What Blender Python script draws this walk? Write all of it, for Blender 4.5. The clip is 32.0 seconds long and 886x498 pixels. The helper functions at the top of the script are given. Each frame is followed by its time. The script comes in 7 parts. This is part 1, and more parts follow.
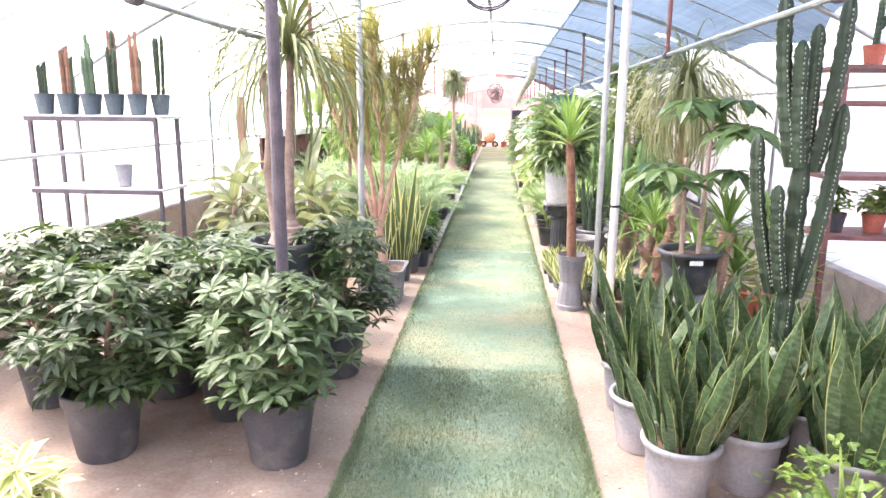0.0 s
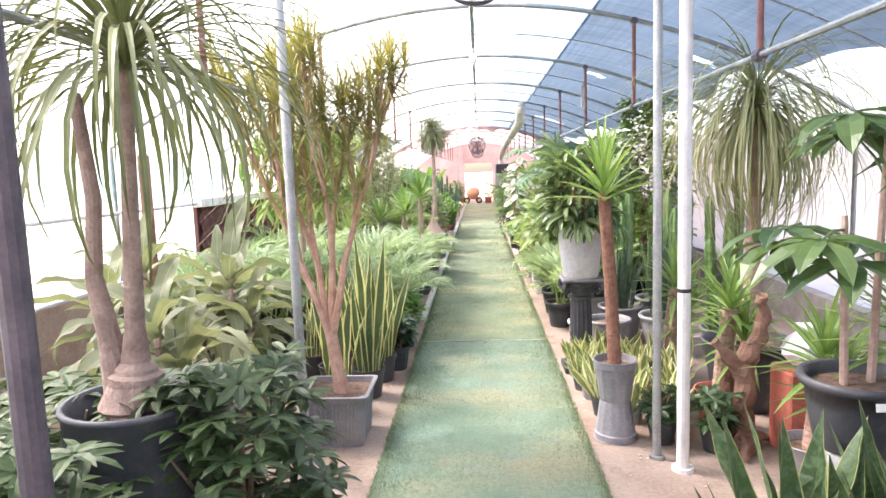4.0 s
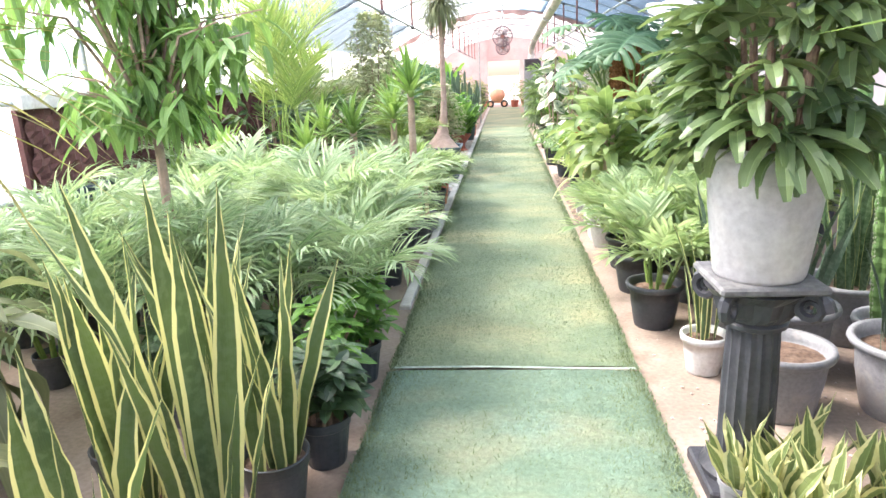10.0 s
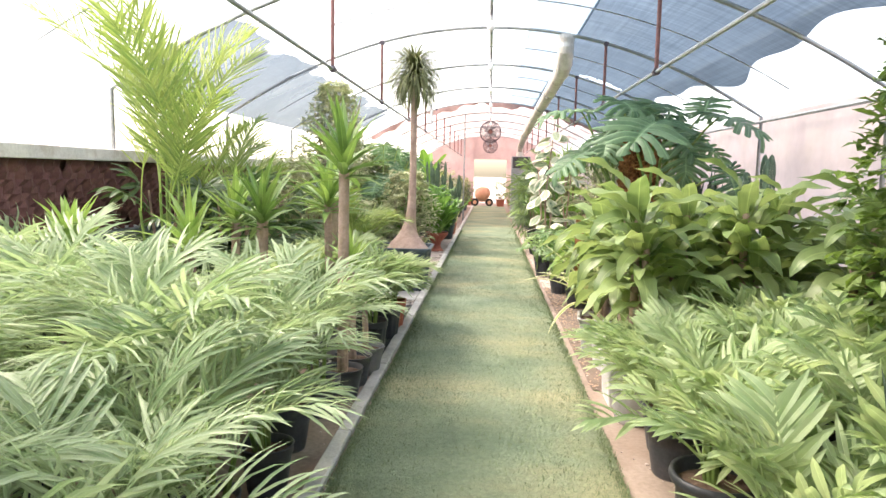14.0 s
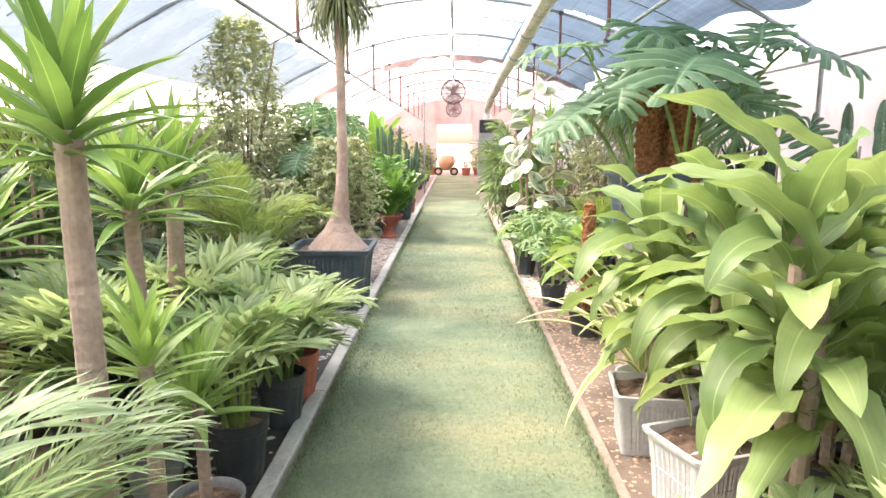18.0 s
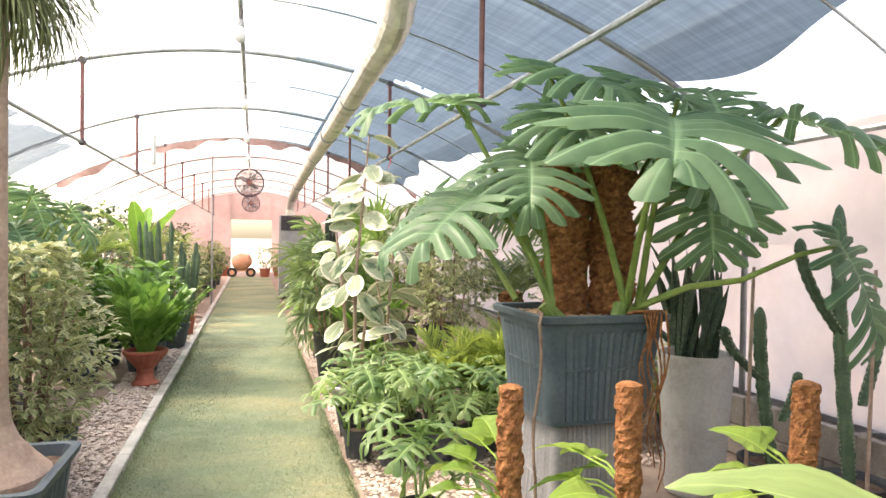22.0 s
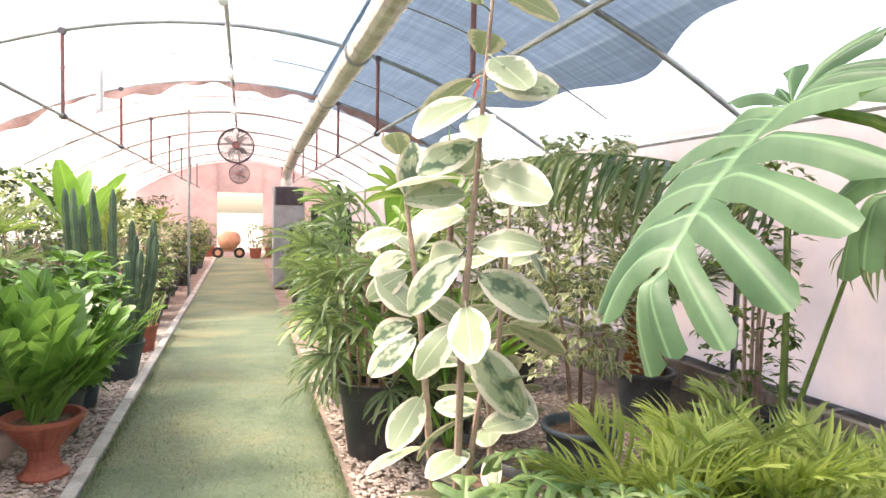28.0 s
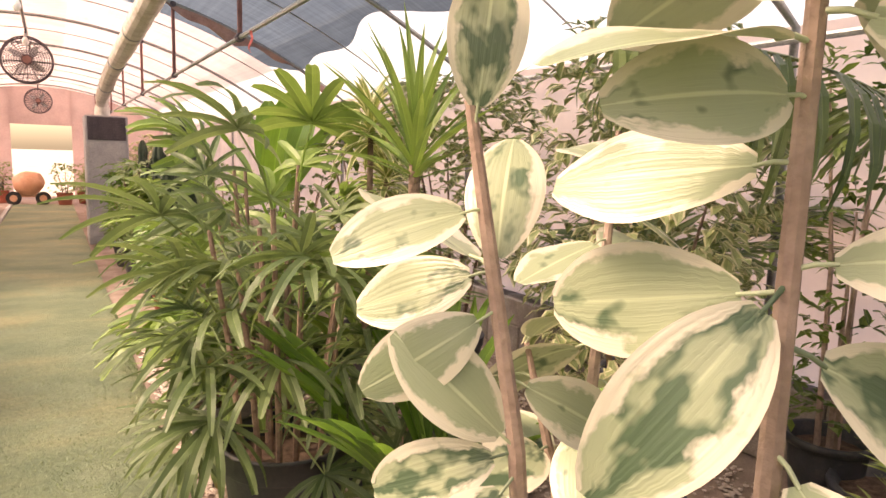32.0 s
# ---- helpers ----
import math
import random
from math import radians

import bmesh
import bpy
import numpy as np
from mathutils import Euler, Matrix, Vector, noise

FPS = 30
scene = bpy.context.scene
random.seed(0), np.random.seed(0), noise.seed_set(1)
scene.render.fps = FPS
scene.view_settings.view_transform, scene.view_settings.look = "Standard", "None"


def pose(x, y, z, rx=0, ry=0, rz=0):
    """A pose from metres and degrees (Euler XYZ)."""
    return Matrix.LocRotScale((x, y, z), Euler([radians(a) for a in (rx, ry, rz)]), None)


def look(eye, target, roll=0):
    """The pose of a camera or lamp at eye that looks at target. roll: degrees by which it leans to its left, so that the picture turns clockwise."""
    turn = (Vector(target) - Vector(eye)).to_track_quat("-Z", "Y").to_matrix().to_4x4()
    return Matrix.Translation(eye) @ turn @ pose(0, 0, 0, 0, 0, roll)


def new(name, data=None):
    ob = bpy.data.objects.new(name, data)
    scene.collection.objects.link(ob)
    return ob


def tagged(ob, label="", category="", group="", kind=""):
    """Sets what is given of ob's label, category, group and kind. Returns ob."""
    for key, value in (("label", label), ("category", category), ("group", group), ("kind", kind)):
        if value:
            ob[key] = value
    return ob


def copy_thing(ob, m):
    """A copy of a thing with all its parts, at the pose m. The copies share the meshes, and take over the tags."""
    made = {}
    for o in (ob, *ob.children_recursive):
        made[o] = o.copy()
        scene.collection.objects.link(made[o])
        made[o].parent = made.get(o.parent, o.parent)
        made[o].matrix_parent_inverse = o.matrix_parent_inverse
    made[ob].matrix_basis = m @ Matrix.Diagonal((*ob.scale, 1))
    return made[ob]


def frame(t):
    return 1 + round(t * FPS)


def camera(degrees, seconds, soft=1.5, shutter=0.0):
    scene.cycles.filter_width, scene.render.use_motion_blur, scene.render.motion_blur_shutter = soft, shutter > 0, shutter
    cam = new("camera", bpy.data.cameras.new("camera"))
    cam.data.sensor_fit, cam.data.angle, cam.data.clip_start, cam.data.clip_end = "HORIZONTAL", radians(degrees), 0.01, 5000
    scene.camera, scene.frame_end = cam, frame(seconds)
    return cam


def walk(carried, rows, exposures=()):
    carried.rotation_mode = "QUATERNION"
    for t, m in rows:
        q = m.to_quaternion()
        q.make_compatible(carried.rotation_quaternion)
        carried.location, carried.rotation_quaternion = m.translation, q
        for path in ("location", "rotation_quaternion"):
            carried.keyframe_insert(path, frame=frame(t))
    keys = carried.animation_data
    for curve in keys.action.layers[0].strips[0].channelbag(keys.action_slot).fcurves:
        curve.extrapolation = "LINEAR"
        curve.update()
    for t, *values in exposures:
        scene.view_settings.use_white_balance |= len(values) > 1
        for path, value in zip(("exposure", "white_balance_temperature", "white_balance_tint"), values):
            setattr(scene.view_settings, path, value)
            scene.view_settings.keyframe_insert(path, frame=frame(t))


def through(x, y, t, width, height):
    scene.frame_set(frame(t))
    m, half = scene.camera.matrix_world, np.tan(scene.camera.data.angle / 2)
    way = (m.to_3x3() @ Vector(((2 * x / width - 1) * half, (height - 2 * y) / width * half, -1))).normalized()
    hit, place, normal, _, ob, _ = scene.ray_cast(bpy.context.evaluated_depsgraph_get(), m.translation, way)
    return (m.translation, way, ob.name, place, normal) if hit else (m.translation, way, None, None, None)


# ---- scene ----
cam = camera(67.79, 32.0)
# seconds, place, then yaw to the left of +y, pitch up, roll to the left in degrees
ROWS = [
    (0, 0.105, -0.000, 1.713, 4.56, -11.68, 0.53),
    (0.5, 0.093, 0.183, 1.703, 3.91, -10.17, 0.43),
    (1, 0.045, 0.392, 1.698, 3.22, -8.33, -0.07),
    (1.5, 0.043, 0.613, 1.687, 3.46, -7.38, -0.55),
    (2, 0.057, 0.851, 1.676, 3.91, -6.08, -0.56),
    (2.5, 0.048, 1.109, 1.662, 3.79, -6.12, -0.93),
    (4.5, -0.008, 2.132, 1.655, 3.57, -7.66, -2.47),
    (5, 0.005, 2.394, 1.638, 4.90, -8.74, -2.79),
    (5.5, 0.039, 2.655, 1.620, 6.53, -8.17, -2.73),
    (6, 0.029, 2.931, 1.594, 5.15, -8.46, -2.78),
    (6.5, -0.003, 3.206, 1.574, 4.30, -8.48, -2.86),
    (7, -0.001, 3.491, 1.565, 4.25, -8.16, -3.21),
    (7.5, -0.016, 3.745, 1.535, 3.88, -9.79, -3.31),
    (8, -0.039, 4.002, 1.528, 4.43, -12.19, -2.73),
    (8.5, -0.024, 4.273, 1.512, 5.84, -13.09, -2.21),
    (9, -0.014, 4.514, 1.498, 6.20, -13.11, -2.00),
    (9.5, -0.027, 4.797, 1.476, 5.75, -13.68, -2.38),
    (10, -0.013, 5.061, 1.437, 5.72, -14.70, -2.57),
    (10.5, 0.010, 5.347, 1.416, 5.09, -13.83, -2.19),
    (11, -0.017, 5.603, 1.362, 2.42, -10.84, -2.51),
    (11.5, -0.043, 5.882, 1.354, 1.35, -8.35, -2.17),
    (12, -0.015, 6.134, 1.346, 1.77, -6.07, -1.52),
    (12.5, 0.004, 6.347, 1.323, 2.41, -5.15, -0.80),
    (13, 0.012, 6.582, 1.320, 3.41, -4.53, -0.28),
    (13.5, 0.024, 6.830, 1.316, 4.12, -5.13, 0.89),
    (14, 0.013, 7.060, 1.290, 3.95, -6.49, 1.16),
    (14.5, 0.007, 7.318, 1.273, 3.68, -7.93, 0.41),
    (16.5, 0.074, 8.410, 1.266, 1.48, -11.32, 0.66),
    (17, 0.088, 8.696, 1.275, -0.03, -11.38, 0.87),
    (17.5, 0.042, 8.980, 1.281, -0.04, -10.16, 0.39),
    (18, 0.022, 9.262, 1.283, 1.01, -9.27, 0.00),
    (18.5, 0.064, 9.554, 1.292, 1.84, -7.98, 0.41),
    (19, 0.062, 9.842, 1.290, 0.98, -7.49, 1.45),
    (19.5, 0.042, 10.145, 1.290, -0.17, -7.58, 1.69),
    (20, 0.032, 10.466, 1.290, -0.74, -7.79, 1.82),
    (20.5, 0.009, 10.779, 1.294, -1.89, -7.25, 1.39),
    (21, -0.006, 11.079, 1.327, -5.29, -5.28, 0.87),
    (21.5, 0.036, 11.323, 1.348, -9.92, -2.84, 0.43),
    (22, 0.081, 11.533, 1.365, -16.03, -0.89, 0.75),
    (22.5, 0.067, 11.710, 1.373, -21.69, -0.64, 0.89),
    (23, 0.067, 11.853, 1.386, -25.38, -0.62, 0.97),
    (23.5, 0.125, 12.009, 1.395, -26.11, 0.08, 1.57),
    (24, 0.157, 12.190, 1.389, -25.86, 0.24, 1.87),
    (24.5, 0.144, 12.430, 1.384, -25.16, -0.01, 1.50),
    (25, 0.162, 12.695, 1.363, -22.56, -1.47, 1.05),
    (25.5, 0.219, 12.984, 1.367, -19.17, -1.69, 1.32),
    (26, 0.230, 13.289, 1.379, -16.81, -2.26, 0.06),
    (26.5, 0.217, 13.548, 1.382, -14.68, -1.87, 1.40),
    (28.5, 0.107, 14.493, 1.387, -18.28, -3.04, 1.82),
    (29, 0.117, 14.702, 1.392, -19.93, -2.43, 2.36),
    (29.5, 0.116, 14.929, 1.404, -21.82, -3.62, 1.06),
    (30, 0.125, 15.124, 1.405, -24.09, -5.28, 0.97),
    (30.5, 0.171, 15.326, 1.410, -26.40, -6.34, 1.32),
    (31, 0.186, 15.507, 1.401, -29.77, -7.04, 1.83),
    (31.5, 0.188, 15.710, 1.401, -32.11, -7.45, 1.80),
    (32, 0.211, 15.884, 1.384, -30.68, -7.79, 1.72),
]
EXPOSURES = [(0.0, 2.66, 6800, 19), (2.5, 2.38, 6800, 19), (6.0, 2.15, 6850, 13), (9.0, 2.32, 6700, 11), (11.0, 2.5, 6500, 11), (12.5, 2.34, 6700, 11), (14.0, 2.04, 7300, 14), (17.0, 2.36, 7000, 14), (20.0, 2.26, 8000, 15), (23.0, 2.0, 7700, 13), (24.0, 2.1, 7550, 13), (25.0, 2.24, 7400, 13), (26.0, 2.18, 7200, 13), (29.0, 1.98, 7600, 17), (31.0, 1.66, 8700, 22), (32.0, 1.6, 10000, 28)]
walk(cam, [(t, pose(x, y, z) @ pose(0, 0, 0, 0, 0, yaw) @ pose(0, 0, 0, 90 + pitch) @ pose(0, 0, 0, 0, 0, roll)) for t, x, y, z, yaw, pitch, roll in ROWS], EXPOSURES)

# ---- light ----
world = bpy.data.worlds.new("world")
scene.world = world
world.use_nodes = True
wn, wl = world.node_tree.nodes, world.node_tree.links
sky = wn.new("ShaderNodeTexSky")
sky.sky_type, sky.sun_disc = "NISHITA", False
sky.sun_elevation, sky.sun_rotation = radians(52), radians(-70)
sky.air_density, sky.dust_density = 1.0, 2.5
wl.new(sky.outputs[0], wn["Background"].inputs[0])
wn["Background"].inputs[1].default_value = 0.15
sun = new("sun", bpy.data.lights.new("sun", "SUN"))
sun.data.energy, sun.data.angle, sun.data.color = 3.6, radians(20.0), (1.0, 0.95, 0.88)
sun.matrix_world = look((-6.5, 2.4, 9), (0, 0, 0))

# ---- materials ----


def material(name):
    m = bpy.data.materials.new(name)
    m.use_nodes = True
    n = m.node_tree.nodes
    n.clear()
    return m, n, m.node_tree.links


def ramp(n, stops):
    r = n.new("ShaderNodeValToRGB")
    while len(r.color_ramp.elements) < len(stops):
        r.color_ramp.elements.new(0.5)
    for e, (p, c) in zip(r.color_ramp.elements, stops):
        e.position, e.color = p, (*c, 1)
    return r


def mixc(n, l, fac, a, b, kind="MIX"):
    x = n.new("ShaderNodeMix")
    x.data_type, x.blend_type = "RGBA", kind
    for i, v in ((0, fac), (6, a), (7, b)):
        if isinstance(v, (int, float)):
            x.inputs[i].default_value = v
        elif isinstance(v, tuple):
            x.inputs[i].default_value = (*v, 1)
        else:
            l.new(v, x.inputs[i])
    return x.outputs[2]


def noise_of(n, l, scale, detail=4, vec=None, rough=0.55):
    t = n.new("ShaderNodeTexNoise")
    t.inputs["Scale"].default_value, t.inputs["Detail"].default_value, t.inputs["Roughness"].default_value = scale, detail, rough
    if vec is None:
        g = n.new("ShaderNodeNewGeometry")
        vec = g.outputs["Position"]
    l.new(vec, t.inputs["Vector"])
    return t.outputs["Fac"]


def rough_mat(name, dark, light, scale=6.0, fine=60.0, rough=0.8, bump=0.25, metal=0.0, spec=0.4, dirt=None, object_space=True, vary=0.0):
    """A painted, cast or woven surface: two tones at two scales, with fine relief."""
    m, n, l = material(name)
    out, b = n.new("ShaderNodeOutputMaterial"), n.new("ShaderNodeBsdfPrincipled")
    vec = None
    if object_space:
        tc = n.new("ShaderNodeTexCoord")
        vec = tc.outputs["Object"]
    big, small = noise_of(n, l, scale, 5, vec), noise_of(n, l, fine, 3, vec)
    r = ramp(n, [(0.3, dark), (0.7, light)])
    l.new(big, r.inputs[0])
    c = mixc(n, l, 0.35, r.outputs[0], small, "OVERLAY")
    if dirt:
        d = ramp(n, [(0.52, (0, 0, 0)), (0.7, (1, 1, 1))])
        l.new(noise_of(n, l, scale * 0.6, 6, vec, 0.7), d.inputs[0])
        c = mixc(n, l, d.outputs[0], c, dirt)
    if vary:
        oi = n.new("ShaderNodeObjectInfo")
        hs = n.new("ShaderNodeHueSaturation")
        mr = n.new("ShaderNodeMapRange")
        mr.inputs[3].default_value, mr.inputs[4].default_value = 1 - vary, 1 + vary
        l.new(oi.outputs["Random"], mr.inputs[0])
        l.new(mr.outputs[0], hs.inputs["Value"])
        l.new(c, hs.inputs["Color"])
        c = hs.outputs[0]
    l.new(c, b.inputs["Base Color"])
    b.inputs["Roughness"].default_value, b.inputs["Metallic"].default_value = rough, metal
    b.inputs["Specular IOR Level"].default_value = spec
    bp = n.new("ShaderNodeBump")
    bp.inputs["Strength"].default_value, bp.inputs["Distance"].default_value = bump, 0.01
    l.new(small, bp.inputs["Height"])
    l.new(bp.outputs[0], b.inputs["Normal"])
    l.new(b.outputs[0], out.inputs[0])
    return m


def leaf_mat(name, dark, light, edge=None, band=None, edge_at=0.36, blotch=None, rough=0.42, through=0.34, vein=0.25, brown=0.0, ribs=0):
    """A leaf: u runs across and v along. edge: the margin's colour; band: cross bands; blotch: uneven centre patches; brown: dry tips."""
    m, n, l = material(name)
    out, b, t, mx = (n.new("ShaderNode" + k) for k in ("OutputMaterial", "BsdfPrincipled", "BsdfTranslucent", "MixShader"))
    uv = n.new("ShaderNodeUVMap")
    sep = n.new("ShaderNodeSeparateXYZ")
    l.new(uv.outputs[0], sep.inputs[0])
    oi = n.new("ShaderNodeObjectInfo")
    gm = n.new("ShaderNodeNewGeometry")

    def math2(op, a, c):
        x = n.new("ShaderNodeMath")
        x.operation = op
        for i, v in ((0, a), (1, c)):
            if isinstance(v, (int, float)):
                x.inputs[i].default_value = v
            else:
                l.new(v, x.inputs[i])
        return x.outputs[0]

    across = math2("ABSOLUTE", math2("SUBTRACT", sep.outputs[0], 0.5), 0)
    pos = noise_of(n, l, 5.0, 3)
    r = ramp(n, [(0.3, dark), (0.72, light)])
    mixv = math2("ADD", math2("MULTIPLY", pos, 0.6), math2("MULTIPLY", math2("ADD", oi.outputs["Random"], gm.outputs["Random Per Island"]), 0.25))
    l.new(mixv, r.inputs[0])
    c = r.outputs[0]
    streak = n.new("ShaderNodeCombineXYZ")
    l.new(math2("MULTIPLY", sep.outputs[0], 22.0), streak.inputs[0])
    l.new(math2("MULTIPLY", sep.outputs[1], 1.5), streak.inputs[1])
    l.new(oi.outputs["Random"], streak.inputs[2])
    sn = noise_of(n, l, 1.0, 2, streak.outputs[0])
    c = mixc(n, l, vein, c, sn, "OVERLAY")
    if band:
        w = n.new("ShaderNodeCombineXYZ")
        l.new(math2("MULTIPLY", sep.outputs[0], 3.0), w.inputs[0])
        l.new(math2("MULTIPLY", sep.outputs[1], 34.0), w.inputs[1])
        l.new(math2("MULTIPLY", oi.outputs["Random"], 20.0), w.inputs[2])
        br = ramp(n, [(0.45, (0, 0, 0)), (0.6, (1, 1, 1))])
        l.new(noise_of(n, l, 1.0, 3, w.outputs[0]), br.inputs[0])
        c = mixc(n, l, math2("MULTIPLY", br.outputs[0], 0.75), c, band)
    rib = ramp(n, [(0.012, (1, 1, 1)), (0.03, (0, 0, 0))])
    l.new(across, rib.inputs[0])
    if not band:
        c = mixc(n, l, math2("MULTIPLY", rib.outputs[0], 0.45), c, tuple(min(1, k * 1.7 + 0.02) for k in light))
    if ribs:
        side = math2("ABSOLUTE", math2("SUBTRACT", math2("FRACT", math2("MULTIPLY", sep.outputs[1], float(ribs)), 0), 0.5), 0)
        vr = ramp(n, [(0.02, (1, 1, 1)), (0.07, (0, 0, 0))])
        l.new(side, vr.inputs[0])
        c = mixc(n, l, math2("MULTIPLY", vr.outputs[0], 0.50), c, tuple(min(1, k * 1.7 + 0.02) for k in light))
    if edge:
        wob = n.new("ShaderNodeCombineXYZ")
        l.new(math2("MULTIPLY", sep.outputs[0], 3.2 if blotch else 1.5), wob.inputs[0])
        l.new(math2("MULTIPLY", sep.outputs[1], 4.0 if blotch else 5.0), wob.inputs[1])
        l.new(math2("MULTIPLY", oi.outputs["Random"], 30.0), wob.inputs[2])
        jitter = math2("MULTIPLY", math2("SUBTRACT", noise_of(n, l, 1.0, 4, wob.outputs[0]), 0.5), 0.62 if blotch else 0.10)
        er = ramp(n, [(edge_at, (0, 0, 0)), (edge_at + (0.07 if blotch else 0.02), (1, 1, 1))])
        l.new(math2("ADD", across, jitter), er.inputs[0])
        if blotch:
            inner = ramp(n, [(0.48, (0, 0, 0)), (0.60, (1, 1, 1))])
            l.new(math2("ADD", noise_of(n, l, 1.0, 2, wob.outputs[0]), math2("MULTIPLY", math2("SUBTRACT", oi.outputs["Random"], 0.80), 0.45)), inner.inputs[0])
            c = mixc(n, l, inner.outputs[0], c, blotch)
        c = mixc(n, l, er.outputs[0], c, edge)
    if brown:
        tr = ramp(n, [(1 - brown, (0, 0, 0)), (1.0, (1, 1, 1))])
        l.new(sep.outputs[1], tr.inputs[0])
        c = mixc(n, l, math2("MULTIPLY", tr.outputs[0], math2("GREATER_THAN", gm.outputs["Random Per Island"], 0.6)), c, (0.3, 0.2, 0.08))
    l.new(c, b.inputs["Base Color"])
    b.inputs["Roughness"].default_value = rough
    bp = n.new("ShaderNodeBump")
    bp.inputs["Strength"].default_value, bp.inputs["Distance"].default_value = 0.3, 0.004
    l.new(sn, bp.inputs["Height"])
    l.new(bp.outputs[0], b.inputs["Normal"])
    l.new(mixc(n, l, 0.3, c, (1.0, 1.0, 0.35), "SOFT_LIGHT"), t.inputs[0])
    mx.inputs[0].default_value = through
    l.new(b.outputs[0], mx.inputs[1])
    l.new(t.outputs[0], mx.inputs[2])
    l.new(mx.outputs[0], out.inputs[0])
    return m


def film_mat(name, colour, clear, weave=0.0, patch=0.0):
    """Greenhouse film or net: part of the light passes straight, the rest is spread."""
    m, n, l = material(name)
    out = n.new("ShaderNodeOutputMaterial")
    tr, tl, df, m1, m2 = (n.new("ShaderNode" + k) for k in ("BsdfTransparent", "BsdfTranslucent", "BsdfDiffuse", "MixShader", "MixShader"))
    r = ramp(n, [(0.3, tuple(k * (1 - 0.22) for k in colour)), (0.7, colour)])
    l.new(noise_of(n, l, 1.3, 6), r.inputs[0])
    col = r.outputs[0]
    if weave:
        st = n.new("ShaderNodeMapping")
        st.inputs["Scale"].default_value = (1.2, 26.0, 1.2)
        g = n.new("ShaderNodeNewGeometry")
        l.new(g.outputs["Position"], st.inputs[0])
        st2 = n.new("ShaderNodeMapping")
        st2.inputs["Scale"].default_value = (30.0, 0.8, 30.0)
        l.new(g.outputs["Position"], st2.inputs[0])
        col = mixc(n, l, weave, col, noise_of(n, l, 1.0, 4, st.outputs[0]), "OVERLAY")
        col = mixc(n, l, weave * 0.8, col, noise_of(n, l, 1.0, 4, st2.outputs[0]), "OVERLAY")
    l.new(col, tl.inputs[0])
    l.new(col, df.inputs[0])
    tr.inputs[0].default_value = (*[min(1, k * 1.05) for k in colour], 1)
    m1.inputs[0].default_value = 0.25
    l.new(tl.outputs[0], m1.inputs[1])
    l.new(df.outputs[0], m1.inputs[2])
    fac = n.new("ShaderNodeMapRange")
    l.new(noise_of(n, l, 2.2, 5), fac.inputs[0])
    fac.inputs[1].default_value, fac.inputs[2].default_value = 0.3, 0.7
    fac.inputs[3].default_value, fac.inputs[4].default_value = clear - patch, clear + patch
    l.new(fac.outputs[0], m2.inputs[0])
    l.new(m1.outputs[0], m2.inputs[1])
    l.new(tr.outputs[0], m2.inputs[2])
    l.new(m2.outputs[0], out.inputs[0])
    return m


FILM = film_mat("film", (0.87, 0.87, 0.865), 0.48, patch=0.08, weave=0.12)
NET = film_mat("blue_net", (0.105, 0.142, 0.182), 0.16, patch=0.10, weave=0.4)
PALE_NET = film_mat("pale_net", (0.33, 0.42, 0.50), 0.20, patch=0.10, weave=0.3)
GREY_NET = film_mat("grey_net", (0.165, 0.195, 0.225), 0.66, patch=0.10, weave=0.3)
PINK_NET = film_mat("pink_net", (0.66, 0.54, 0.53), 0.20, patch=0.06, weave=0.2)
PALE_FILM = film_mat("pale_film", (0.84, 0.79, 0.78), 0.14, patch=0.05)
CYAN_FILM = film_mat("cyan_film", (0.55, 0.80, 0.80), 0.12, patch=0.05)
PINK_FILM = film_mat("pink_film", (0.72, 0.61, 0.58), 0.08, patch=0.16)
TARP = rough_mat("tarp", (0.72, 0.55, 0.50), (0.85, 0.72, 0.68), 0.8, 30, 0.7, 0.2, object_space=False)
PIPE = rough_mat("galvanised_pipe", (0.28, 0.30, 0.31), (0.45, 0.47, 0.48), 8, 80, 0.45, 0.1, 0.6)
WHITE_PIPE = rough_mat("white_pipe", (0.62, 0.61, 0.62), (0.78, 0.77, 0.77), 8, 60, 0.4, 0.1)
RUST = rough_mat("red_oxide_steel", (0.14, 0.06, 0.06), (0.26, 0.12, 0.11), 9, 70, 0.6, 0.2)
DARK_STEEL = rough_mat("dark_steel", (0.05, 0.045, 0.06), (0.12, 0.10, 0.12), 9, 70, 0.5, 0.15)
CONCRETE = rough_mat("concrete", (0.25, 0.185, 0.15), (0.39, 0.315, 0.27), 1.6, 45, 0.92, 0.35, dirt=(0.17, 0.11, 0.08), object_space=False)
KERB = rough_mat("kerb_concrete", (0.42, 0.41, 0.39), (0.66, 0.64, 0.61), 4, 70, 0.9, 0.4, dirt=(0.3, 0.28, 0.25), object_space=False)
BLOCK = rough_mat("block", (0.27, 0.23, 0.21), (0.40, 0.35, 0.32), 7, 70, 0.95, 0.5, vary=0.2)
PEBBLE = rough_mat("pebble", (0.42, 0.33, 0.29), (0.74, 0.64, 0.59), 14, 90, 0.85, 0.3, object_space=False)
SOILBED = rough_mat("gravel_bed", (0.25, 0.185, 0.16), (0.45, 0.35, 0.30), 5, 130, 0.95, 0.8, object_space=False)
SOIL = rough_mat("soil", (0.09, 0.055, 0.04), (0.24, 0.16, 0.12), 30, 140, 0.95, 0.9)
POT_DARK = rough_mat("dark_grey_plastic", (0.045, 0.05, 0.06), (0.085, 0.09, 0.105), 5, 60, 0.48, 0.1, dirt=(0.17, 0.16, 0.15), vary=0.3)
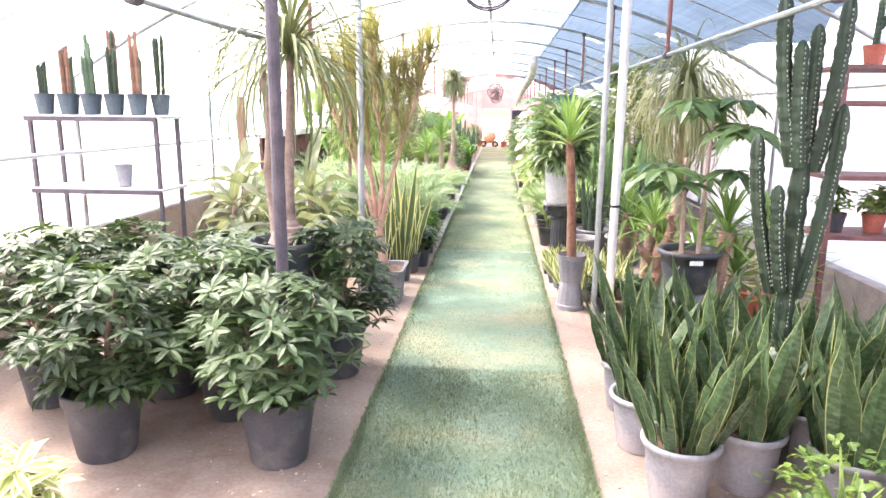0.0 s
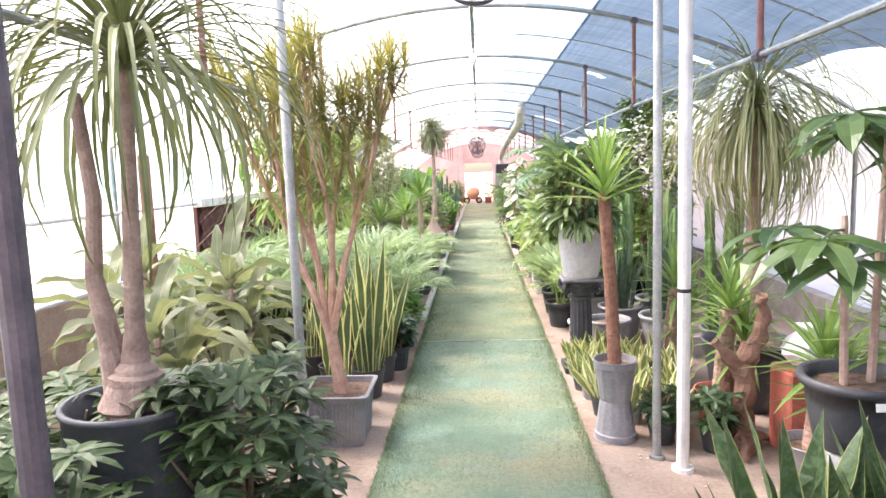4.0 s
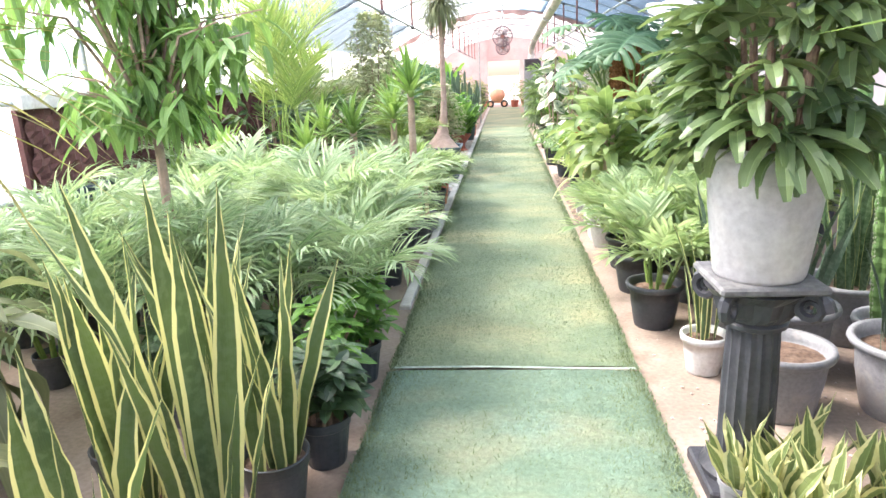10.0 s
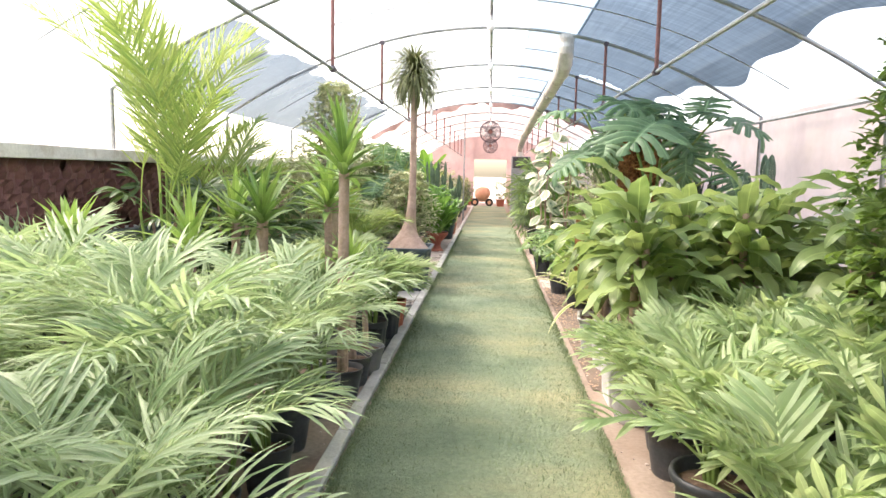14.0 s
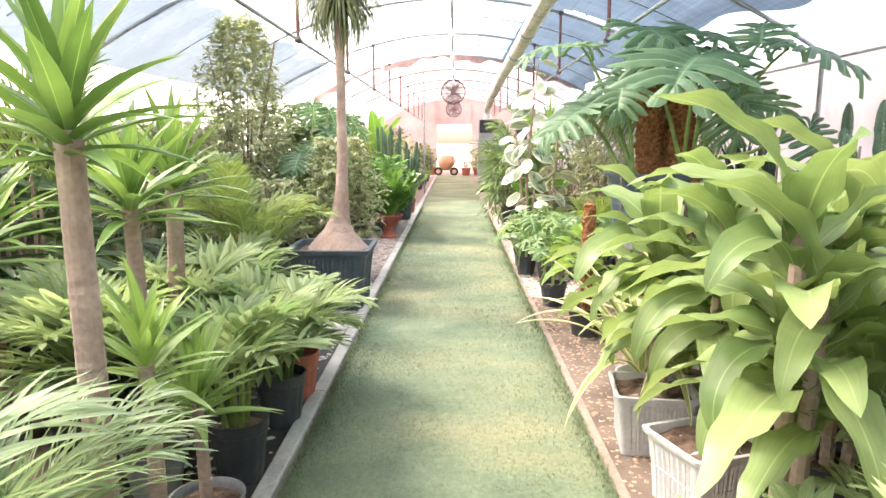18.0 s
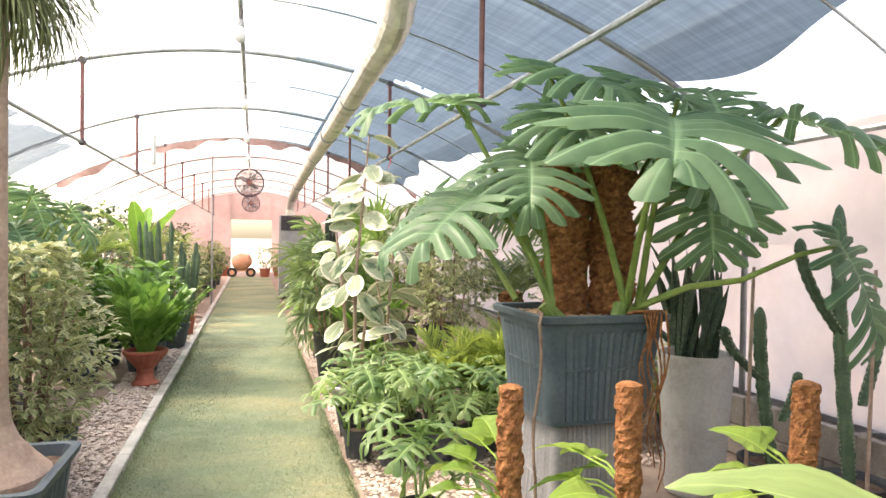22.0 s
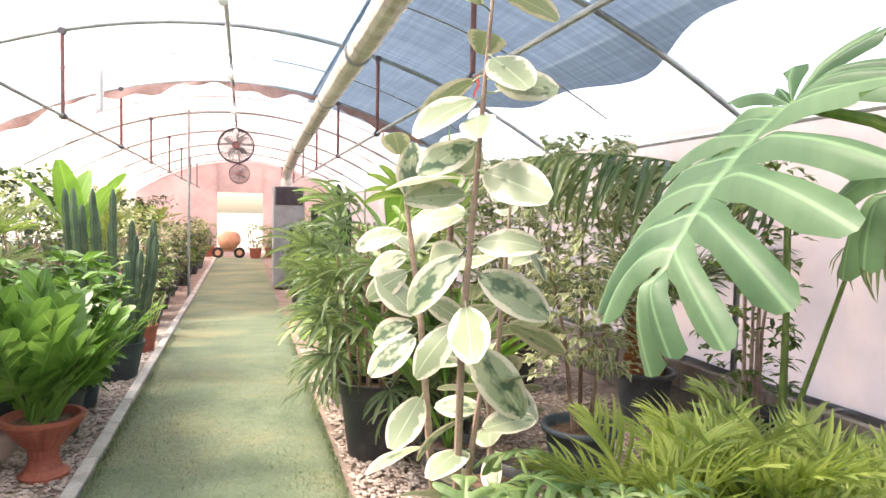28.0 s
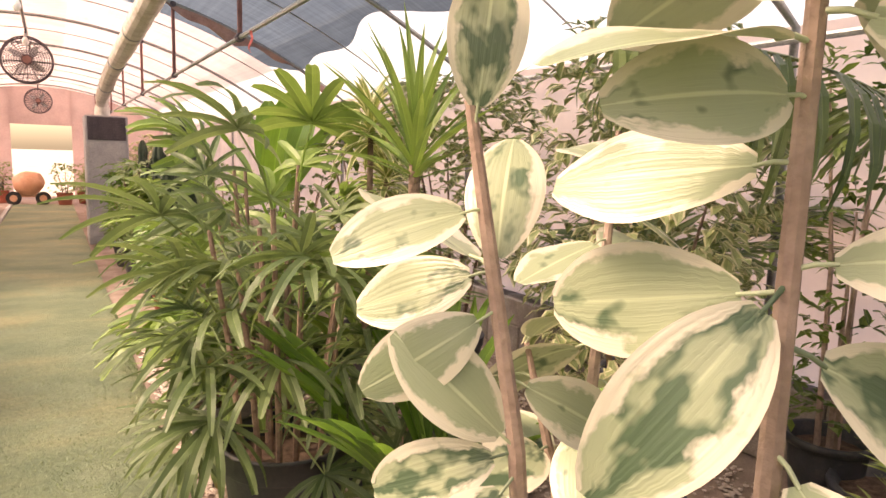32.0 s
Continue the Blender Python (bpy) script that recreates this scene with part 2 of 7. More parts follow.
POT_GREY = rough_mat("grey_plastic", (0.22, 0.22, 0.24), (0.33, 0.33, 0.36), 5, 60, 0.5, 0.12, dirt=(0.42, 0.38, 0.36), vary=0.2)
POT_BLUE = rough_mat("blue_grey_plastic", (0.062, 0.086, 0.108), (0.11, 0.142, 0.168), 4, 60, 0.55, 0.12, dirt=(0.10, 0.115, 0.125), vary=0.12, spec=0.25)
POT_WHITE = rough_mat("white_plastic", (0.52, 0.51, 0.52), (0.70, 0.69, 0.69), 4, 60, 0.5, 0.12, dirt=(0.35, 0.3, 0.27), vary=0.1)
TERRACOTTA = rough_mat("terracotta", (0.36, 0.10, 0.07), (0.52, 0.17, 0.12), 6, 60, 0.6, 0.15, vary=0.15)
BLACK_GLOSS = rough_mat("black_column", (0.035, 0.036, 0.045), (0.075, 0.075, 0.09), 9, 60, 0.4, 0.2)
DUSTY_BLACK = rough_mat("dusty_black", (0.10, 0.10, 0.115), (0.24, 0.235, 0.24), 12, 70, 0.7, 0.2)
BARK = rough_mat("bark", (0.20, 0.13, 0.10), (0.40, 0.28, 0.22), 12, 70, 0.9, 0.8, vary=0.15)
RED_BARK = rough_mat("red_bark", (0.17, 0.075, 0.05), (0.32, 0.17, 0.12), 14, 70, 0.9, 0.8, vary=0.1)
PALE_BARK = rough_mat("pale_bark", (0.32, 0.22, 0.18), (0.50, 0.37, 0.31), 9, 60, 0.85, 0.5, vary=0.1)
GREEN_STEM = rough_mat("green_stem", (0.10, 0.17, 0.04), (0.22, 0.30, 0.08), 10, 60, 0.5, 0.15, vary=0.15)
YELLOW_STEM = rough_mat("yellow_palm_stem", (0.36, 0.30, 0.06), (0.55, 0.42, 0.10), 6, 60, 0.45, 0.2)
FAN_RED = rough_mat("fan_red", (0.22, 0.10, 0.09), (0.34, 0.17, 0.15), 6, 60, 0.5, 0.1)
WETSOIL = rough_mat("wet_soil", (0.035, 0.033, 0.032), (0.09, 0.08, 0.075), 6, 120, 0.6, 0.7, object_space=False)
DAMP_SOIL = rough_mat("damp_soil", (0.10, 0.075, 0.06), (0.24, 0.18, 0.145), 5, 120, 0.85, 0.7, object_space=False)
WHITE_STONE = rough_mat("white_stone", (0.55, 0.53, 0.5), (0.75, 0.73, 0.7), 14, 90, 0.8, 0.3, object_space=False)
CHIPS = rough_mat("bark_chips", (0.30, 0.19, 0.13), (0.58, 0.43, 0.33), 60, 140, 0.95, 0.8)
SPURGE = rough_mat("spurge_skin", (0.08, 0.16, 0.05), (0.18, 0.30, 0.10), 7, 60, 0.5, 0.3, vary=0.15)
COIR = rough_mat("coir", (0.15, 0.055, 0.022), (0.46, 0.20, 0.085), 40, 120, 0.95, 1.0)
BLUE_CACTUS = rough_mat("blue_cactus_skin", (0.055, 0.10, 0.065), (0.13, 0.20, 0.12), 7, 60, 0.5, 0.3, vary=0.15)
CACTUS = rough_mat("cactus_skin", (0.016, 0.034, 0.020), (0.04, 0.068, 0.038), 7, 60, 0.55, 0.3, vary=0.2)
SPINE = rough_mat("pale_ridge", (0.26, 0.29, 0.21), (0.45, 0.47, 0.38), 30, 90, 0.8, 0.3)
PINK_BARK = rough_mat("pink_bark", (0.38, 0.22, 0.17), (0.62, 0.41, 0.33), 12, 70, 0.85, 0.5)
GREY_BARK = rough_mat("grey_bark", (0.20, 0.14, 0.12), (0.36, 0.27, 0.23), 12, 70, 0.9, 0.7)
WOOD = rough_mat("weathered_wood", (0.17, 0.09, 0.065), (0.32, 0.19, 0.14), 6, 60, 0.85, 0.5)
CLOTH = rough_mat("faded_cloth", (0.30, 0.17, 0.15), (0.50, 0.33, 0.30), 5, 60, 0.9, 0.3, object_space=False)
RED_RAG = rough_mat("red_rag", (0.38, 0.06, 0.06), (0.55, 0.14, 0.12), 8, 60, 0.9, 0.3)
BAG = rough_mat("white_bag", (0.70, 0.70, 0.70), (0.85, 0.85, 0.85), 6, 40, 0.5, 0.4)
PAD = rough_mat("cooling_pad", (0.10, 0.045, 0.045), (0.18, 0.085, 0.08), 4, 90, 0.95, 0.8, object_space=False)
GREY_PAINT = rough_mat("grey_paint", (0.42, 0.43, 0.45), (0.55, 0.56, 0.58), 5, 60, 0.5, 0.1)
FOIL = rough_mat("foil_duct", (0.5, 0.47, 0.42), (0.78, 0.75, 0.70), 6, 40, 0.35, 0.5, 0.5)
HEATER_PAINT = rough_mat("heater_paint", (0.24, 0.25, 0.265), (0.36, 0.37, 0.385), 5, 60, 0.5, 0.1)
ORANGE = rough_mat("orange_paint", (0.62, 0.30, 0.18), (0.75, 0.42, 0.28), 5, 60, 0.5, 0.15)
RUBBER = rough_mat("rubber", (0.02, 0.02, 0.02), (0.05, 0.05, 0.05), 5, 60, 0.8, 0.2)
POT_LILAC = rough_mat("weathered_pale_pot", (0.46, 0.455, 0.50), (0.62, 0.585, 0.575), 3, 40, 0.6, 0.12)
BULB = rough_mat("bulb_glass", (0.8, 0.8, 0.78), (0.9, 0.9, 0.88), 5, 60, 0.25, 0.0)
WHITE_LABEL = rough_mat("paper_label", (0.75, 0.75, 0.72), (0.85, 0.85, 0.82), 5, 60, 0.6, 0.05)
SEAM = rough_mat("frayed_backing", (0.22, 0.30, 0.25), (0.46, 0.52, 0.46), 9, 80, 0.9, 0.4, object_space=False)
ASPHALT_YARD = rough_mat("yard", (0.30, 0.26, 0.22), (0.42, 0.37, 0.32), 0.5, 20, 0.95, 0.3, object_space=False)

# leaves
L_SCHEF = leaf_mat("schefflera_leaf", (0.026, 0.052, 0.024), (0.085, 0.14, 0.05), rough=0.42, through=0.22)
L_UMB = leaf_mat("umbrella_leaf", (0.045, 0.09, 0.04), (0.12, 0.19, 0.07), rough=0.3)
L_PALM = leaf_mat("palm_leaflet", (0.175, 0.28, 0.14), (0.43, 0.53, 0.335), rough=0.34, through=0.38, vein=0.15)
L_ARECA = leaf_mat("areca_leaflet", (0.14, 0.235, 0.07), (0.33, 0.41, 0.14), rough=0.42, through=0.42, vein=0.15)
L_ARECA_Y = leaf_mat("seedling_palm_leaflet", (0.20, 0.30, 0.07), (0.44, 0.53, 0.16), rough=0.42, through=0.45, vein=0.15)
L_CHAM = leaf_mat("parlour_palm_leaflet", (0.21, 0.32, 0.15), (0.45, 0.54, 0.31), rough=0.42, through=0.46, vein=0.15)
L_KENTIA = leaf_mat("kentia_leaflet", (0.07, 0.125, 0.05), (0.20, 0.26, 0.10), rough=0.35)
L_RHAPIS = leaf_mat("lady_palm_leaf", (0.08, 0.14, 0.065), (0.23, 0.31, 0.135), rough=0.32, brown=0.12)
L_SNAKE = leaf_mat("snake_leaf", (0.022, 0.048, 0.022), (0.05, 0.095, 0.038), edge=(0.34, 0.36, 0.14), band=(0.10, 0.15, 0.085), edge_at=0.452, rough=0.35, through=0.12)
L_SNAKE_V = leaf_mat("yellow_edged_snake_leaf", (0.045, 0.08, 0.035), (0.10, 0.155, 0.06), edge=(0.74, 0.70, 0.34), band=(0.11, 0.16, 0.08), edge_at=0.335, rough=0.35, through=0.2)
L_SNAKE_G = leaf_mat("gold_snake_leaf", (0.10, 0.155, 0.06), (0.22, 0.27, 0.11), edge=(0.66, 0.64, 0.34), edge_at=0.27, rough=0.35, through=0.2)
L_SNAKE_D = leaf_mat("dark_snake_leaf", (0.03, 0.055, 0.04), (0.055, 0.095, 0.06), band=(0.10, 0.14, 0.10), rough=0.45, through=0.08)
L_CORN = leaf_mat("corn_plant_leaf", (0.125, 0.215, 0.072), (0.315, 0.405, 0.17), rough=0.36, through=0.36, vein=0.2, brown=0.06)
L_CORN_D = leaf_mat("dusty_corn_leaf", (0.105, 0.135, 0.08), (0.25, 0.275, 0.16), rough=0.5, through=0.35, brown=0.06)
L_YUCCA = leaf_mat("yucca_leaf", (0.11, 0.21, 0.055), (0.29, 0.43, 0.13), rough=0.35, through=0.3)
L_DRAC = leaf_mat("thin_dracaena_leaf", (0.20, 0.21, 0.06), (0.44, 0.40, 0.15), rough=0.5, through=0.3)
L_PONY = leaf_mat("ponytail_leaf", (0.085, 0.11, 0.045), (0.22, 0.25, 0.11), rough=0.5, through=0.12)
L_PONY_P = leaf_mat("pale_ponytail_leaf", (0.17, 0.19, 0.09), (0.40, 0.41, 0.22), rough=0.5, through=0.3, brown=0.2)
L_MANGO = leaf_mat("long_leaf", (0.10, 0.20, 0.06), (0.26, 0.42, 0.14), rough=0.35, through=0.35)
L_FICUS = leaf_mat("small_ficus_leaf", (0.06, 0.12, 0.03), (0.20, 0.30, 0.07), rough=0.3, through=0.32)
L_FICUS_V = leaf_mat("cream_edged_ficus_leaf", (0.20, 0.27, 0.13), (0.36, 0.42, 0.22), edge=(0.64, 0.62, 0.42), edge_at=0.30, rough=0.35, through=0.3)
L_RUBBER = leaf_mat("variegated_rubber_leaf", (0.25, 0.32, 0.20), (0.40, 0.46, 0.31), edge=(0.70, 0.67, 0.55), edge_at=0.32, blotch=(0.09, 0.15, 0.09), rough=0.3, through=0.10, vein=0.06)
L_MONST = leaf_mat("monstera_leaf", (0.08, 0.17, 0.095), (0.20, 0.33, 0.19), ribs=11, rough=0.46, through=0.42, vein=0.12)
L_PHILO = leaf_mat("philodendron_leaf", (0.11, 0.22, 0.085), (0.32, 0.45, 0.19), rough=0.40, through=0.36)
L_POTHOS = leaf_mat("pothos_leaf", (0.14, 0.26, 0.05), (0.36, 0.50, 0.12), rough=0.33, through=0.35)
L_ZZ = leaf_mat("glossy_leaf", (0.07, 0.16, 0.04), (0.20, 0.38, 0.09), rough=0.25, through=0.28)
L_STRIPE = leaf_mat("striped_strap_leaf", (0.24, 0.32, 0.10), (0.40, 0.46, 0.18), edge=(0.80, 0.78, 0.50), edge_at=0.28, rough=0.4, through=0.35)
L_BANANA = leaf_mat("banana_leaf", (0.08, 0.20, 0.04), (0.20, 0.38, 0.07), rough=0.35, through=0.4)
L_CROTON = leaf_mat("dark_bushy_leaf", (0.025, 0.05, 0.03), (0.07, 0.13, 0.05), rough=0.35, through=0.2)


def turf_mat(name, low, mid, tan, worn_tone):
    m, n, l = material(name)
    out, b = n.new("ShaderNodeOutputMaterial"), n.new("ShaderNodeBsdfPrincipled")
    g = n.new("ShaderNodeNewGeometry")
    st = n.new("ShaderNodeMapping")
    st.inputs["Scale"].default_value = (1.0, 1.6, 1.0)
    l.new(g.outputs["Position"], st.inputs[0])
    r = ramp(n, [(0.30, low), (0.48, mid), (0.66, tan)])
    l.new(noise_of(n, l, 0.9, 5, st.outputs[0]), r.inputs[0])
    worn = ramp(n, [(0.5, (0, 0, 0)), (0.72, (1, 1, 1))])
    l.new(noise_of(n, l, 2.3, 6), worn.inputs[0])
    c = mixc(n, l, worn.outputs[0], r.outputs[0], worn_tone)
    fine = noise_of(n, l, 260, 2)
    mid = noise_of(n, l, 45, 4)
    c = mixc(n, l, 0.55, c, fine, "OVERLAY")
    c = mixc(n, l, 0.4, c, mid, "OVERLAY")
    l.new(c, b.inputs["Base Color"])
    b.inputs["Roughness"].default_value = 0.75
    bp = n.new("ShaderNodeBump")
    bp.inputs["Strength"].default_value, bp.inputs["Distance"].default_value = 0.9, 0.012
    l.new(fine, bp.inputs["Height"])
    bp2 = n.new("ShaderNodeBump")
    bp2.inputs["Strength"].default_value, bp2.inputs["Distance"].default_value = 0.4, 0.02
    l.new(mid, bp2.inputs["Height"])
    l.new(bp.outputs[0], bp2.inputs["Normal"])
    l.new(bp2.outputs[0], b.inputs["Normal"])
    l.new(b.outputs[0], out.inputs[0])
    return m


TURF = turf_mat("artificial_grass", (0.12, 0.20, 0.15), (0.20, 0.285, 0.20), (0.345, 0.35, 0.23), (0.22, 0.33, 0.26))
OLIVE_TURF = turf_mat("olive_artificial_grass", (0.13, 0.195, 0.125), (0.215, 0.275, 0.17), (0.34, 0.34, 0.20), (0.24, 0.305, 0.20))

# ---- mesh building ----
rnd = random.Random(7)


class Shape:
    """Collects points, faces and leaf coordinates for one mesh."""

    def __init__(self):
        self.v, self.f, self.uv = [], [], []

    def face(self, ids, uvs=None):
        self.f.append(ids)
        self.uv.extend(uvs or [(0.5, 0.5)] * len(ids))

    def blade(self, m, length, width, prof, droop=0.6, fold=0.25, n=6, wave=0.0, twist=0.0, ripple=0.0):
        """A leaf from the pose's origin along its +y, with the face up +z; droop: radians bent down over its length."""
        base, y, z, step = len(self.v), 0.0, 0.0, length / n
        for i in range(n + 1):
            s = i / n
            w = width / 2 * prof(s)
            a = -droop * s
            k = math.sin(s * 9 + length * 40) * wave
            tw = twist * s
            cx, sx = math.cos(tw), math.sin(tw)
            up = fold * w
            ra, rb = ripple * w * math.sin(s * 23 + length * 31), ripple * w * math.sin(s * 19 + 2 + width * 90)
            for u, x, h in ((0, -w, up + k * w + ra), (0.5, 0, 0), (1, w, up - k * w + rb)):
                px, ph = x * cx - h * sx, x * sx + h * cx
                self.v.append(m @ Vector((px, y - ph * math.sin(a), z + ph * math.cos(a))))
            y += step * math.cos(a - droop / n / 2)
            z += step * math.sin(a - droop / n / 2)
        for i in range(n):
            p, s0, s1 = base + 3 * i, i / n, (i + 1) / n
            self.face((p, p + 1, p + 4, p + 3), [(0, s0), (0.5, s0), (0.5, s1), (0, s1)])
            self.face((p + 1, p + 2, p + 5, p + 4), [(0.5, s0), (1, s0), (1, s1), (0.5, s1)])
        return self

    def tube(self, pts, radii, k=6, cap=True):
        pts = [Vector(p) for p in pts]
        base, n = len(self.v), len(pts)
        side = Vector((1, 0, 0))
        for i, p in enumerate(pts):
            d = (pts[min(i + 1, n - 1)] - pts[max(i - 1, 0)]).normalized()
            if abs(d.dot(side)) > 0.9:
                side = Vector((0, 1, 0))
            a = d.cross(side).normalized()
            b = d.cross(a)
            for j in range(k):
                t = 2 * math.pi * j / k
                self.v.append(p + (a * math.cos(t) + b * math.sin(t)) * radii[i])
        for i in range(n - 1):
            for j in range(k):
                q = (j + 1) % k
                self.face((base + i * k + j, base + i * k + q, base + (i + 1) * k + q, base + (i + 1) * k + j))
        if cap:
            self.face(tuple(base + j for j in range(k))[::-1])
            self.face(tuple(base + (n - 1) * k + j for j in range(k)))
        return self

    def lathe(self, prof, k=24, squash=None, close=True):
        """prof: (radius, height) pairs; squash(angle, i) scales the radius."""
        base = len(self.v)
        for i, (r, z) in enumerate(prof):
            for j in range(k):
                t = 2 * math.pi * j / k
                q = r * (squash(t, i) if squash else 1)
                self.v.append(Vector((q * math.cos(t), q * math.sin(t), z)))
        for i in range(len(prof) - 1):
            for j in range(k):
                q = (j + 1) % k
                self.face((base + i * k + j, base + i * k + q, base + (i + 1) * k + q, base + (i + 1) * k + j))
        if close:
            self.face(tuple(base + j for j in range(k))[::-1])
            self.face(tuple(base + (len(prof) - 1) * k + j for j in range(k)))
        return self

    def box(self, x0, y0, z0, x1, y1, z1, bevel=0.0):
        b = bevel
        if not b:
            o = len(self.v)
            for z in (z0, z1):
                for x, y in ((x0, y0), (x1, y0), (x1, y1), (x0, y1)):
                    self.v.append(Vector((x, y, z)))
            for q in ((3, 2, 1, 0), (4, 5, 6, 7), (0, 1, 5, 4), (1, 2, 6, 5), (2, 3, 7, 6), (3, 0, 4, 7)):
                self.face(tuple(o + i for i in q))
            return self
        o = len(self.v)
        rings = [(b, z0), (0, z0 + b), (0, z1 - b), (b, z1)]
        for i, z in rings:
            for x, y in ((x0 + b, y0 + i), (x1 - b, y0 + i), (x1 - i, y0 + b), (x1 - i, y1 - b), (x1 - b, y1 - i), (x0 + b, y1 - i), (x0 + i, y1 - b), (x0 + i, y0 + b)):
                self.v.append(Vector((x, y, z)))
        for i in range(3):
            for j in range(8):
                q = (j + 1) % 8
                self.face((o + 8 * i + j, o + 8 * i + q, o + 8 * i + 8 + q, o + 8 * i + 8 + j))
        self.face(tuple(o + j for j in range(8))[::-1])
        self.face(tuple(o + 24 + j for j in range(8)))
        return self

    def mesh(self, name, mat, smooth=False):
        me = bpy.data.meshes.new(name)
        me.from_pydata([tuple(p) for p in self.v], [], self.f)
        layer = me.uv_layers.new(name="UVMap")
        layer.data.foreach_set("uv", np.array(self.uv, "f").ravel())
        me.materials.append(mat)
        if smooth:
            me.polygons.foreach_set("use_smooth", np.ones(len(me.polygons), bool))
        me.update()
        return me


def part(name, me, parent, m=None, label="", mat=None):
    """One mesh object under a thing or a part."""
    if isinstance(me, Shape):
        me = me.mesh(name, mat)
    ob = new(name, me)
    ob.parent = parent
    if m is not None:
        ob.matrix_basis = m
    return tagged(ob, label)


def thing(name, x, y, z, label, category, group="", rz=0.0, scale=1.0):
    ob = new(name)
    ob.empty_display_size = 0.1
    ob.matrix_basis = pose(x, y, z, 0, 0, rz) @ Matrix.Scale(scale, 4)
    return tagged(ob, label, category, group)


def solid(name, shape, mat, label="", category="", kind="", smooth=False):
    ob = new(name, shape.mesh(name, mat, smooth))
    return tagged(ob, label, category, kind=kind)


def aim(x, y, z, az, el, spin=0.0):
    """A leaf's pose: from (x, y, z), heading az degrees round from +y, el degrees up."""
    return pose(x, y, z, 0, 0, az) @ pose(0, 0, 0, el) @ pose(0, 0, 0, 0, spin, 0)


# leaf outlines along 0..1
def lance(s):
    return max(0.02, (math.sin(math.pi * min(1, s * 0.86 + 0.14))) ** 0.7)


def strap(s):
    return max(0.02, min(1, 0.55 + s * 1.6) * (1 - max(0, s - 0.45) / 0.55) ** 0.75)


def sword(s):
    return max(0.02, (0.62 + 0.5 * math.sin(math.pi * min(1, s * 1.1))) * (1 - max(0, s - 0.72) / 0.28) ** 0.8)


def oval(s):
    return max(0.04, math.sin(math.pi * (s * 0.94 + 0.03)) ** 0.62)


def cordate(s):
    return max(0.03, (1 - s) ** 0.72 * min(1, 0.30 + s * 6) * 1.12)


def needle(s):
    return max(0.05, 1 - s * 0.9)


def finger(s):
    return max(0.25, min(1, 0.35 + s * 3) * (1 - max(0, s - 0.75) / 0.25 * 0.6))


MESHES = {}


def cached(key, make):
    if key not in MESHES:
        MESHES[key] = make()
    return MESHES[key]


# ---- pots ----
def pot_shape(r, h, rim=0.018, taper=0.74, k=28, ribs=0, rolled=False):
    s, rb = Shape(), r * taper
    if rolled:
        prof = [(rb * 0.96, 0), (rb, 0.012), (rb + (r - rb) * 0.55, h * 0.55), (r * 0.93, h * 0.86), (r * 0.94, h - rim * 2.2), (r * 1.04, h - rim * 2), (r * 1.08, h - rim), (r * 1.05, h), (r * 0.95, h - 0.004), (r * 0.9, h * 0.86), (r * 0.86, h * 0.8)]
    else:
        prof = [(rb * 0.96, 0), (rb, 0.01), (r * 0.95, h * 0.80), (r * 0.96, h * 0.81), (r, h * 0.83), (r * 1.0, h * 0.975), (r * 1.03, h * 0.98), (r * 1.03, h), (r * 0.96, h), (r * 0.93, h * 0.84), (r * 0.9, h * 0.8)]
    rib = (lambda t, i: 1 - 0.03 * (0.5 + 0.5 * math.cos(t * ribs)) if 0 < i < 3 else 1) if ribs else None
    return s.lathe(prof, k if not ribs else max(k, ribs * 4), rib)


def soil_shape(r, z, k=18):
    s = Shape()
    base = len(s.v)
    s.v.append(Vector((0, 0, z + 0.012)))
    for ring, q in ((0.55, 0.012), (1.0, 0.0)):
        for j in range(k):
            t = 2 * math.pi * j / k
            s.v.append(Vector((r * ring * math.cos(t), r * ring * math.sin(t), z + q * rnd.uniform(0.2, 1.4))))
    for j in range(k):
        q = (j + 1) % k
        s.face((base, base + 1 + j, base + 1 + q))
        s.face((base + 1 + j, base + 1 + k + j, base + 1 + k + q, base + 1 + q))
    return s


def add_pot(parent, r, h, mat, style="plain", z=0.0, label="", soil=0.82):
    key = (round(r, 3), round(h, 3), mat.name, style)
    me = cached(("pot",) + key, lambda: pot_shape(r, h, rolled=style == "rolled", ribs=14 if style == "ribbed" else 0).mesh("pot", mat, style != "ribbed"))
    pot = part("pot", me, parent, pose(0, 0, z), label)
    part("soil", cached(("soil", round(r, 3), round(h, 3)), lambda: soil_shape(r * 0.925, h * soil).mesh("soil", SOIL)), parent, pose(0, 0, z))
    return pot


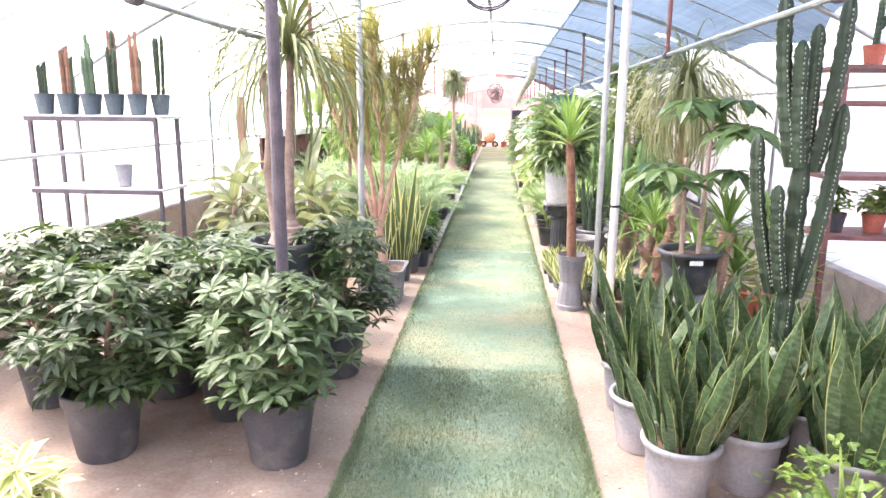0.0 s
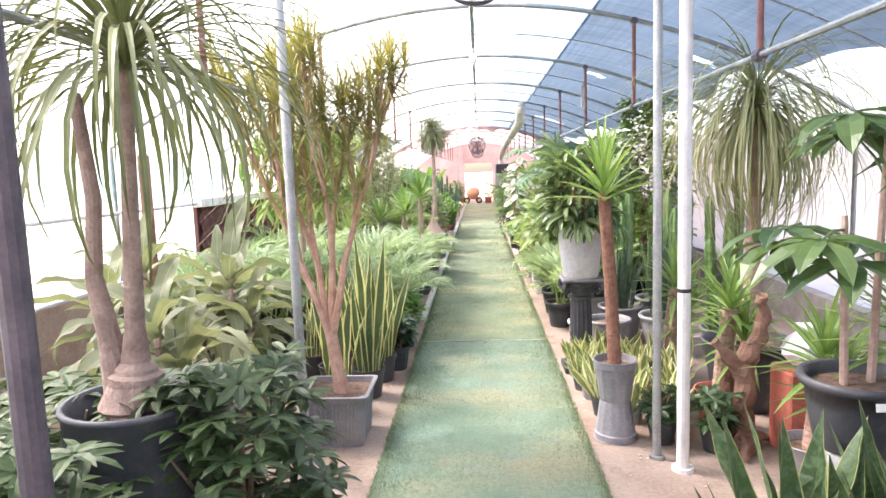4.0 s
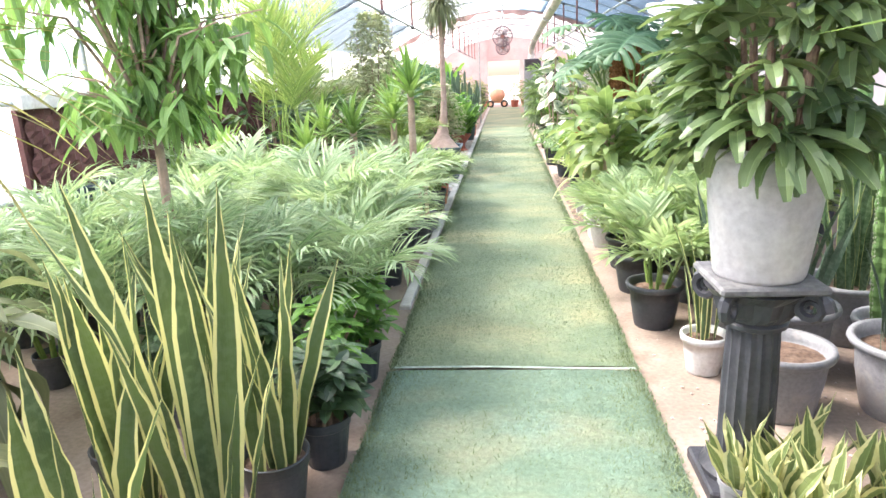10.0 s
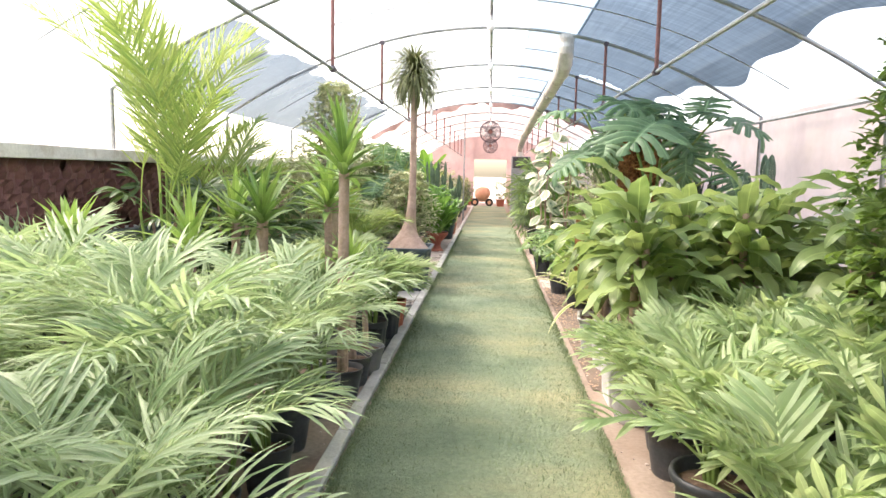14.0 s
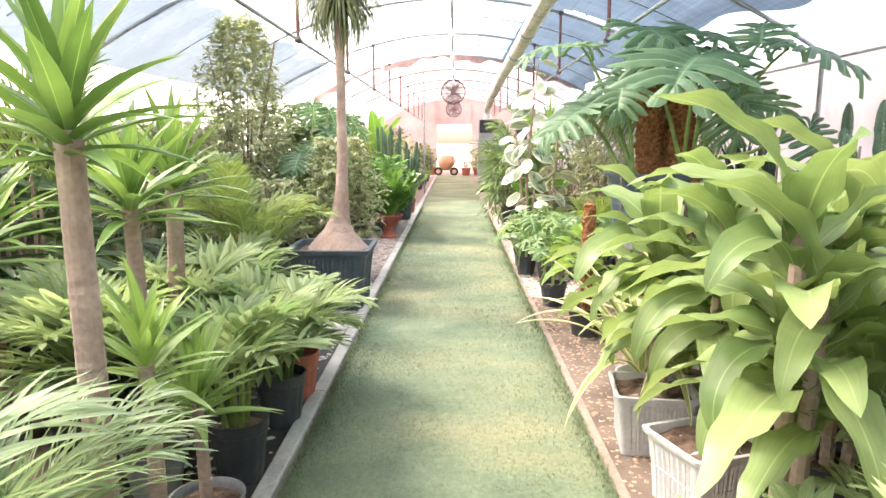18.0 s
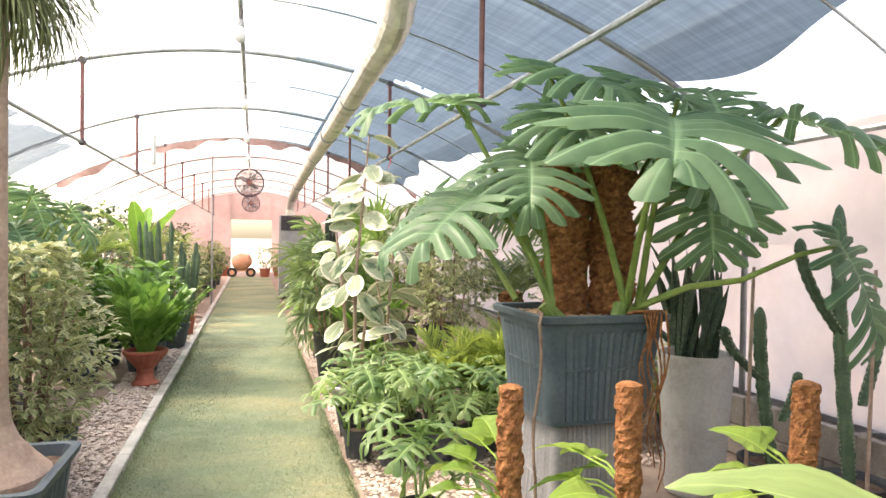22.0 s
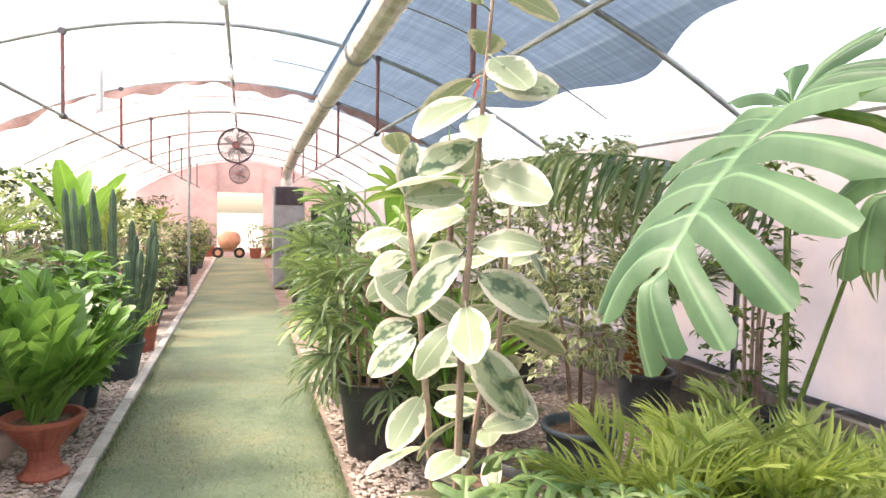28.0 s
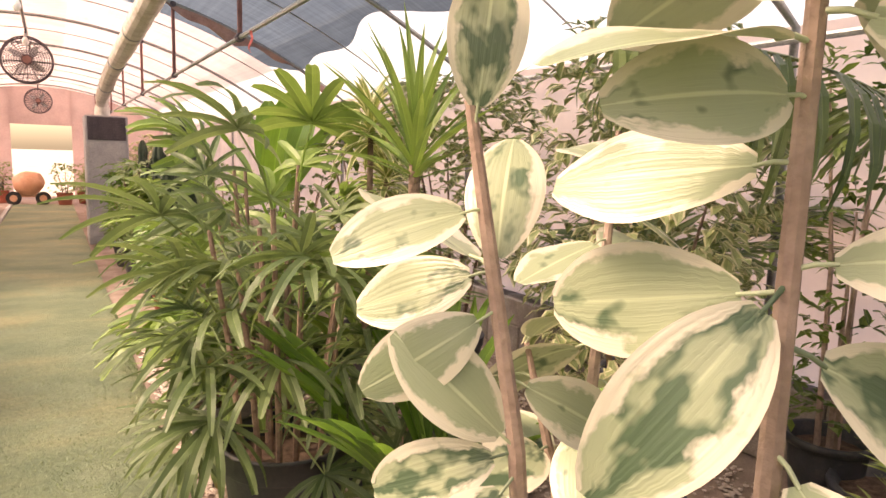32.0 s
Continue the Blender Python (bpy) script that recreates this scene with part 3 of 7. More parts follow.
def box_pot_shape(w, d, h, taper=0.8, flutes=9):
    """A rounded square planter with fluted sides and a thick rim."""
    s, n, c = Shape(), 44, 0.16
    k = 4 * n

    def ring(sx, sy, z, groove):
        out = []
        for side in range(4):
            for j in range(n):
                t = -1 + 2 * (j + 0.5) / n
                g = groove * (0.5 + 0.5 * math.cos(t * math.pi * 2 * flutes * 1.5)) if abs(t) < 0.66 else 0
                x, y = t, -1 + g
                if abs(t) > 1 - c:
                    a = (abs(t) - 1 + c) / c * math.pi / 4
                    x, y = math.copysign(1 - c + c * math.sin(a), t), -1 + c - c * math.cos(a)
                for _ in range(side):
                    x, y = -y, x
                out.append(Vector((x * sx / 2, y * sy / 2, z)))
        return out

    rows = [(taper, 0, 0), (taper, 0.02, 0), (taper + 0.02, h * 0.04, 0.035), (taper + (0.94 - taper) * 0.45, h * 0.48, 0.035), (taper + (0.94 - taper) * 0.45, h * 0.5, 0), (taper + (0.94 - taper) * 0.5, h * 0.52, 0.035), (0.93, h * 0.82, 0.035), (0.94, h * 0.86, 0), (0.95, h * 0.92, 0), (1.02, h * 0.93, 0), (1.04, h * 0.99, 0), (1.0, h, 0), (0.93, h * 0.99, 0), (0.89, h * 0.86, 0)]
    for q, z, g in rows:
        s.v.extend(ring(w * q, d * q, z, g))
    for i in range(len(rows) - 1):
        for j in range(k):
            q = (j + 1) % k
            s.face((i * k + j, i * k + q, (i + 1) * k + q, (i + 1) * k + j))
    s.face(tuple(range(k))[::-1])
    s.face(tuple((len(rows) - 1) * k + j for j in range(k)))
    return s


def add_box_pot(parent, w, d, h, mat, z=0.0, flip=False, label=""):
    me = cached(("box", w, d, h, mat.name), lambda: box_pot_shape(w, d, h).mesh("planter", mat))
    m = pose(0, 0, z) if not flip else pose(0, 0, z + h, 180, 0, 0)
    pot = part("planter", me, parent, m, label)
    if not flip:
        def top():
            s = Shape()
            n = 8
            for i in range(n + 1):
                for j in range(n + 1):
                    s.v.append(Vector(((i / n - 0.5) * w * 0.88, (j / n - 0.5) * d * 0.88, h * 0.88 + rnd.uniform(-0.008, 0.012))))
            for i in range(n):
                for j in range(n):
                    a = i * (n + 1) + j
                    s.face((a, a + n + 1, a + n + 2, a + 1))
            return s.mesh("soil", SOIL)
        part("soil", cached(("boxsoil", w, d, h), top), parent, pose(0, 0, z))
    return pot


# ---- leaves and plants ----
def frond_mesh(key, mat, length, pairs, leaflet, width, droop, angle, sag, seed, bare=0.22, thick=0.006, flat=20):
    """A feather palm frond along +y from its foot: rachis and leaflets."""
    def make():
        q, s = random.Random(seed), Shape()
        pts, y, z, n = [], 0.0, 0.0, 12
        for i in range(n + 1):
            pts.append(Vector((0, y, z)))
            a = -droop * ((i + 0.5) / n) ** 1.4
            y += length / n * math.cos(a)
            z += length / n * math.sin(a)
        s.tube(pts, [thick * (1 - 0.8 * i / n) for i in range(n + 1)], 4)
        for i in range(pairs):
            f = bare + (1 - bare) * (i + 0.5) / pairs
            k = min(n - 1, int(f * n))
            p = pts[k].lerp(pts[k + 1], f * n - k)
            d = (pts[k + 1] - pts[k]).normalized()
            pitch = math.degrees(math.atan2(d.z, d.y))
            ll = leaflet * (0.45 + 0.75 * math.sin(math.pi * min(1, (f - bare) / (1 - bare) * 0.86 + 0.14))) * q.uniform(0.9, 1.08)
            for side in (-1, 1):
                az = side * -(angle * (1 - 0.45 * f)) + q.uniform(-11, 11)
                m = pose(0, p.y, p.z, pitch) @ aim(0, 0, 0, az, flat + q.uniform(-16, 16), side * 12)
                s.blade(m, ll, width * q.uniform(0.85, 1.1), lance, sag * q.uniform(0.7, 1.3), 0.3, 4)
        m = pose(0, pts[-1].y, pts[-1].z, math.degrees(-droop))
        s.blade(m, leaflet * 0.5, width, lance, 0.2, 0.3, 3)
        return s.mesh("frond", mat)
    return cached(("frond", key, seed), make)


def palm(name, x, y, label, category, mat, pot=None, h0=0.0, n=12, length=0.7, pairs=18, leaflet=0.22, width=0.018, droop=0.9, angle=55, sag=0.5, el=(45, 85), seed=1, canes=4, cane=0.12, stem_mat=None, group="", scale=1.0, spread=0.05, kinds=3):
    """A potted feather palm; pot: (radius, height, material, style)."""
    q = random.Random(seed)
    t = thing(name, x, y, 0, label, category, group, q.uniform(0, 360), scale)
    base = h0
    if pot:
        add_pot(t, pot[0], pot[1], pot[2], pot[3])
        base = pot[1] * 0.83
    feet = []
    for c in range(canes):
        a, r = q.uniform(0, 6.28), q.uniform(0.2, 1) * spread
        px, py = r * math.cos(a), r * math.sin(a)
        hh = cane * q.uniform(0.6, 1.3)
        lx, ly = px * 1.5, py * 1.5
        st = Shape().tube([(px, py, base - 0.02), (lx, ly, base + hh * 0.5), (lx * 1.25, ly * 1.25, base + hh)], [0.012, 0.011, 0.009], 5)
        feet.append((lx * 1.2, ly * 1.2, base + hh))
        part("stem", st, t, mat=stem_mat or GREEN_STEM)
    for i in range(n):
        fx, fy, fz = feet[i % len(feet)]
        ln = length * q.uniform(0.8, 1.1)
        e = el[0] + (el[1] - el[0]) * q.random()
        me = frond_mesh((name, length, mat.name), mat, length, pairs, leaflet, width, droop, angle, sag, i % kinds)
        part("frond", me, t, aim(fx, fy, fz - 0.02, i * 137.5 + q.uniform(-20, 20), e, q.uniform(-25, 25)) @ Matrix.Scale(ln / length, 4))
    return t


def blade_mesh(key, mat, length, width, prof, droop, fold, n, wave=0.0, twist=0.0, ripple=0.0):
    return cached(("blade", key), lambda: Shape().blade(Matrix(), length, width, prof, droop, fold, n, wave, twist, ripple).mesh("leaf", mat, ripple > 0.15))


def snake_plant(x, y, mat, pot, n, height, label, seed, width=0.055, spread=0.6, lean=14, group="snake plants", z=0.0, ripple=0.12):
    q = random.Random(seed)
    t = thing("snake_plant", x, y, z, label, "snake plant", group, q.uniform(0, 360))
    add_pot(t, *pot)
    zz, r = pot[1] * 0.82, pot[0] * spread
    for i in range(n):
        a = i * 2.4
        rr = r * math.sqrt((i + 0.5) / n)
        k = i % 4
        me = blade_mesh(("snake", mat.name, k, round(height, 2)), mat, height, width, sword, (0.05, 0.2, -0.15, 0.32)[k], 0.32, 12, 0.05, (0.7, -0.9, 1.3, 0.4)[k], ripple)
        m = aim(rr * math.cos(a), rr * math.sin(a), zz - 0.01, math.degrees(a) - 90 + q.uniform(-25, 25), 90 - lean * (rr / max(r, 0.01)) * q.uniform(0.5, 1.4), q.uniform(-60, 60))
        part("leaf", me, t, m @ Matrix.Scale(q.uniform(0.5, 1.08), 4))
    return t


def rosette(s, m, n, length, width, prof, el, droop, q, fold=0.3, nseg=5, wave=0.0, scatter=0.0):
    for i in range(n):
        f = i / max(1, n - 1)
        e = el[0] + (el[1] - el[0]) * f + q.uniform(-6, 6)
        off = pose(0, 0, scatter * f)
        s.blade(m @ off @ aim(0, 0, 0, i * 137.5 + q.uniform(-12, 12), e), length * q.uniform(0.75, 1.08), width * q.uniform(0.85, 1.1), prof, droop * q.uniform(0.6, 1.4), fold, nseg, wave)


def ringed_trunk(pts, radii, ring=0.03, k=10, depth=1.0):
    """A trunk with leaf-scar rings along it."""
    s, p, r = Shape(), [], []
    for i in range(len(pts) - 1):
        a, b = Vector(pts[i]), Vector(pts[i + 1])
        n = max(2, int((b - a).length / ring))
        for j in range(n):
            f = j / n
            w = radii[i] * (1 - f) + radii[i + 1] * f
            j2 = rnd.uniform(0.25, 0.75)
            p += [a.lerp(b, f), a.lerp(b, f + j2 / n)]
            r += [w * (1 + depth * rnd.uniform(0.0, 0.07)), w * (1 - depth * rnd.uniform(0.01, 0.07))]
    p.append(Vector(pts[-1]))
    r.append(radii[-1])
    return s.tube(p, r, k)


def yucca(x, y, pot, trunk, label, seed, length=0.42, width=0.035, n=42, heads=None, stand=0.0, mat=None, bark=None, tr=0.04, name="yucca", lean=(0, 0), group="", el=(-10, 85), droop=0.5, crown="crown"):
    """Trunks with a rosette of stiff leaves on each; trunk: height over the soil; heads: more trunks as (dx, dy, height)."""
    q = random.Random(seed)
    t = thing(name, x, y, stand, label, name.replace("_", " "), group, 0)
    if pot:
        add_pot(t, *pot)
    z0 = pot[1] * 0.82 if pot else 0.0
    for dx, dy, h in [(0, 0, trunk)] + list(heads or ()):
        ex, ey = dx + lean[0] * h, dy + lean[1] * h
        part("trunk", ringed_trunk([(dx * 0.8, dy * 0.8, z0 - 0.03), (dx + lean[0] * h * 0.4, dy + lean[1] * h * 0.4, z0 + h * 0.5), (ex, ey, z0 + h)], [tr, tr * 0.92, tr * 0.85], 0.028, 12, 0.55), t, mat=bark or BARK)
        s = Shape()
        rosette(s, pose(ex, ey, z0 + h - 0.06, 0, 0, q.uniform(0, 360)), n, length, width, strap, el, droop, q, 0.35, 5, 0, 0.10)
        part(crown, s, t, mat=mat or L_YUCCA)
    return t


def corn_plant(x, y, pot, stems, label, seed, mat=None, length=0.55, width=0.075, n=22, box=False, group="", z=0.0, low=-5):
    """Dracaena with wide arching leaves; stems: (dx, dy, height)."""
    q = random.Random(seed)
    t = thing("dracaena", x, y, z, label, "dracaena", group, q.uniform(-20, 20))
    if box:
        add_box_pot(t, *pot)
    else:
        add_pot(t, *pot)
    z0 = (pot[2] if box else pot[1]) * 0.84
    mat = mat or L_CORN
    for dx, dy, h in stems:
        part("cane", ringed_trunk([(dx * 0.6, dy * 0.6, z0 - 0.02), (dx, dy, z0 + h)], [0.024, 0.02], 0.03, 8), t, mat=PALE_BARK)
        for i in range(n):
            f = i / (n - 1)
            k = i % 4
            me = blade_mesh(("corn", mat.name, k, length, width), mat, length, width, lance, (1.7, 1.2, 2.3, 1.4)[k], 0.30, 18, 0.22, (0.35, -0.5, 0.7, -0.25)[k], 0.22)
            m = aim(dx, dy, z0 + h * (0.5 + 0.5 * f), i * 137.5 + q.uniform(-15, 15), low + (80 - low) * f ** 1.2 + q.uniform(-8, 8), q.uniform(-15, 15))
            part("leaf", me, t, m @ Matrix.Scale(q.uniform(0.7, 1.1), 4))
    return t


def whorl(s, m, n, length, width, q, droop=0.5, el=8):
    for i in range(n):
        s.blade(m @ aim(0, 0, 0, i * 360 / n + q.uniform(-8, 8), el + q.uniform(-10, 10)) @ pose(0, length * 0.12, 0), length * q.uniform(0.8, 1.1), width, lance, droop, 0.25, 3)


def bush(name, x, y, pot, z0, z1, radius, count, label, category, mat, seed, leaf=(0.09, 0.035), whorled=7, group="", stems=5, bark=None, taper=0.3, pieces=5, z=0.0, droop=0.5):
    """A leafy shrub: stems from the soil, and clumps of leaves with gaps between them."""
    q = random.Random(seed)
    t = thing(name, x, y, z, label, category, group, q.uniform(0, 360))
    if pot:
        add_pot(t, *pot)
    base = (pot[1] * 0.82 if pot else 0.0)
    for i in range(stems):
        a = i * 2.4 + q.uniform(-0.3, 0.3)
        r = radius * q.uniform(0.25, 0.75)
        top = z0 + (z1 - z0) * q.uniform(0.55, 0.95)
        st = Shape().tube([(0.04 * math.cos(a), 0.04 * math.sin(a), base - 0.02), (r * 0.45 * math.cos(a), r * 0.45 * math.sin(a), (base + top) / 2), (r * math.cos(a), r * math.sin(a), top)], [0.014, 0.010, 0.004], 5)
        part("stem", st, t, mat=bark or BARK)
    clumps = [Shape() for _ in range(pieces)]
    for i in range(count):
        a, f = q.uniform(0, 6.283), q.random()
        zz = z0 + (z1 - z0) * f
        rr = radius * (1 - taper * abs(f * 2 - 0.9) ** 1.6) * q.uniform(0.45, 1.08)
        rr *= 0.86 + 0.22 * math.sin(a * 3 + seed) * math.cos(f * 5 + seed)
        m = aim(rr * math.cos(a), rr * math.sin(a), zz, math.degrees(a) - 90 + q.uniform(-40, 40), q.uniform(-25, 35))
        s = clumps[int((a / 6.284) * pieces) % pieces]
        if whorled:
            whorl(s, m @ pose(0, 0, 0, -15 + q.uniform(-20, 20)), whorled, leaf[0], leaf[1], q, droop)
        else:
            for k in range(3):
                s.blade(m @ aim(q.uniform(-0.03, 0.03), q.uniform(-0.03, 0.03), 0, q.uniform(-70, 70), q.uniform(-30, 30)), leaf[0] * q.uniform(0.7, 1.1), leaf[1], lance, droop, 0.25, 2)
    for s in clumps:
        if s.f:
            part("foliage", s, t, mat=mat)
    return t


def column_shape(h, r, ribs=6, depth=0.3, k=48, bend=(0, 0)):
    """A ribbed cactus column with a domed top."""
    prof = [(r * 0.8, 0), (r, h * 0.1)] + [(r * (1 + 0.11 * math.sin(i * 1.9)), h * (0.1 + 0.8 * i / 28)) for i in range(1, 29)] + [(r * 0.85, h * 0.95), (r * 0.5, h * 0.985), (r * 0.1, h)]
    s = Shape().lathe(prof, k, lambda t, i: 1 - depth * (0.5 - 0.5 * math.cos(t * ribs)) ** 1.3)
    for v in s.v:
        f = v.z / h
        v.x += bend[0] * math.sin(f * 1.57) 
        v.y += bend[1] * math.sin(f * 1.57)
    return s


def spine_rows(h, r, ribs, bend=(0, 0), step=0.022):
    s = Shape()
    for j in range(ribs):
        t = 2 * math.pi * j / ribs
        z = 0.06 * h
        while z < h * 0.94:
            f = z / h
            x, y = r * 1.0 * math.cos(t) + bend[0] * math.sin(f * 1.57), r * math.sin(t) + bend[1] * math.sin(f * 1.57)
            d = 0.0028
            m = pose(x, y, z, 0, 0, math.degrees(t))
            s.box(-d * 0.6, -d * 0.8, -0.005, d * 0.8, d * 0.8, 0.005)
            for v in s.v[-8:]:
                v.xyz = m @ v
            z += step
    return s


def cactus(x, y, pot, arms, label, seed, z=0.0, spines=True, group="", ribs=5, bark=None):
    """arms: (dx, dy, foot, height, radius, bend x, bend y)."""
    t = thing("cactus", x, y, z, label, "cactus", group, 0)
    if pot:
        add_pot(t, *pot)
    z0 = pot[1] * 0.8 if pot else 0
    for dx, dy, foot, h, r, bx, by in arms:
        arm = part("column", column_shape(h, r, ribs, 0.32, ribs * 8, (bx, by)), t, pose(dx, dy, z0 + foot), mat=bark or CACTUS)
        if spines:
            tagged(part("spine_cover", spine_rows(h, r, ribs, (bx, by)), arm, mat=SPINE), kind="stuff")
    return t

# ---- structure ----
Y0, Y1 = -3.0, 38.0
WALL_R, WALL_L, EAVE = 3.2, -3.3, 1.98
APEX, CURVE = 3.02, 0.1015
HOOPS = [-2.4 + 2.5 * i for i in range(8)] + [17.75 + 2.72 * i for i in range(8)]
PURLIN_X, PURLIN_Z = 1.32, 2.14


def arch(x):
    return APEX - CURVE * x * x


def sheet(name, nx, ny, fn, mat, label="", kind="structure", smooth=True, holes=()):
    s = Shape()
    for i in range(nx + 1):
        for j in range(ny + 1):
            s.v.append(Vector(fn(i / nx, j / ny)))
    for i in range(nx):
        for j in range(ny):
            a = i * (ny + 1) + j
            c = (s.v[a] + s.v[a + ny + 2]) / 2
            if any(((c.x - hx) / rx) ** 2 + ((c.y - hy) / ry) ** 2 < 1 + 0.5 * math.sin(c.x * 23 + c.y * 17) for hx, hy, rx, ry in holes):
                continue
            s.face((a, a + ny + 1, a + ny + 2, a + 1))
    return solid(name, s, mat, label, kind=kind, smooth=smooth)


# outside ground and the floor
sheet("ground", 1, 1, lambda u, v: (-400 + 800 * u, -400 + 800 * v, -0.06), ASPHALT_YARD, "dry bare yard round the greenhouse")
floor_shape = Shape().box(WALL_L - 0.1, Y0 - 1, -0.2, WALL_R + 0.1, 12.6, 0.0)
solid("floor", floor_shape, CONCRETE, "stained reddish concrete floor", kind="structure")


def uneven(u, v):
    x, y = WALL_L - 0.1 + (WALL_R - WALL_L + 0.2) * u, 12.6 + (Y1 - 12.6) * v
    return (x, y, 0.0 + 0.012 * noise.noise(Vector((x * 3, y * 3, 0))) - 0.008)


sheet("gravel_bed", 40, 160, uneven, SOILBED, "dark soil and gravel bed beside the path")


def turf(u, v, a, b):
    x, y = -0.62 + 1.24 * u, a + (b - a) * v
    edge = min(u, 1 - u)
    x += 0.012 * noise.noise(Vector((0, y * 2.3, 5 * round(u)))) * (edge < 0.02)
    return (x, y, 0.012 + 0.006 * noise.noise(Vector((x * 2.5, y * 1.5, 3))) + (0.004 if edge > 0.02 else -0.006))


sheet("carpet_1", 20, 60, lambda u, v: turf(u, v, Y0, 8.08), TURF, "worn green artificial grass runner")
sheet("carpet_2", 20, 160, lambda u, v: turf(u, v, 8.12, 34.5), OLIVE_TURF, "worn green artificial grass runner")
sheet("carpet_seam", 14, 3, lambda u, v: (-0.60 + 1.2 * u, 8.10 + 0.022 * (v - 0.5) + 0.012 * math.sin(u * 5), 0.019 + 0.003 * math.sin(v * 3.14)), SEAM, "pale frayed seam across the runner")


def tufts(a, b, step, seed):
    q, s = random.Random(seed), Shape()
    for side in (-1, 1):
        y = a
        while y < b:
            thick = max(0, noise.noise(Vector((side * 3.0, y * 1.9, 2)))) 
            m = aim(side * (0.625 - abs(q.gauss(0, 0.03 + 0.10 * thick))), y, 0.012, q.uniform(0, 360), q.uniform(30, 85))
            s.blade(m, q.uniform(0.014, 0.03 + 0.025 * thick), 0.0048, needle, 0.4, 0.2, 2)
            y += step * q.uniform(0.3, 1.7)
    return s


L_TURF = leaf_mat("turf_blade", (0.06, 0.105, 0.05), (0.21, 0.27, 0.13), through=0.15)
solid("grass_edge", tufts(1.5, 22, 0.0032, 4), L_TURF, "loose green blades along the runner's edges", kind="stuff")


def blades_on_turf(seed, count):
    q, s = random.Random(seed), Shape()
    for _ in range(count):
        y = 1.6 + (q.random() ** 1.2) * 19
        x = q.choice((-1, 1)) * 0.61 * (1 - q.random() ** 1.7)
        s.blade(aim(x, y, 0.014, q.uniform(0, 360), q.uniform(25, 75)), q.uniform(0.012, 0.024), 0.0045, needle, 0.5, 0.2, 1)
    return s


def near_pile(seed, count):
    q, s = random.Random(seed), Shape()
    while len(s.f) < count:
        x, y = q.uniform(-0.61, 0.61), q.uniform(1.3, 4.2)
        pile_cover = noise.noise(Vector((x * 1.6, y * 0.9, 7))) + 0.9 * abs(x)
        if pile_cover + q.uniform(-0.35, 0.35) > 0.05:
            s.blade(aim(x, y, 0.013, q.uniform(0, 360), q.uniform(35, 85)), q.uniform(0.014, 0.028), 0.005, needle, 0.5, 0.2, 1)
    return s


# darker, denser blades on the near stretch, thickest towards the edges
L_PILE = leaf_mat("deep_pile_blade", (0.05, 0.085, 0.045), (0.16, 0.21, 0.10), through=0.12)
solid("deep_pile", near_pile(31, 56000), L_PILE, "dark bristly pile on the runner's near stretch", kind="stuff")
solid("grass_pile", blades_on_turf(9, 80000), L_TURF, "short green pile of the runner", kind="stuff")

# kerb: separate cast lengths
for i in range(22):
    y = 9.0 + i * 1.15
    k = solid("kerb", Shape().box(-0.705, y, -0.02, -0.632, y + 1.142, 0.032 + rnd.uniform(-0.003, 0.004), 0.008), KERB, "weathered pale concrete kerb beside the runner", kind="structure")

# loose pebbles
def pebbles(count, spans, seed, size=(0.006, 0.018)):
    q, s = random.Random(seed), Shape()
    for _ in range(count):
        x0, x1, y0, y1 = q.choice(spans)
        x, y, r = q.uniform(x0, x1), q.uniform(y0, y1), q.uniform(*size)
        o, a, h = len(s.v), q.uniform(0, 6.28), r * q.uniform(0.5, 0.8)
        for j in range(5):
            t = a + j * 1.2566
            s.v.append(Vector((x + r * math.cos(t) * q.uniform(0.8, 1.2), y + r * math.sin(t), 0.004 + h * 0.35)))
        s.v.append(Vector((x, y, 0.004 + h)))
        s.v.append(Vector((x, y, -0.004)))
        for j in range(5):
            k = (j + 1) % 5
            s.face((o + j, o + k, o + 5))
            s.face((o + k, o + j, o + 6))
    return s


solid("gravel", pebbles(26000, [(0.66, 1.3, 14.6, 21), (-1.1, -0.71, 13.4, 23), (1.2, 2.9, 15, 21)], 3), PEBBLE, "pinkish grey pebbles on the soil", kind="stuff")
solid("litter", pebbles(900, [(0.66, 1.6, 2, 12.5), (-1.6, -0.7, 2, 12.5)], 5, (0.003, 0.010)), PEBBLE, "crumbs of soil and grit on the floor", kind="stuff")

# roof films and nets
sheet("roof_film", 24, 40, lambda u, v: (WALL_L + (0.45 - WALL_L) * u, Y0 + (Y1 - Y0) * v, arch(WALL_L + (0.45 - WALL_L) * u) + 0.03 + 0.01 * math.sin(v * 88)), FILM, "milky white greenhouse film over the hoops")
net_edge = lambda v: 2.55 + 0.10 * math.sin(v * 41) + 0.06 * math.sin(v * 97 + 1)
sheet("roof_net_pale", 8, 160, lambda u, v: (0.43 + 0.58 * u, Y0 + (24 - Y0) * v, arch(0.43 + 0.58 * u) + 0.034), PALE_NET, "thin pale blue shade net beside the ridge")
sheet("roof_net", 50, 330, lambda u, v: (0.98 + (net_edge(v) - 0.98) * u, Y0 + (24 - Y0) * v, arch(0.98 + (net_edge(v) - 0.98) * u) + 0.040), NET, "blue shade net over one half of the roof", holes=[(1.68, 17.75, 0.30, 0.13), (1.55, 10.7, 0.12, 0.10), (2.1, 8.4, 0.16, 0.1)])
sheet("roof_net_left", 12, 60, lambda u, v: (-3.22 + (1.02 + 0.10 * math.sin(v * 31) + 0.06 * math.sin(v * 73)) * u, 12.6 + 8.9 * v, arch(-3.22 + 1.02 * u) + 0.012), GREY_NET, "grey shade net over the left eave")
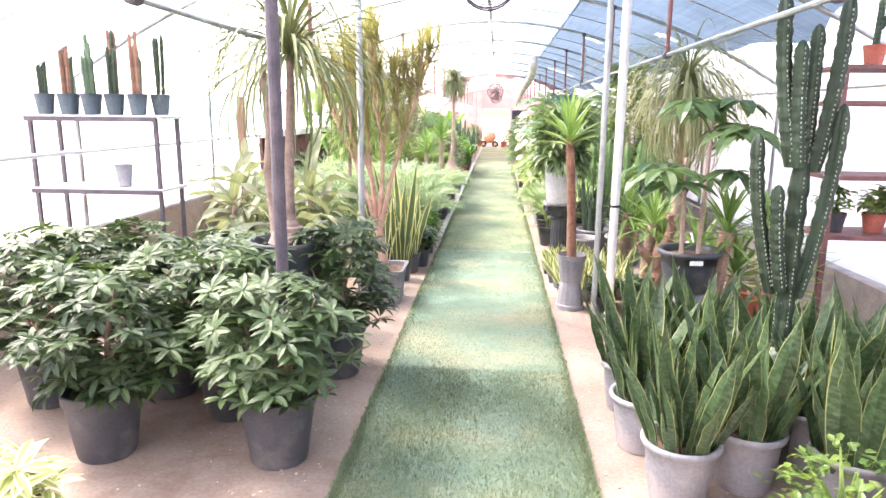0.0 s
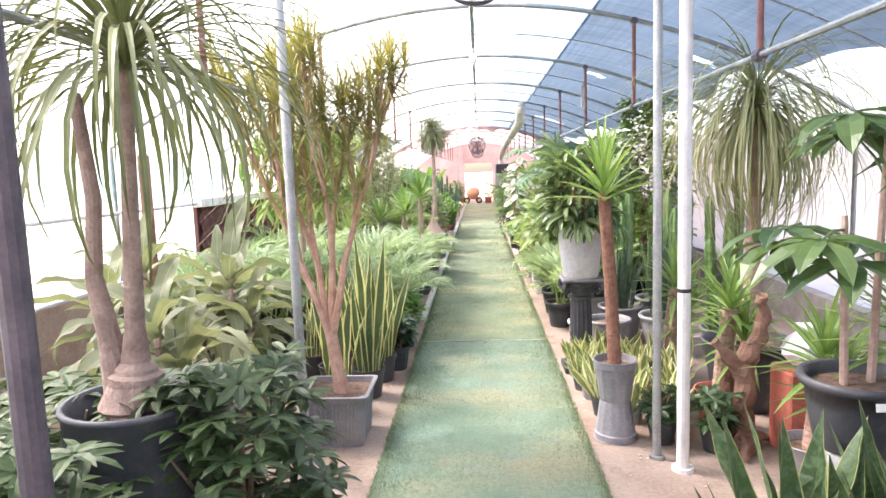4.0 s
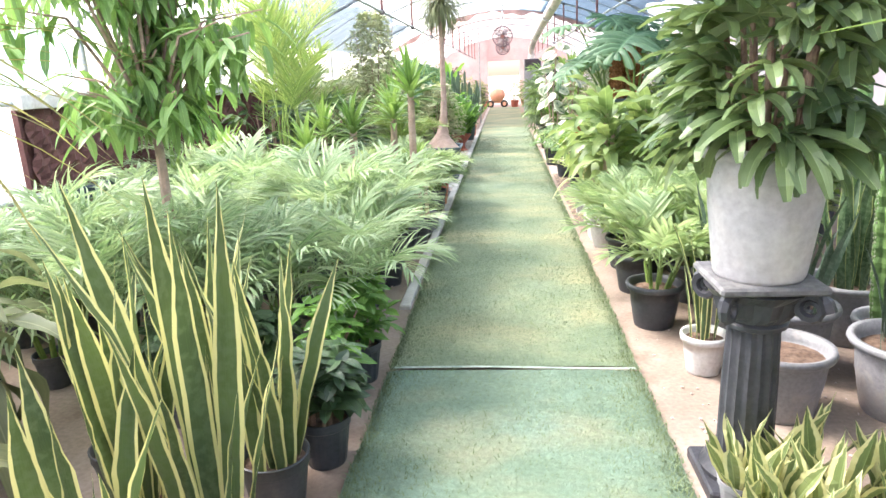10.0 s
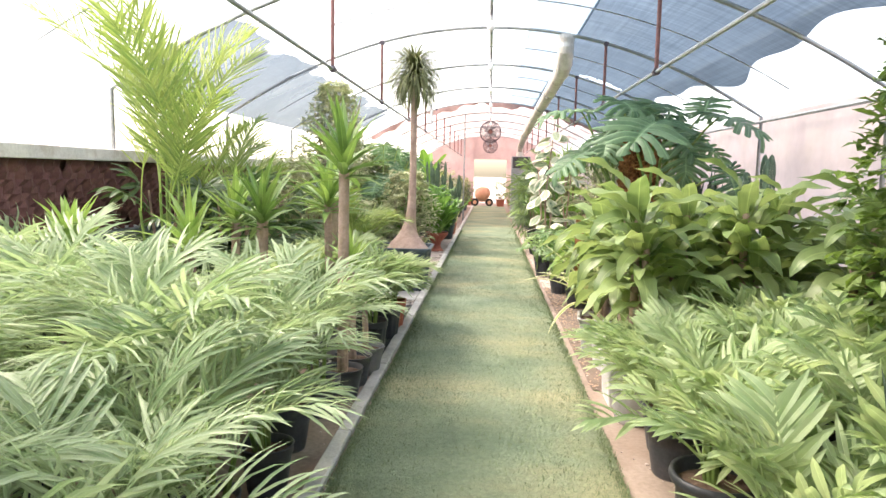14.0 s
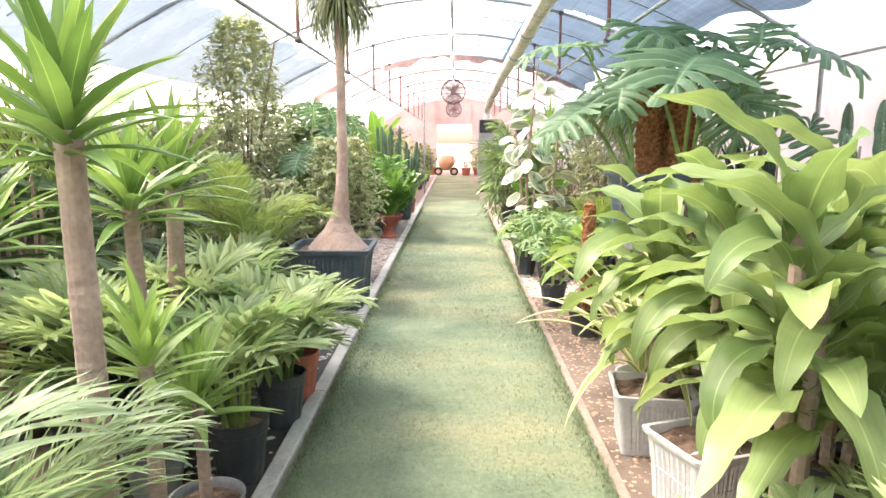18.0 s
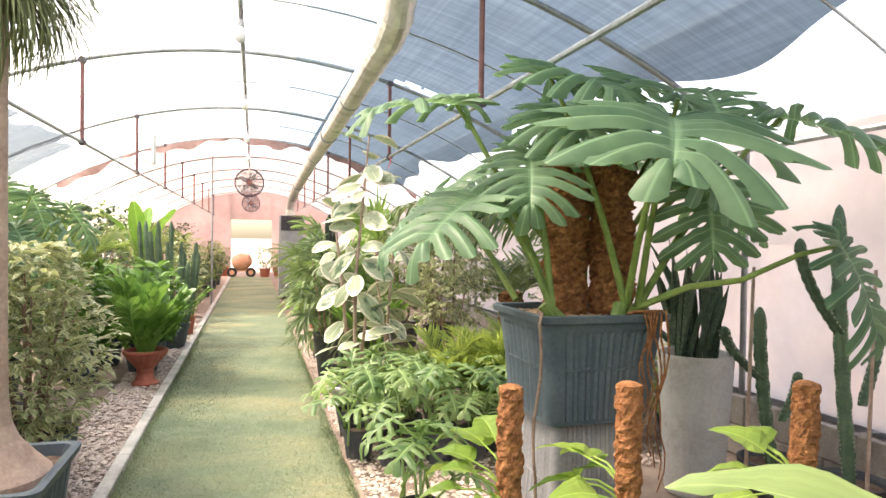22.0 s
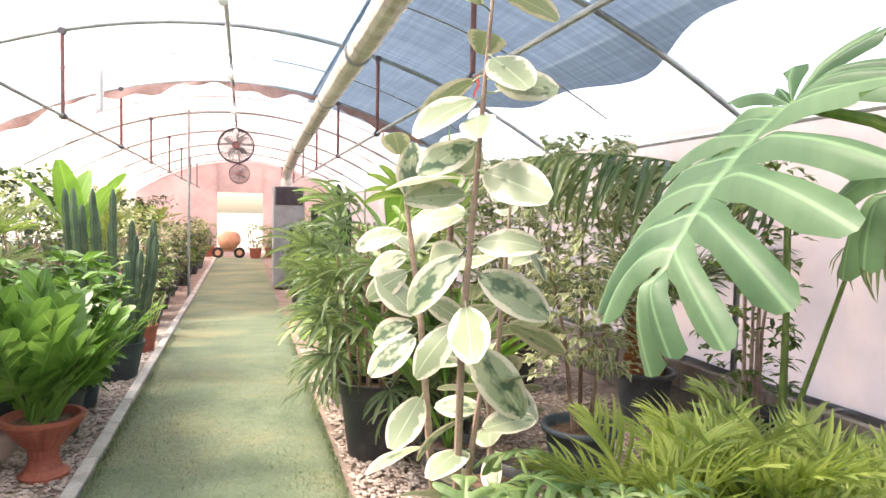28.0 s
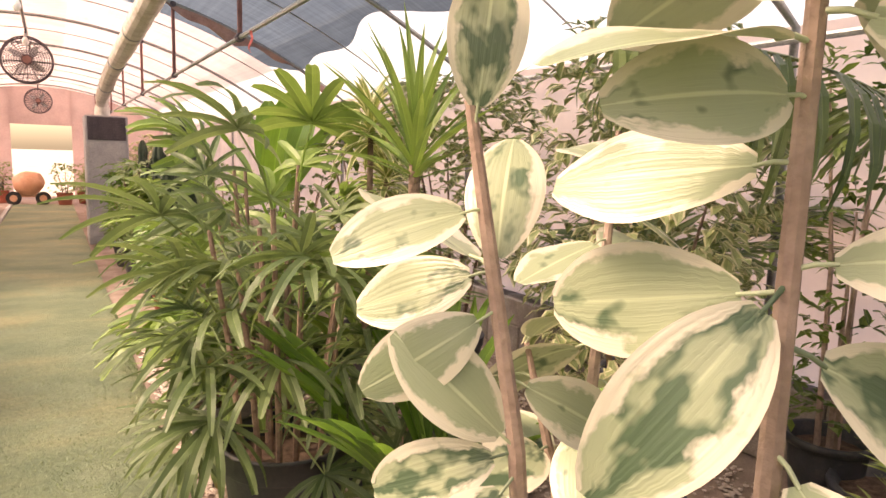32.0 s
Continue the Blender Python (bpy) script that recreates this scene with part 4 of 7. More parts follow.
sheet("roof_net_far", 20, 30, lambda u, v: (-2.6 + 5.2 * u, 24.03 + (Y1 - 24) * v, arch(-2.6 + 5.2 * u) + 0.05), PINK_NET, "pinkish shade net over the far bays")
sheet("roof_eave", 6, 40, lambda u, v: (2.3 + (WALL_R - 2.3) * u, Y0 + (Y1 - Y0) * v, arch(2.3 + (WALL_R - 2.3) * u) + 0.06), FILM, "clear white film strip along the eave")


# side walls
def skirt(u, v):
    return (WALL_L - 0.02 + 0.015 * math.sin(v * 120), Y0 + (Y1 - Y0) * v, 0.75 + (arch(WALL_L) - 0.72) * u)


sheet("wall_left_film", 6, 120, skirt, FILM, "white plastic film side wall")
solid("wall_left_base", Shape().box(WALL_L - 0.12, Y0, -0.05, WALL_L, Y1, 0.74), CONCRETE, "low rendered base wall", kind="structure")
sheet("wall_right_pale", 6, 60, lambda u, v: (WALL_R + 0.01 * math.sin(v * 50), Y0 + (9.6 - Y0) * v, 0.4 + (EAVE + 0.06 - 0.4) * u), PALE_FILM, "pale milky film side wall")
sheet("wall_left_strip", 6, 60, lambda u, v: (WALL_L + 0.035 + 0.012 * math.sin(v * 70 + u * 5), 6.6 + 3.4 * v, 1.44 + 0.42 * u + 0.03 * math.sin(v * 23)), CYAN_FILM, "pale cyan plastic sheet tied along the side wall")
sheet("wall_right", 8, 160, lambda u, v: (WALL_R + 0.01 * math.sin(v * 150) + 0.008 * math.sin(v * 61 + u * 4), 9.62 + (Y1 - 9.62) * v, 0.4 + (EAVE + 0.06 - 0.4) * u), PINK_FILM, "pale pink tarpaulin side wall")
solid("wall_south", Shape().box(WALL_L, Y0 - 0.1, 0, WALL_R, Y0, 3.1), TARP, "plain end wall", kind="structure")
north = Shape()
north.box(WALL_L, Y1, 0, -0.75, Y1 + 0.08, 3.1)
north.box(0.75, Y1, 0, WALL_R, Y1 + 0.08, 3.1)
north.box(-0.75, Y1, 2.0, 0.75, Y1 + 0.08, 3.1)
solid("wall_north", north, PINK_NET, "pink end wall with an open doorway", kind="structure")
block_me = Shape().box(-0.1, -0.195, 0, 0.1, 0.195, 0.19, 0.008).mesh("block", BLOCK)
base_r = solid("wall_right_base", Shape().box(WALL_R - 0.09, Y0, -0.02, WALL_R + 0.09, Y1, 0.385), BLOCK, "concrete block base course with mortar joints", kind="structure")

# hoops, purlins, struts, ridge pipe
for y in HOOPS:
    s = Shape()
    xs = [WALL_L + 0.06 + (WALL_R - WALL_L - 0.12) * i / 40 for i in range(41)]
    pts = [(WALL_L + 0.06, y, 0.0)] + [(x, y, arch(x)) for x in xs] + [(WALL_R - 0.06, y, 0.0)]
    s.tube(pts, [0.02] * len(pts), 8)
    solid("hoop", s, PIPE, "bent galvanised steel greenhouse hoop", "hoop", smooth=True)
for y in (HOOPS[i] + 1.25 for i in range(len(HOOPS) - 1)):
    s = Shape()
    xs = [WALL_L + 0.3 + (WALL_R - WALL_L - 0.6) * i / 30 for i in range(31)]
    s.tube([(x, y, arch(x) + 0.012) for x in xs], [0.007] * 31, 5)
    solid("roof_wire", s, PIPE, "thin curved wire under the roof film", "wire")
for x in (-PURLIN_X, PURLIN_X):
    s = Shape().tube([(x, Y0, PURLIN_Z), (x, Y1, PURLIN_Z)], [0.015, 0.015], 8)
    solid("purlin", s, PIPE, "long thin steel pipe under the hoops", "pipe")
    for y in HOOPS:
        t = thing("strut", x, y, PURLIN_Z, "short dark red steel strut from pipe to hoop", "strut", "roof struts")
        part("rod", cached("strut", lambda: Shape().tube([(0, 0, 0), (0, 0, arch(PURLIN_X) - PURLIN_Z)], [0.017, 0.017], 8).mesh("rod", RUST)), t)
        part("clamp", cached("clamp", lambda: Shape().tube([(0, -0.03, 0), (0, 0.03, 0)], [0.03, 0.03], 8).mesh("clamp", DARK_STEEL)), t, pose(0, 0, arch(PURLIN_X) - PURLIN_Z - 0.01))
        part("clamp", cached("clamp", lambda: None), t)
solid("ridge_pipe", Shape().tube([(-0.02, Y0, APEX - 0.05), (-0.02, Y1, APEX - 0.05)], [0.02, 0.02], 8), PIPE, "ridge pipe under the hoops", "pipe")
for side, z in ((WALL_R - 0.09, EAVE - 0.02), (WALL_L + 0.08, 1.38), (WALL_L + 0.08, 0.76)):
    solid("rail", Shape().tube([(side, Y0, z), (side, Y1, z)], [0.018, 0.018], 8), PIPE if side > 0 else GREY_PAINT, "horizontal pipe along the side wall", "rail")

# posts by the path
def post(x, y, r, mat, label, z0=0.0, top=None, tape=None):
    top = top or arch(x)
    t = thing("post", x, y, z0, label, "post")
    part("pipe", Shape().tube([(0, 0, 0), (0, 0, top - z0)], [r, r], 12), t, mat=mat)
    if tape:
        part("tape", Shape().tube([(0, 0, tape), (0, 0, tape + 0.02)], [r * 1.06, r * 1.06], 12), t, mat=RUBBER)
    part("foot", Shape().tube([(0, 0, 0), (0, 0, 0.02)], [r * 1.8, r * 1.7], 12), t, mat=mat)
    return t
sheet("soil_patch", 12, 40, lambda u, v: (-1.25 + 0.54 * u, 11.2 + 2.35 * v, 0.006 + 0.004 * noise.noise(Vector((u * 6, v * 20, 0)))), WETSOIL, "dark damp soil strip beside the kerb")
solid("white_pebbles", pebbles(420, [(-1.25, -0.73, 11.3, 13.6)], 8, (0.008, 0.022)), WHITE_STONE, "white pebbles scattered on the dark soil", kind="stuff")
sheet("soil_patch_2", 14, 50, lambda u, v: (0.665 + 1.25 * u, 11.0 + 4.3 * v, 0.006 + 0.006 * noise.noise(Vector((u * 8, v * 30, 4)))), DAMP_SOIL, "brown damp soil strip under the potted plants")
solid("soil_crumbs", pebbles(2600, [(0.67, 1.25, 11.0, 15.2)], 14, (0.004, 0.014)), CHIPS, "brown crumbs and bark on the damp soil", kind="stuff")
slab = Shape().box(-1.95, 13.62, -0.01, -0.715, 15.1, 0.018, 0.006)
solid("concrete_slab", slab, KERB, "pale concrete slab under the square planter", kind="structure")

post(-0.96, 3.16, 0.032, DARK_STEEL, "dark painted steel post among shrubs")
post(-0.99, 5.30, 0.026, PIPE, "galvanised steel post beside the path")
post(0.96, 5.50, 0.024, PIPE, "slim galvanised steel post beside the path")
post(1.06, 5.35, 0.034, WHITE_PIPE, "white painted steel post with a tape band", 0.0, None, 0.98)
post(-0.72, 25.5, 0.02, PIPE, "galvanised steel post beside the path")

# lamps on the ridge
for i, y in enumerate((8.6, 11.4, 13.8, 16.3, 18.8, 21.3, 23.8, 26.4)):
    t = thing("hanging_bulb", -0.02, y, APEX - 0.05, "white bulb hanging from the ridge pipe", "bulb", "hanging bulbs")
    part("cord", cached("cord", lambda: Shape().tube([(0, 0, 0), (0.01, 0, -0.06), (0, 0, -0.12)], [0.006] * 3, 5).mesh("cord", DARK_STEEL)), t)
    part("socket", cached("socket", lambda: Shape().lathe([(0.016, -0.17), (0.02, -0.15), (0.018, -0.12)], 12).mesh("socket", GREY_PAINT)), t)
    part("bulb", cached("bulb", lambda: Shape().lathe([(0.008, -0.28), (0.032, -0.26), (0.042, -0.23), (0.034, -0.195), (0.018, -0.168)], 16).mesh("bulb", BULB, True)), t)


def fan(x, y, z, size=1.0):
    """A round cage fan on a hanger, facing along the path."""
    t = thing("fan", x, y, z, "round wire-cage fan hanging from the ridge", "fan", "hanging fans", 0, size)
    cage = Shape()
    for off, rr in ((-0.09, 0.30), (0.0, 0.31), (0.09, 0.30)):
        cage.tube([(rr * math.cos(a * math.pi / 18), off, rr * math.sin(a * math.pi / 18)) for a in range(37)], [0.011] * 37, 5)
    for off in (-0.11, 0.11):
        for rr in (0.06, 0.09, 0.12, 0.15, 0.18, 0.21, 0.24, 0.27):
            cage.tube([(rr * math.cos(a * math.pi / 12), off * (1 - rr * 0.7), rr * math.sin(a * math.pi / 12)) for a in range(25)], [0.003] * 25, 4)
        for i in range(28):
            a = i * math.pi / 14
            cage.tube([(0.05 * math.cos(a), off, 0.05 * math.sin(a)), (0.3 * math.cos(a), off * 0.8, 0.3 * math.sin(a))], [0.003, 0.003], 4)
    part("cage", cage, t, mat=DARK_STEEL)
    hub = Shape().tube([(0, -0.1, 0), (0, 0.14, 0)], [0.07, 0.06], 14)
    part("motor", hub, t, mat=FAN_RED)
    for i in range(4):
        s = Shape().blade(pose(0, 0, 0, 0, i * 90 + 35, 0) @ pose(0, 0, 0.04, 90, 0, 0) @ pose(0, 0, 0, 0, 28, 0), 0.20, 0.10, oval, 0.1, 0.05, 4)
        part("blade", s, t, mat=GREY_PAINT)
    part("hanger", Shape().tube([(0, 0, 0.3), (0, 0, (APEX - 0.05 - z) / size)], [0.012, 0.012], 6), t, mat=DARK_STEEL)


fan(0.01, 5.25, 2.69, 0.70)
fan(-0.02, 26.7, 2.54)
fan(-0.02, 36.0, 2.54)

# heater with its flue
t = thing("heater", 0.86, 26.6, 0, "grey metal air heater cabinet beside the path", "heater")
part("cabinet", Shape().box(-0.24, -0.3, 0.04, 0.3, 0.3, 1.84, 0.015), t, mat=HEATER_PAINT)
part("grille", Shape().box(-0.21, -0.308, 1.50, 0.27, -0.296, 1.82, 0.004), t, mat=DARK_STEEL)
for i in range(13):
    part("slat", cached("slat", lambda: Shape().box(-0.19, -0.03, 0, 0.25, 0.005, 0.012).mesh("slat", DARK_STEEL)), t, pose(0, -0.302, 1.52 + 0.022 * i))
part("panel", Shape().box(-0.2, -0.312, 0.15, 0.26, -0.298, 1.47, 0.005), t, mat=HEATER_PAINT)
part("collar", Shape().lathe([(0.10, 1.84), (0.10, 1.96), (0.085, 1.97)], 18), t, mat=FOIL)
flue = thing("flue_duct", 0.86, 26.6, 1.97, "foil-wrapped flue duct rising to the roof", "duct")
pts = [(0, 0, 0), (0, -0.15, 0.14), (0, -1.9, 0.31), (0, -5.7, 0.47), (0, -8.5, 0.53), (0, -11.1, 0.61), (0, -11.35, 0.66), (0, -11.45, 0.78), (0, -11.45, 0.98)]
dense, rad = [], []
for a, b in zip(pts, pts[1:]):
    n = max(2, int((Vector(b) - Vector(a)).length / 0.05))
    for i in range(n):
        dense.append(Vector(a).lerp(Vector(b), i / n))
        rad.append(0.085 + 0.006 * math.sin(len(dense) * 1.9) + rnd.uniform(-0.003, 0.003))
cut = next(i for i, p in enumerate(dense) if p.y < -11.05)
part("duct", Shape().tube(dense[:cut], rad[:cut], 14), flue, mat=FOIL)
part("elbow", Shape().tube(dense[cut - 1:] + [Vector(pts[-1])], [0.092 + 0.007 * (i % 2) for i in range(len(dense) - cut + 2)], 16), flue, mat=FOIL)
for k in range(6):
    p = dense[20 + k * 34]
    part("band", Shape().tube([p, p + Vector((0, -0.03, 0))], [0.094, 0.094], 16), flue, mat=PIPE)

# cooling pad on the left wall
t = thing("cooling_pad", WALL_L + 0.1, 13.6, 0.74, "brown corrugated evaporative cooling pad in a pale frame", "cooling pad")
for i in range(10):
    def pad():
        s = Shape()
        n = 14
        for j in range(n + 1):
            for k in range(13):
                s.v.append(Vector((0.02 * math.sin(j * 2.1 + k * 1.2), -0.42 + 0.84 * j / n, 0.02 + 0.58 * k / 12)))
        for j in range(n):
            for k in range(12):
                a = j * 13 + k
                s.face((a, a + 13, a + 14, a + 1))
        return s.mesh("pad", PAD)
    part("pad", cached("pad", pad), t, pose(0, -3.9 + i * 0.86, 0))
part("backing", Shape().box(-0.07, -4.35, 0.0, -0.03, 4.75, 0.62), t, mat=PAD)
part("frame", Shape().box(-0.04, -4.4, 0.60, 0.06, 4.8, 0.70, 0.006), t, mat=POT_WHITE)
part("trough", Shape().box(-0.04, -4.4, -0.08, 0.10, 4.8, 0.02, 0.01), t, mat=POT_BLUE)

# shelf with cacti on the left
t = thing("shelf_rack", -2.78, 4.75, 0, "thin dark steel rack with board shelves", "rack")
for dx in (-0.48, 0.46):
    for dy in (-0.16, 0.16):
        part("leg", cached("rackleg", lambda: Shape().box(-0.013, -0.013, 0, 0.013, 0.013, 1.65).mesh("leg", DARK_STEEL)), t, pose(dx, dy, 0))
for z in (1.13, 1.65):
    part("shelf", Shape().box(-0.52, -0.19, z, 0.50, 0.19, z + 0.022, 0.004), t, mat=GREY_PAINT)
    part("rail", Shape().box(-0.50, -0.20, z - 0.02, 0.48, -0.185, z + 0.012), t, mat=DARK_STEEL)
rq = random.Random(18)
for i in range(10):
    x, y = -3.18 + 0.088 * i, 4.66 + 0.16 * (i % 2)
    stems = [(0.020 * math.cos(k * 2.1 + i), 0.020 * math.sin(k * 2.1 + i), 0, rq.uniform(0.26, 0.50), 0.014, rq.uniform(-0.015, 0.015), rq.uniform(-0.012, 0.012)) for k in range(4)]
    cactus(x, y, (0.068, 0.15, POT_BLUE, "plain"), stems, "slim grey-green potted cactus on the rack", i, 1.675, False, "rack cacti", 5, (CACTUS, BLUE_CACTUS, WOOD)[i % 3])
t = thing("empty_pot", -2.66, 4.72, 1.155, "small grey pot on the lower shelf of the rack", "pot")
add_pot(t, 0.062, 0.16, POT_GREY, "plain")
t = thing("shelf_rack", 2.68, 4.62, 0, "red oxide steel rack against the wall", "rack")
for dx in (-0.42, 0.42):
    for dy in (-0.18, 0.18):
        part("leg", cached("rackleg2", lambda: Shape().box(-0.017, -0.017, 0, 0.017, 0.017, 2.03).mesh("leg", RUST)), t, pose(dx, dy, 0))
for z in (0.92, 1.31, 1.78, 2.0):
    part("shelf", Shape().box(-0.44, -0.2, z, 0.44, 0.2, z + 0.03, 0.004), t, mat=RUST)
cactus(2.50, 4.6, (0.07, 0.13, TERRACOTTA, "plain"), [(0, 0, 0, 0.32, 0.022, 0.01, 0), (0.02, 0.0, 0.12, 0.2, 0.018, 0.05, 0)], "small branching cactus on the rack", 77, 2.03, False, "rack cacti", 5)
for k in range(3):
    bush("small_pot_plant", 2.38 + 0.26 * k, 4.6, (0.075, 0.13, (POT_DARK, TERRACOTTA, POT_GREY)[k], "plain"), 0.13, 0.30, 0.12, 26, "small leafy plant on the rack", "houseplant", (L_ZZ, L_FICUS, L_CROTON)[k], 700 + k, (0.07, 0.035), 4, "rack plants", 3, GREEN_STEM, 0.3, 3, 0.95)

BIG_DARK = (0.19, 0.36, POT_DARK, "plain")
MID_DARK = (0.14, 0.25, POT_DARK, "plain")
SMALL_DARK = (0.105, 0.19, POT_DARK, "ribbed")

# ---- left side, first bays: schefflera shrubs ----
q = random.Random(11)
for i, (x, y) in enumerate([(-0.95, 2.98), (-1.84, 2.95), (-0.92, 4.10), (-1.86, 3.70), (-1.38, 3.45), (-2.5, 3.5), (-1.62, 4.15), (-2.3, 4.1)]):
    bush("schefflera", x, y, BIG_DARK, 0.36, 0.92 + 0.05 * (i % 3), 0.43, 190, "bushy dwarf schefflera in a dark plastic pot", "schefflera", L_SCHEF, 20 + i, (0.10, 0.034), 7, "schefflera shrubs", 7, None, 0.35)
bush("aglaonema", -1.72, 2.1, MID_DARK, 0.24, 0.42, 0.2, 26, "low plant with pale striped leaves", "houseplant", L_STRIPE, 5, (0.15, 0.045), 5, "", 4, GREEN_STEM)

# ---- ponytail palms ----
def ponytail(x, y, z, trunk, bulb, n, length, label, seed, pot, width=0.014, el=(-35, 80), droop=1.7, box=None, lean=0.03, cone=1.0, bark=PALE_BARK, smooth=None, leaf=None):
    q = random.Random(seed)
    t = thing("ponytail_palm", x, y, 0, label, "ponytail palm")
    if box:
        add_box_pot(t, *box)
    elif pot:
        add_pot(t, *pot)
    pts = [(0, 0, z - 0.02), (0, 0, z + bulb * 0.25 * cone), (0, 0, z + bulb * 0.7 * cone), (0.005, 0, z + bulb * 1.15 * cone), (0.012, 0.0, z + bulb * 1.8 * cone), (lean * 0.7, 0.01, z + trunk * 0.7), (lean, 0.02, z + trunk)]
    if smooth:
        part("trunk", smooth, t, mat=bark)
    else:
        part("trunk", ringed_trunk(pts, [bulb * 0.9, bulb * 1.0, bulb * 0.72, bulb * 0.38, bulb * 0.27, bulb * 0.2, bulb * 0.17], 0.03, 16, 0.45), t, mat=bark)
    for k in range(3):
        s = Shape()
        rosette(s, pose(lean, 0.02, z + trunk - 0.05, 0, 0, q.uniform(0, 360)), n // 3, length, width, strap, el, droop, q, 0.3, 8, 0, 0.08)
        part("crown", s, t, mat=leaf or L_PONY)
    return t


twin = ponytail(-1.20, 4.02, 0.86, 1.20, 0.125, 165, 1.05, "slim ponytail palm with a swollen base and long hanging leaves", 3, (0.24, 0.92, POT_DARK, "plain"), 0.022, (5, 86), 2.2, None, 0.05, 1.3, GREY_BARK)
part("trunk", ringed_trunk([(-0.05, 0, 0.90), (-0.085, 0.01, 1.12), (-0.115, 0.0, 1.34), (-0.09, 0.0, 1.60), (-0.12, 0, 1.95)], [0.06, 0.038, 0.029, 0.025, 0.02], 0.03, 12, 0.45), twin, mat=GREY_BARK)
CONE = Shape().tube([(0.045, 0, 0.40), (0.045, 0, 0.47), (0.047, 0, 0.53), (0.052, 0, 0.60), (0.058, 0, 0.66), (0.07, 0, 0.76), (0.082, 0, 0.90), (0.092, 0, 1.13), (0.092, 0.01, 1.75), (0.09, 0.02, 2.37)], [0.238, 0.232, 0.178, 0.118, 0.088, 0.064, 0.050, 0.039, 0.035, 0.036], 28)
ponytail(-0.93, 14.34, 0.42, 1.95, 0.225, 780, 0.54, "tall ponytail palm with a swollen base in a square planter", 4, None, 0.011, (-22, 88), 1.9, (0.62, 0.60, 0.49, POT_BLUE), 0.09, 1.55, PALE_BARK, CONE)
t = ponytail(1.80, 6.35, 0.40, 1.62, 0.20, 540, 1.2, "old ponytail palm with a curtain of hanging leaves", 6, (0.3, 0.45, POT_DARK, "plain"), 0.013, (-35, 70), 2.4, leaf=L_PONY_P)

# ---- multi-trunk thin dracaena in a square planter ----
t = thing("thin_dracaena", -0.93, 5.87, 0, "tall multi-stemmed thin-leaved dracaena in a square grey planter", "dracaena")
add_box_pot(t, 0.44, 0.44, 0.33, POT_GREY)
q = random.Random(8)
part("trunk", Shape().tube([(0.03, 0, 0.26), (0.01, 0, 0.42), (-0.02, 0.0, 0.66)], [0.05, 0.042, 0.038], 10), t, mat=PINK_BARK)
tips = []


def grow(p, d, r, depth):
    end = p + d
    part("branch", Shape().tube([p, p.lerp(end, 0.5) + Vector((q.uniform(-0.015, 0.015), q.uniform(-0.015, 0.015), 0)), end], [r, r * 0.9, r * 0.8], 7), t, mat=PINK_BARK)
    if depth < 3:
        tips.append(end)
    if depth == 0:
        return
    for _ in range(2 if depth > 1 else 3):
        nd = Vector((d.x * 0.75 + q.uniform(-0.10, 0.10), d.y * 0.75 + q.uniform(-0.10, 0.10), d.z)).normalized() * d.length * q.uniform(0.7, 0.95)
        grow(end, nd, r * 0.7, depth - 1)


for dx in (-0.15, -0.06, 0.04, 0.12):
    grow(Vector((-0.02, 0, 0.62)), Vector((dx, q.uniform(-0.10, 0.10), 0.50)), 0.026, 3)
for p in tips:
    s = Shape()
    rosette(s, pose(p.x, p.y, p.z - 0.05, 0, 0, q.uniform(0, 360)), 40, 0.32, 0.013, needle, (-30, 85), 0.55, q, 0.3, 4, 0, 0.10)
    part("leaf_tuft", s, t, mat=L_DRAC)

# ---- wide-leaved dracaenas on the left ----
for i, (x, y, h) in enumerate([(-1.62, 5.0, 0.72), (-2.15, 5.5, 0.75), (-1.62, 6.0, 0.8), (-2.4, 6.4, 0.8), (-2.15, 7.1, 0.6)]):
    corn_plant(x, y, MID_DARK, [(0, 0, h), (0.1, 0.06, h * 0.7)], "dusty broad-leaved dracaena in a dark pot", 30 + i, L_CORN_D, 0.66, 0.11, 22, False, "dusty dracaenas", 0.0, -62)

# ---- tall yellow-edged snake plants ----
for i, (x, y, n, h) in enumerate([(-0.86, 6.62, 13, 1.0), (-1.14, 6.72, 11, 0.9), (-0.82, 7.0, 12, 0.80), (-1.1, 7.2, 11, 0.94), (-1.38, 7.05, 9, 0.78), (-1.02, 6.34, 8, 0.70)]):
    snake_plant(x, y, L_SNAKE_V, (0.12, 0.22, POT_DARK, "plain"), n, h, "tall yellow-edged snake plant in a dark pot", 40 + i, 0.066, 0.75, 10, "tall snake plants", 0.0, 0.2)
for i, (x, y) in enumerate([(-0.73, 7.30), (-0.80, 7.72), (-1.15, 7.75), (-0.74, 8.02), (-1.45, 7.6)]):
    bush("leafy_pot_plant", x, y, (0.105, 0.20, POT_DARK, "ribbed"), 0.24, 0.46 + 0.05 * (i % 2), 0.18, 42, "small dark leafy plant in a ribbed pot", "houseplant", (L_CROTON, L_ZZ, L_CROTON, L_ZZ, L_CROTON)[i], 50 + i, (0.10, 0.045), 5, "small pot plants", 4)

